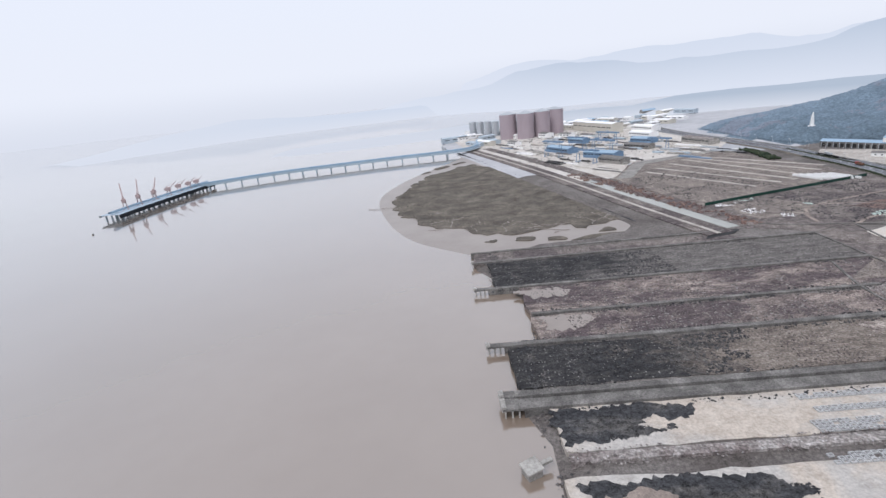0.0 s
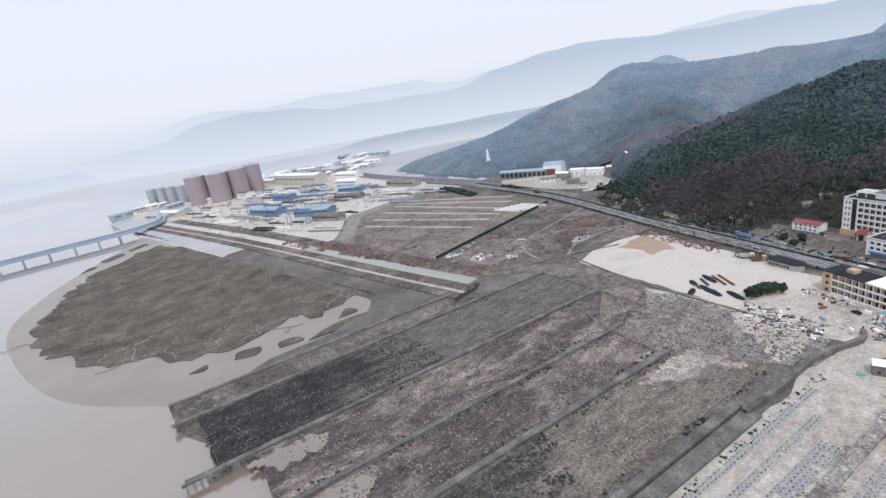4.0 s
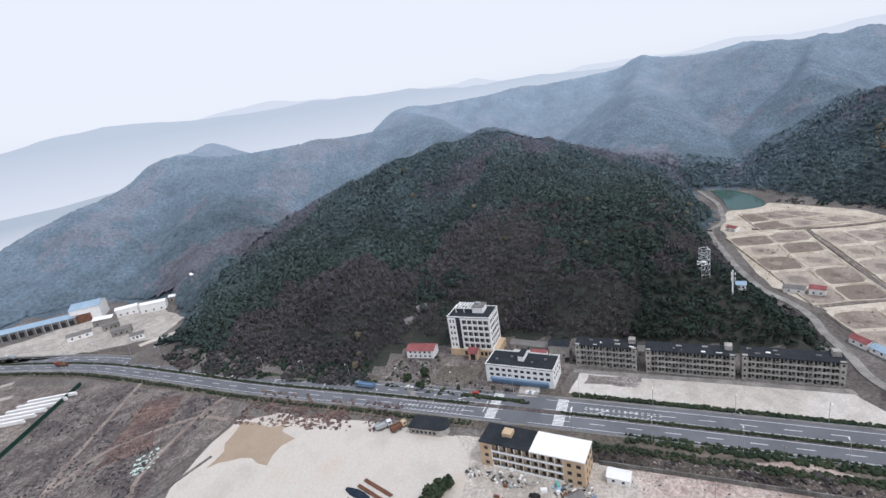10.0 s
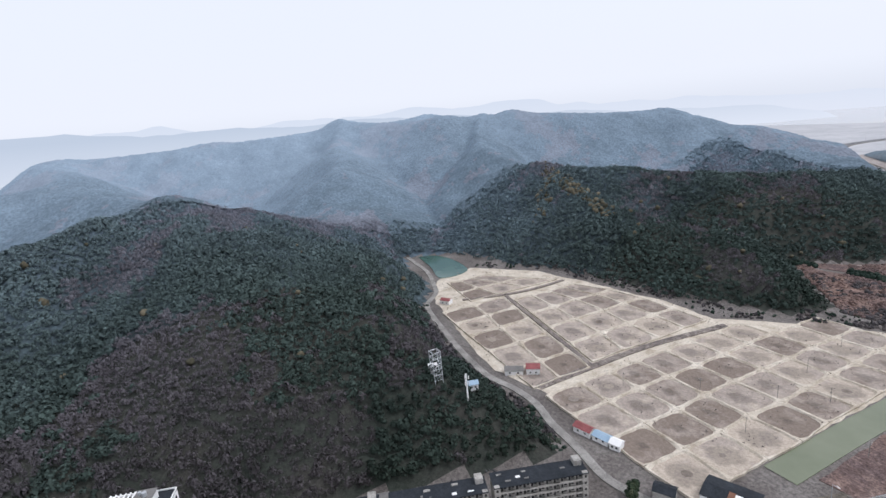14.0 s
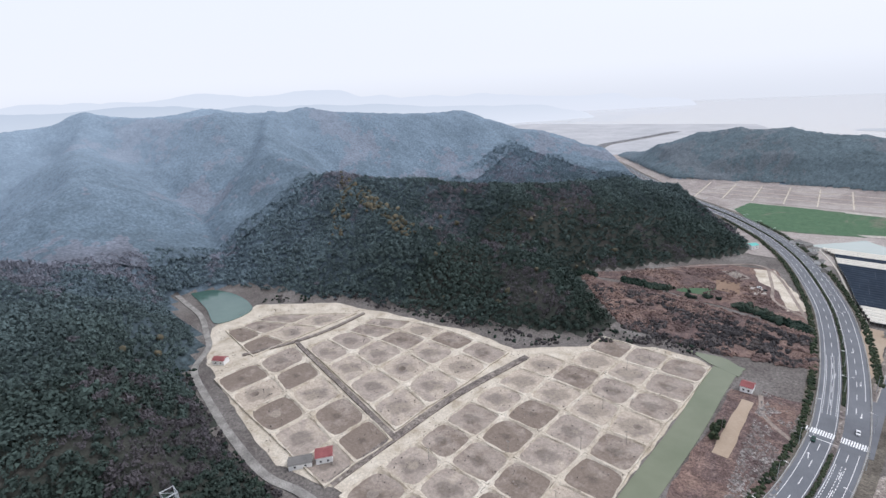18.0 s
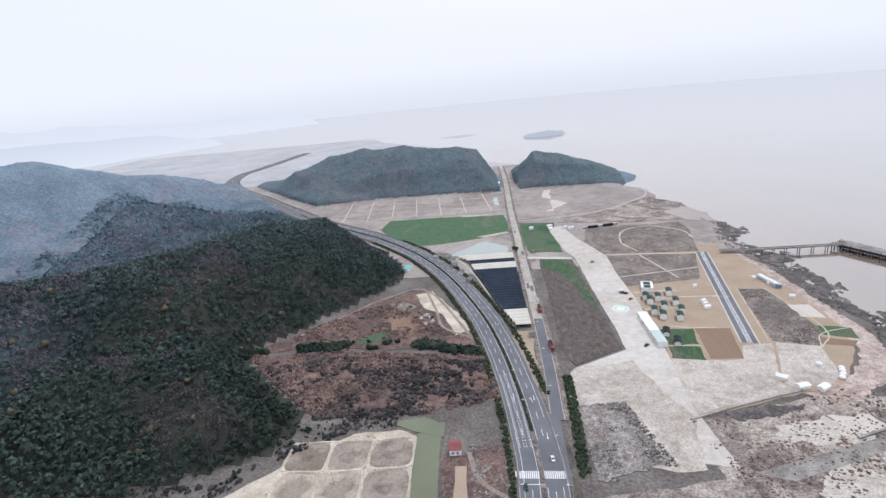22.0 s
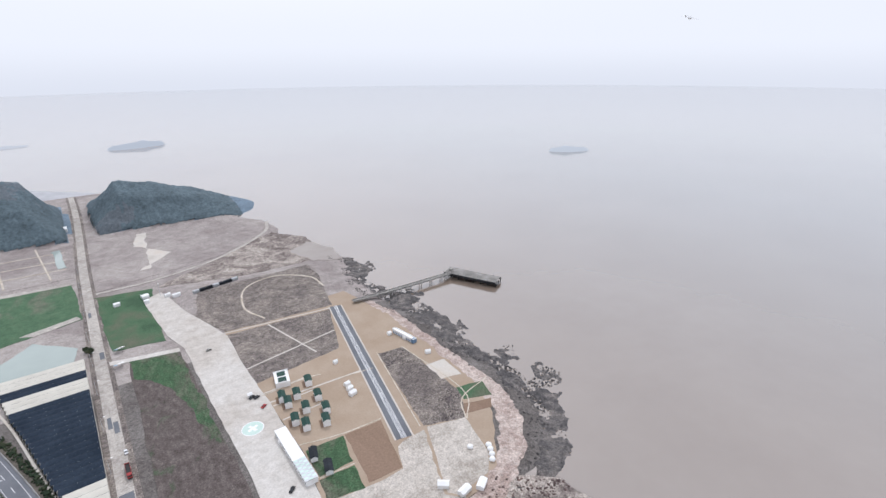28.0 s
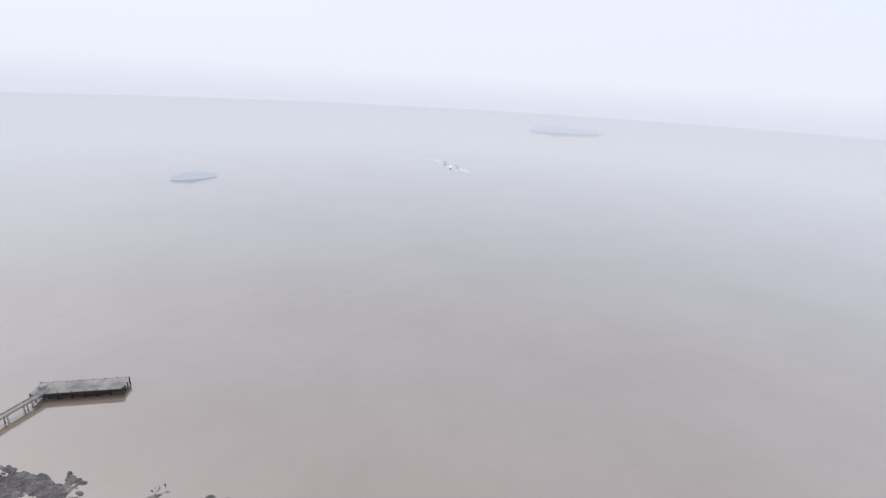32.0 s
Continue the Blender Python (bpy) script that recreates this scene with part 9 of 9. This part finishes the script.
scatter("bay_rubble", "black and grey rubble over the slipway bay", bayp(30, 140, 320, 277), 3600, (0.15, 0.8), M_COAL, 1, 0.05)
scatter("bay_stones", "loose grey stones over the slipway bay", bayp(110, 250, 320, 277), 2600, (0.1, 0.55), M_STONE, 2, 0.05)
scatter("bay_stones", "loose stones and tufts in the slipway bay", bayp(48, 244, 272, 238), 2200, (0.1, 0.6), M_STONE, 3, 0.05)
scatter("bay_stones", "loose stones and tufts in the slipway bay", bayp(44, 212, 233, 208), 1800, (0.1, 0.6), M_STONE, 4, 0.05)
scatter("bay_rubble", "black rubble over the slipway bay", bayp(30, 130, 203, 171), 3400, (0.15, 0.9), M_COAL, 5, 0.05)
scatter("bay_stones", "brown gravel heaps in the slipway bay", bayp(110, 222, 203, 171), 2800, (0.1, 0.55), M_HEATH, 6, 0.05)
scatter("bay_rubble", "black rubble heaped on the slab", [(48, 152), (80, 150), (82, 140), (50, 136)], 1100, (0.2, 1.1), M_COAL, 7, 0.1)
scatter("bay_rubble", "black rubble heaped on the slab", [(58, 118), (98, 110), (94, 88), (64, 90)], 1600, (0.2, 1.1), M_COAL, 8, 0.1)
scatter("brick_rubble_heap", "broken bricks and stones over the rubble field", [(212, 226), (266, 244), (262, 170), (258, 150), (228, 153), (212, 196)], 4200, (0.12, 0.9), M_STONE, 9, 0.08)
scatter("wall_rubble", "broken stones along the slipway wall", bayp(34, 262, 134, 126), 1400, (0.15, 0.7), M_PINK, 10, 0.8)
# near-black stones laid as shadow lines along both sides of the walls
for k, (x0, x1, y0) in enumerate(((24, 250, 318.5), (28, 246, 277.5), (28, 246, 271), (46, 222, 240), (46, 222, 234), (30, 212, 209), (30, 212, 202.5), (30, 250, 170), (34, 250, 154.5))):
    scatter("wall_foot_rubble", "near-black stones drawing the shadow line at the foot of a slipway wall", bayp(x0, x1, y0 + 1.6, y0 - 1.6), 620, (0.2, 0.9), M_COAL, 50 + k, 0.05, 0.7)
scatter("bay_weeds", "dark dead weeds over the slipway bay", bayp(60, 244, 271, 240), 1500, (0.2, 0.9), M_HEATH, 61, 0.05, 0.5)
scatter("bay_weeds", "dark dead weeds over the slipway bay", bayp(60, 212, 232, 210), 1300, (0.2, 0.9), M_HEATH, 62, 0.05, 0.5)
for k, (x, y, r, n) in enumerate([(287, 375, 7, 225), (270, 354, 8, 180), (248, 373, 8, 180), (319, 334, 6, 135), (288, 324, 6, 135), (242, 399, 6, 135), (262, 409, 6, 90)]):
    scatter("litter", "white and pale blue litter dumped on the waste ground", [(x - 1.6 * r, y - 0.4 * r), (x - 0.3 * r, y - r), (x + 1.4 * r, y - 0.5 * r), (x + 1.7 * r, y + 0.4 * r), (x + 0.2 * r, y + r), (x - 1.2 * r, y + 0.6 * r)], n, (0.15, 0.9), M_WHITE if k % 3 else M_MINT, 70 + k, 0.08, 0.35)
scatter("waste_tufts", "dark tufts and debris on the waste ground", [(230, 400), (398, 438), (372, 322), (284, 322)], 2200, (0.3, 1.1), M_COAL, 12, 0.0)
scatter("brick_rubble_heap", "pink brick rubble beside the road", [(300, 116), (308, 96), (292, 40), (262, 20), (250, 80), (276, 112)], 900, (0.12, 0.7), M_PINK, 13, 0.1)
scatter("yard_rubble", "rubble and debris in the casting yard", [(262, 138), (296, 114), (262, 0), (170, 0), (200, 90)], 1800, (0.1, 0.7), M_STONE, 14, 0.05)
scatter("shore_boulders", "dark weathered boulders along the shore", SHELF, 3000, (0.25, 1.0), M_SHORE, 15, None, 0.6, 0.3)
scatter("reef_rocks", "dark rocks on the reefs", [(-30, -350), (0, -350), (10, -300), (16, -268), (-8, -280), (-32, -298)], 700, (0.25, 1.0), M_SHORE, 16, -2.75)
scatter("cove_rocks", "dark stones along the water's edge of the slipways", [(26, 343), (38, 343), (52, 262), (50, 214), (40, 200), (36, 160), (40, 104), (28, 104), (28, 158), (30, 200), (40, 214), (44, 262)], 2200, (0.2, 1.0), M_SHORE, 17)
scatter("debris", "rubble and litter by the apron's end", [(226, -250), (198, -252), (186, -196), (228, -190)], 2200, (0.15, 1.0), M_STONE, 18, 0.15)
scatter("heath_tufts", "dark tufts and stones on the heath", [(168, -232), (74, -254), (48, -230), (44, -196), (160, -150)], 2200, (0.3, 1.2), M_SCRUB, 19, 0.0)
scatter("verge_rubble", "pinkish rubble heaps by the highway", [(290, -222), (270, -222), (268, -110), (284, -110)], 2200, (0.15, 1.1), M_PINK, 20, 0.1)
scatter("dyke_stones", "dark rubble facing of the dyke", [(172, 322), (184, 322), (134, 606), (64, 934), (52, 934), (120, 600)], 4200, (0.25, 0.9), M_COAL, 21, -1.2)
scatter("scrub", "russet scrub along the canal", [(222, 335), (236, 340), (186, 610), (160, 610)], 1600, (0.6, 1.8), M_SCRUB, 22, 0.1, 0.8, bush=True)
scatter("scrub", "low brown scrub on the roadside slope", [(375, 300), (345, 305), (330, 215), (352, 212)], 900, (0.4, 1.3), M_SCRUB, 23, 0.0, 0.8, bush=True)
scatter("russet_shrubs", "russet and grey scrub on the slope above the ponds", [(280, -312), (386, -330), (462, -330), (425, -290), (384, -250), (316, -250), (270, -262)], 4200, (0.8, 2.2), M_SCRUB, 24, 0.3, 0.8, bush=True)
scatter("russet_shrubs", "grey bare bushes on the slope above the ponds", [(280, -306), (386, -322), (440, -310), (384, -250), (316, -250), (270, -262)], 1600, (0.9, 2.4), M_BARE, 25, 0.4, 0.9, bush=True)
scatter("tree_band", "dark row of evergreen trees across the slope", [(282, -310), (324, -328), (386, -333), (470, -326), (470, -338), (386, -344), (320, -338), (280, -320)], 900, (1.4, 3.0), M_LEAF, 26, 1.2, 1.0, bush=True)
scatter("terrace_shrubs", "brown scrub on the terraces", [(300, -345), (352, -420), (400, -396), (450, -345)], 1500, (0.5, 1.5), M_SCRUB, 27, 0.2, 0.8, bush=True)
scatter("pond_tufts", "dry tufts on the pond banks", PONDS, 2600, (0.15, 0.6), M_DRYGRASS, 28, 0.9, 0.7)
scatter("meadow_tufts", "grey dry tufts on the meadow", [(144, -600), (108, -604), (30, -602), (52, -496), (144, -506)], 2600, (0.25, 0.8), M_DRYGRASS, 29, 0.1, 0.5)
scatter("meadow_tufts", "grey dry tufts on the meadow", [(62, -398), (42, -394), (42, -324), (57, -301), (82, -311)], 2000, (0.25, 0.8), M_HEATH, 30, 0.1, 0.5)
scatter("yard_clutter", "pale clutter and dark heaps over the industrial yard", [(190, 640), (380, 670), (420, 1100), (120, 1100), (130, 700)], 1300, (0.6, 2.4), M_DERELICT, 31, 0.3, 0.5)
scatter("yard_heaps", "dark heaps over the industrial yard", [(190, 640), (380, 670), (420, 1100), (120, 1100), (130, 700)], 700, (0.6, 2.6), M_GREYROOF, 32, 0.3, 0.5)
scatter("yard_heaps", "dark earth heaps beyond the fence", [(226, 430), (330, 452), (300, 560), (220, 540)], 900, (0.3, 1.2), M_COAL, 33, 0.1, 0.5)
scatter("marsh_tussocks", "dark tussocks of marsh grass", [(-46, 590), (-29, 485), (27, 412), (80, 392), (112, 402), (150, 400), (172, 345), (128, 590), (68, 790), (25, 745), (-3, 728)], 5200, (0.5, 1.7), M_MARSH, 34, -2.25, 0.35)


def hedge(name, label, line, width, gap, size, seed, z=0.3):
    rs = np.random.RandomState(seed)
    far = np.concatenate([[0], np.cumsum(np.linalg.norm(np.diff(line, axis=0), axis=1))])
    s = np.repeat(np.arange(0, far[-1], gap * 0.75), 3)
    p = np.stack([np.interp(s, far, line[:, k]) for k in (0, 1)], 1) + rs.uniform(-width, width, (len(s), 2))
    ob = crowns(name, label, p, np.full(len(p), z), 0.62 * rs.uniform(*size, len(p)), M_HEDGE, rs, fine=False, tall=0.9)
    return ob


hs = sides(HIGHWAY)
near = (HIGHWAY[:, 1] < 620) & (HIGHWAY[:, 1] > -800)
cross = np.min([np.hypot(HIGHWAY[:, 0] - a, HIGHWAY[:, 1] - b) for a, b in JUNCTIONS], axis=0) > 22
idx = np.where(near & cross)[0]
for lo, hi in zip([0] + list(np.where(np.diff(idx) > 1)[0] + 1), list(np.where(np.diff(idx) > 1)[0] + 1) + [len(idx)]):
    seg = idx[lo:hi]
    hedge("median_shrubs", "clipped green shrubs along the highway median", HIGHWAY[seg], 0.55, 1.1, (0.75, 1.2), 50 + lo)
south = [i for i in range(len(HIGHWAY)) if -620 < HIGHWAY[i][1] < -90]
hedge("roadside_hedge", "dark roadside hedge", HIGHWAY[south] + hs[south] * -15, 1.6, 1.6, (0.8, 1.7), 71, 0.1)
south2 = [i for i in range(len(HIGHWAY)) if -600 < HIGHWAY[i][1] < -262]
hedge("roadside_hedge", "dark roadside hedge", HIGHWAY[south2] + hs[south2] * 15.5, 1.8, 1.6, (0.8, 1.8), 72, 0.1)
bank_line = [i for i in range(len(HIGHWAY)) if -70 < HIGHWAY[i][1] < 150]
r = ribbon("road_embankment", HIGHWAY[bank_line], 17.5, 29, -0.8, 0.12, M_BANKSCRUB)
tagged(r, "dark overgrown embankment below the highway", "bank", kind="structure")
wall_line = [i for i in range(len(HIGHWAY)) if -60 < HIGHWAY[i][1] < 118]
r = ribbon("embankment_wall", HIGHWAY[wall_line], 29.2, 29.7, -0.5, 1.9, M_OLDCONC)
tagged(r, "long weathered concrete wall at the foot of the embankment", "wall", kind="structure")
hedge("embankment_scrub", "dark tangled scrub on the embankment", HIGHWAY[bank_line] + hs[bank_line] * 19.5, 2.0, 0.9, (0.6, 1.5), 80, 0.1)
scatter("embankment_scrub", "bare brown bushes on the embankment", [tuple(p) for p in (HIGHWAY + hs * 18)[bank_line][::6]] + [tuple(p) for p in (HIGHWAY + hs * 29)[bank_line][::-6]], 1500, (0.4, 1.3), M_BARE, 316, 0.3, 0.9, bush=True)
hedge("lot_hedge", "dense clipped dark hedge before the white lot", spline([(351, 128), (334, 72), (312, 2)], 4), 1.1, 0.8, (0.8, 1.4), 73, 0.2)
hedge("annex_hedge", "dense clipped dark hedge before the annex", spline([(357, 182), (347, 150)], 4), 1.1, 0.8, (0.8, 1.3), 74, 0.2)
hedge("hotel_hedge", "dense clipped dark hedge by the highway", spline([(398, 330), (375, 232)], 4), 1.1, 0.9, (0.7, 1.3), 75, 0.2)
north = [i for i in range(len(HIGHWAY)) if 170 < HIGHWAY[i][1] < 560]
hedge("roadside_hedge", "scrubby dark hedge beside the highway", HIGHWAY[north] + hs[north] * 14.5, 1.4, 1.9, (0.6, 1.4), 76, 0.1)
hedge("roadside_hedge", "dark belt of bushes below the highway", spline([(318, 110), (300, 50), (282, -10)], 4), 2.5, 0.9, (0.8, 1.8), 77, 0.1)
hedge("grove", "small dark grove beside the pipe yard", spline([(392, 560), (402, 600), (408, 640)], 4), 6, 1.2, (1.6, 3.0), 78, 1.0)
hedge("hedge_strip", "dark overgrown strip beside the junction", spline([(233, -196), (229, -240), (226, -280)], 4), 2.6, 0.8, (0.9, 1.9), 79, 0.1)

# the white survey aircraft that the camera follows
fly = thing("survey_aircraft", "small white fixed-wing survey aircraft with four lift rotors", "aircraft", pose(120.3, -162.0, 217.4, 0, 15.5, 100))
bm = bmesh.new()
bmesh.ops.create_uvsphere(bm, u_segments=12, v_segments=8, radius=0.2)
bmesh.ops.scale(bm, vec=(0.9, 3.6, 0.85), verts=bm.verts[:])
part("fuselage", bm, M_WHITE, fly)
for sgn in (-1, 1):
    bm = bmesh.new()
    pr = [(-0.2, 0.0), (0.0, 0.05), (0.22, 0.0), (0.0, -0.03)]
    a = [bm.verts.new((0, y, 0.1 + z)) for y, z in pr]
    b = [bm.verts.new((sgn * 1.7, y * 0.6, 0.17 + z * 0.6)) for y, z in pr]
    for i in range(4):
        bm.faces.new((a[i], a[(i + 1) % 4], b[(i + 1) % 4], b[i]))
    bm.faces.new(a)
    bm.faces.new(b)
    bmesh.ops.recalc_face_normals(bm, faces=bm.faces[:])
    part("wing", bm, M_WHITE, fly)
    tube("boom", (sgn * 0.55, 0.6, 0.1), (sgn * 0.55, -1.2, 0.1), 0.035, 0.03, M_WHITE, fly)
    box("tail_fin", sgn * 0.55 - 0.015, -1.3, 0.1, sgn * 0.55 + 0.015, -1.0, 0.42, M_WHITE, fly)
    for y in (0.55, -0.7):
        tube("motor", (sgn * 0.55, y, 0.1), (sgn * 0.55, y, 0.22), 0.04, 0.04, M_DARK, fly)
        box("rotor", sgn * 0.55 - 0.28, y - 0.02, 0.22, sgn * 0.55 + 0.28, y + 0.02, 0.235, M_DARK, fly, "dark two-blade lift rotor")
box("tailplane", -0.58, -1.28, 0.4, 0.58, -1.08, 0.43, M_WHITE, fly)
tube("propeller_hub", (0, -0.72, 0), (0, -0.82, 0), 0.05, 0.03, M_DARK, fly)


# ---- scrap and stored timber in the works yard ----
def scrap(name, label, poly, n, material, seed, long=3.0):
    rs = random.Random(seed)
    bm = bmesh.new()
    xs, ys = [p[0] for p in poly], [p[1] for p in poly]
    k = 0
    while k < n:
        x, y = rs.uniform(min(xs), max(xs)), rs.uniform(min(ys), max(ys))
        if not inside(np.array([x]), np.array([y]), poly)[0]:
            continue
        L, w, h = rs.uniform(0.5, long), rs.uniform(0.2, 1.0), rs.uniform(0.1, 0.8)
        add_box(bm, -L / 2, -w / 2, 0, L / 2, w / 2, h, pose(x, y, 0.1, rs.uniform(-6, 6), rs.uniform(-6, 6), rs.choice((20, 25, 110, 115)) + rs.uniform(-14, 14)))
        k += 1
    return tagged(part(name, bm, material), label, "scrap", kind="stuff")


TIMBER = [(275, 193), (270, 156), (254, 154), (258, 184)]
JUNK = [(289, 145), (301, 131), (282, 128), (269, 130), (266, 139)]
FRONT = [(291, 150), (297, 148), (306, 176), (300, 178)]
for poly, sets in ((TIMBER, ((M_WHITE, 26, 5), (M_RUST, 34, 4), (M_DERELICT, 60, 4), (M_COAL, 40, 3))), (JUNK, ((M_COAL, 70, 2.5), (M_DERELICT, 80, 3), (M_WHITE, 40, 2), (M_BLUEPAINT, 24, 2.5), (M_RUST, 34, 2.5))), (FRONT, ((M_DERELICT, 40, 2), (M_WHITE, 22, 1.6), (M_COAL, 30, 2)))):
    for k, (mt, n, L) in enumerate(sets):
        scrap("scrap", "scrap timber, sheets and machine parts lying in the yard", poly, n, mt, 90 + k + n, L)
scrap("scrap", "rusty steel bars and formwork in the casting yard", [(225, 126), (246, 120), (240, 100), (262, 84), (250, 60), (222, 96)], 26, M_RUST, 201, 3)
scrap("scrap", "grey formwork stacked in the casting yard", [(225, 126), (246, 120), (240, 100), (262, 84), (250, 60), (222, 96)], 110, M_DERELICT, 202, 3)
patch("sand_spread", "low spread of orange sand in the yard", "sand", [(227, 121), (232, 117), (237, 121), (232, 125)], 0.2, M_TAN, 1.2, 2, round_=2)
patch("grey_sand_spread", "spread of pale grey-green crushed stone", "gravel", [(222, 104), (231, 96), (240, 104), (231, 112)], 0.2, M_DERELICT, 1.2, 2, round_=2)

scatter("garden_shrubs", "dark garden shrubs and weeds before the hotel", [(356, 190), (372, 228), (396, 226), (398, 200), (384, 196), (370, 176), (358, 150)], 160, (0.4, 1.3), M_HEDGE, 301, 0.2, 0.9, bush=True)
scatter("garden_junk", "stones and junk before the hotel", [(356, 190), (372, 228), (396, 226), (390, 170), (358, 150)], 260, (0.15, 0.7), M_DERELICT, 302, 0.1)
scatter("roof_backs", "dark clutter and rubble behind the dormitories", [(384, 150), (398, 130), (388, 62), (376, 20), (370, 22), (384, 70), (392, 126)], 420, (0.3, 1.3), M_COAL, 303, 0.2)
path_a = ribbon("garden_path", spline([(356, 206), (372, 214), (386, 206), (396, 212)], 3), -1.2, 1.2, -0.2, 0.18, M_CONC)
tagged(path_a, "winding concrete garden path", "path", kind="structure")
path_b = ribbon("forecourt", spline([(352, 150), (370, 146), (392, 140)], 4), -5, 5, -0.2, 0.16, M_GRAVEL)
tagged(path_b, "pale concrete forecourt beside the office", "pavement", kind="structure")

POND_FOOT = [(330, -238), (356, -238), (388, -218), (430, -180), (470, -183), (540, -169), (600, -155), (656, -109), (666, -118), (606, -166), (540, -182), (470, -194), (424, -196), (398, -232), (384, -252), (330, -252)]
scatter("foot_scrub", "bare brown bushes and reeds between the wood and the ponds", POND_FOOT, 2600, (0.6, 1.8), M_BARE, 311, None, 0.9, 0.4, bush=True)
scatter("foot_scrub", "dark evergreen bushes between the wood and the ponds", POND_FOOT, 700, (0.6, 1.8), M_LEAF, 312, None, 0.9, 0.4, bush=True)
ROAD_FOOT = [(372, 238), (377, 262), (393, 330), (406, 372), (424, 400), (432, 392), (424, 340), (410, 262), (396, 240)]
scatter("foot_scrub", "bare brown bushes at the foot of the hill by the highway", ROAD_FOOT, 1700, (0.6, 1.8), M_BARE, 313, None, 0.9, 0.4, bush=True)
scatter("foot_scrub", "dark evergreen bushes at the foot of the hill by the highway", ROAD_FOOT, 700, (0.6, 1.8), M_LEAF, 314, None, 0.9, 0.4, bush=True)
LANE_SIDE = [(372, 10), (420, 6), (455, 8), (500, 5), (546, -2), (578, -7), (592, -13), (584, -22), (570, -15), (544, -9), (497, -2.5), (454, 0.5), (430, -4), (410, -5), (372, 1)]
scatter("foot_scrub", "bare brown bushes and young trees along the hill lane", LANE_SIDE, 900, (0.6, 1.9), M_BARE, 315, None, 1.0, 0.5, bush=True)
scatter("foot_scrub", "dark evergreen bushes along the hill lane", LANE_SIDE, 500, (0.6, 2.0), M_LEAF, 317, None, 1.0, 0.5, bush=True)
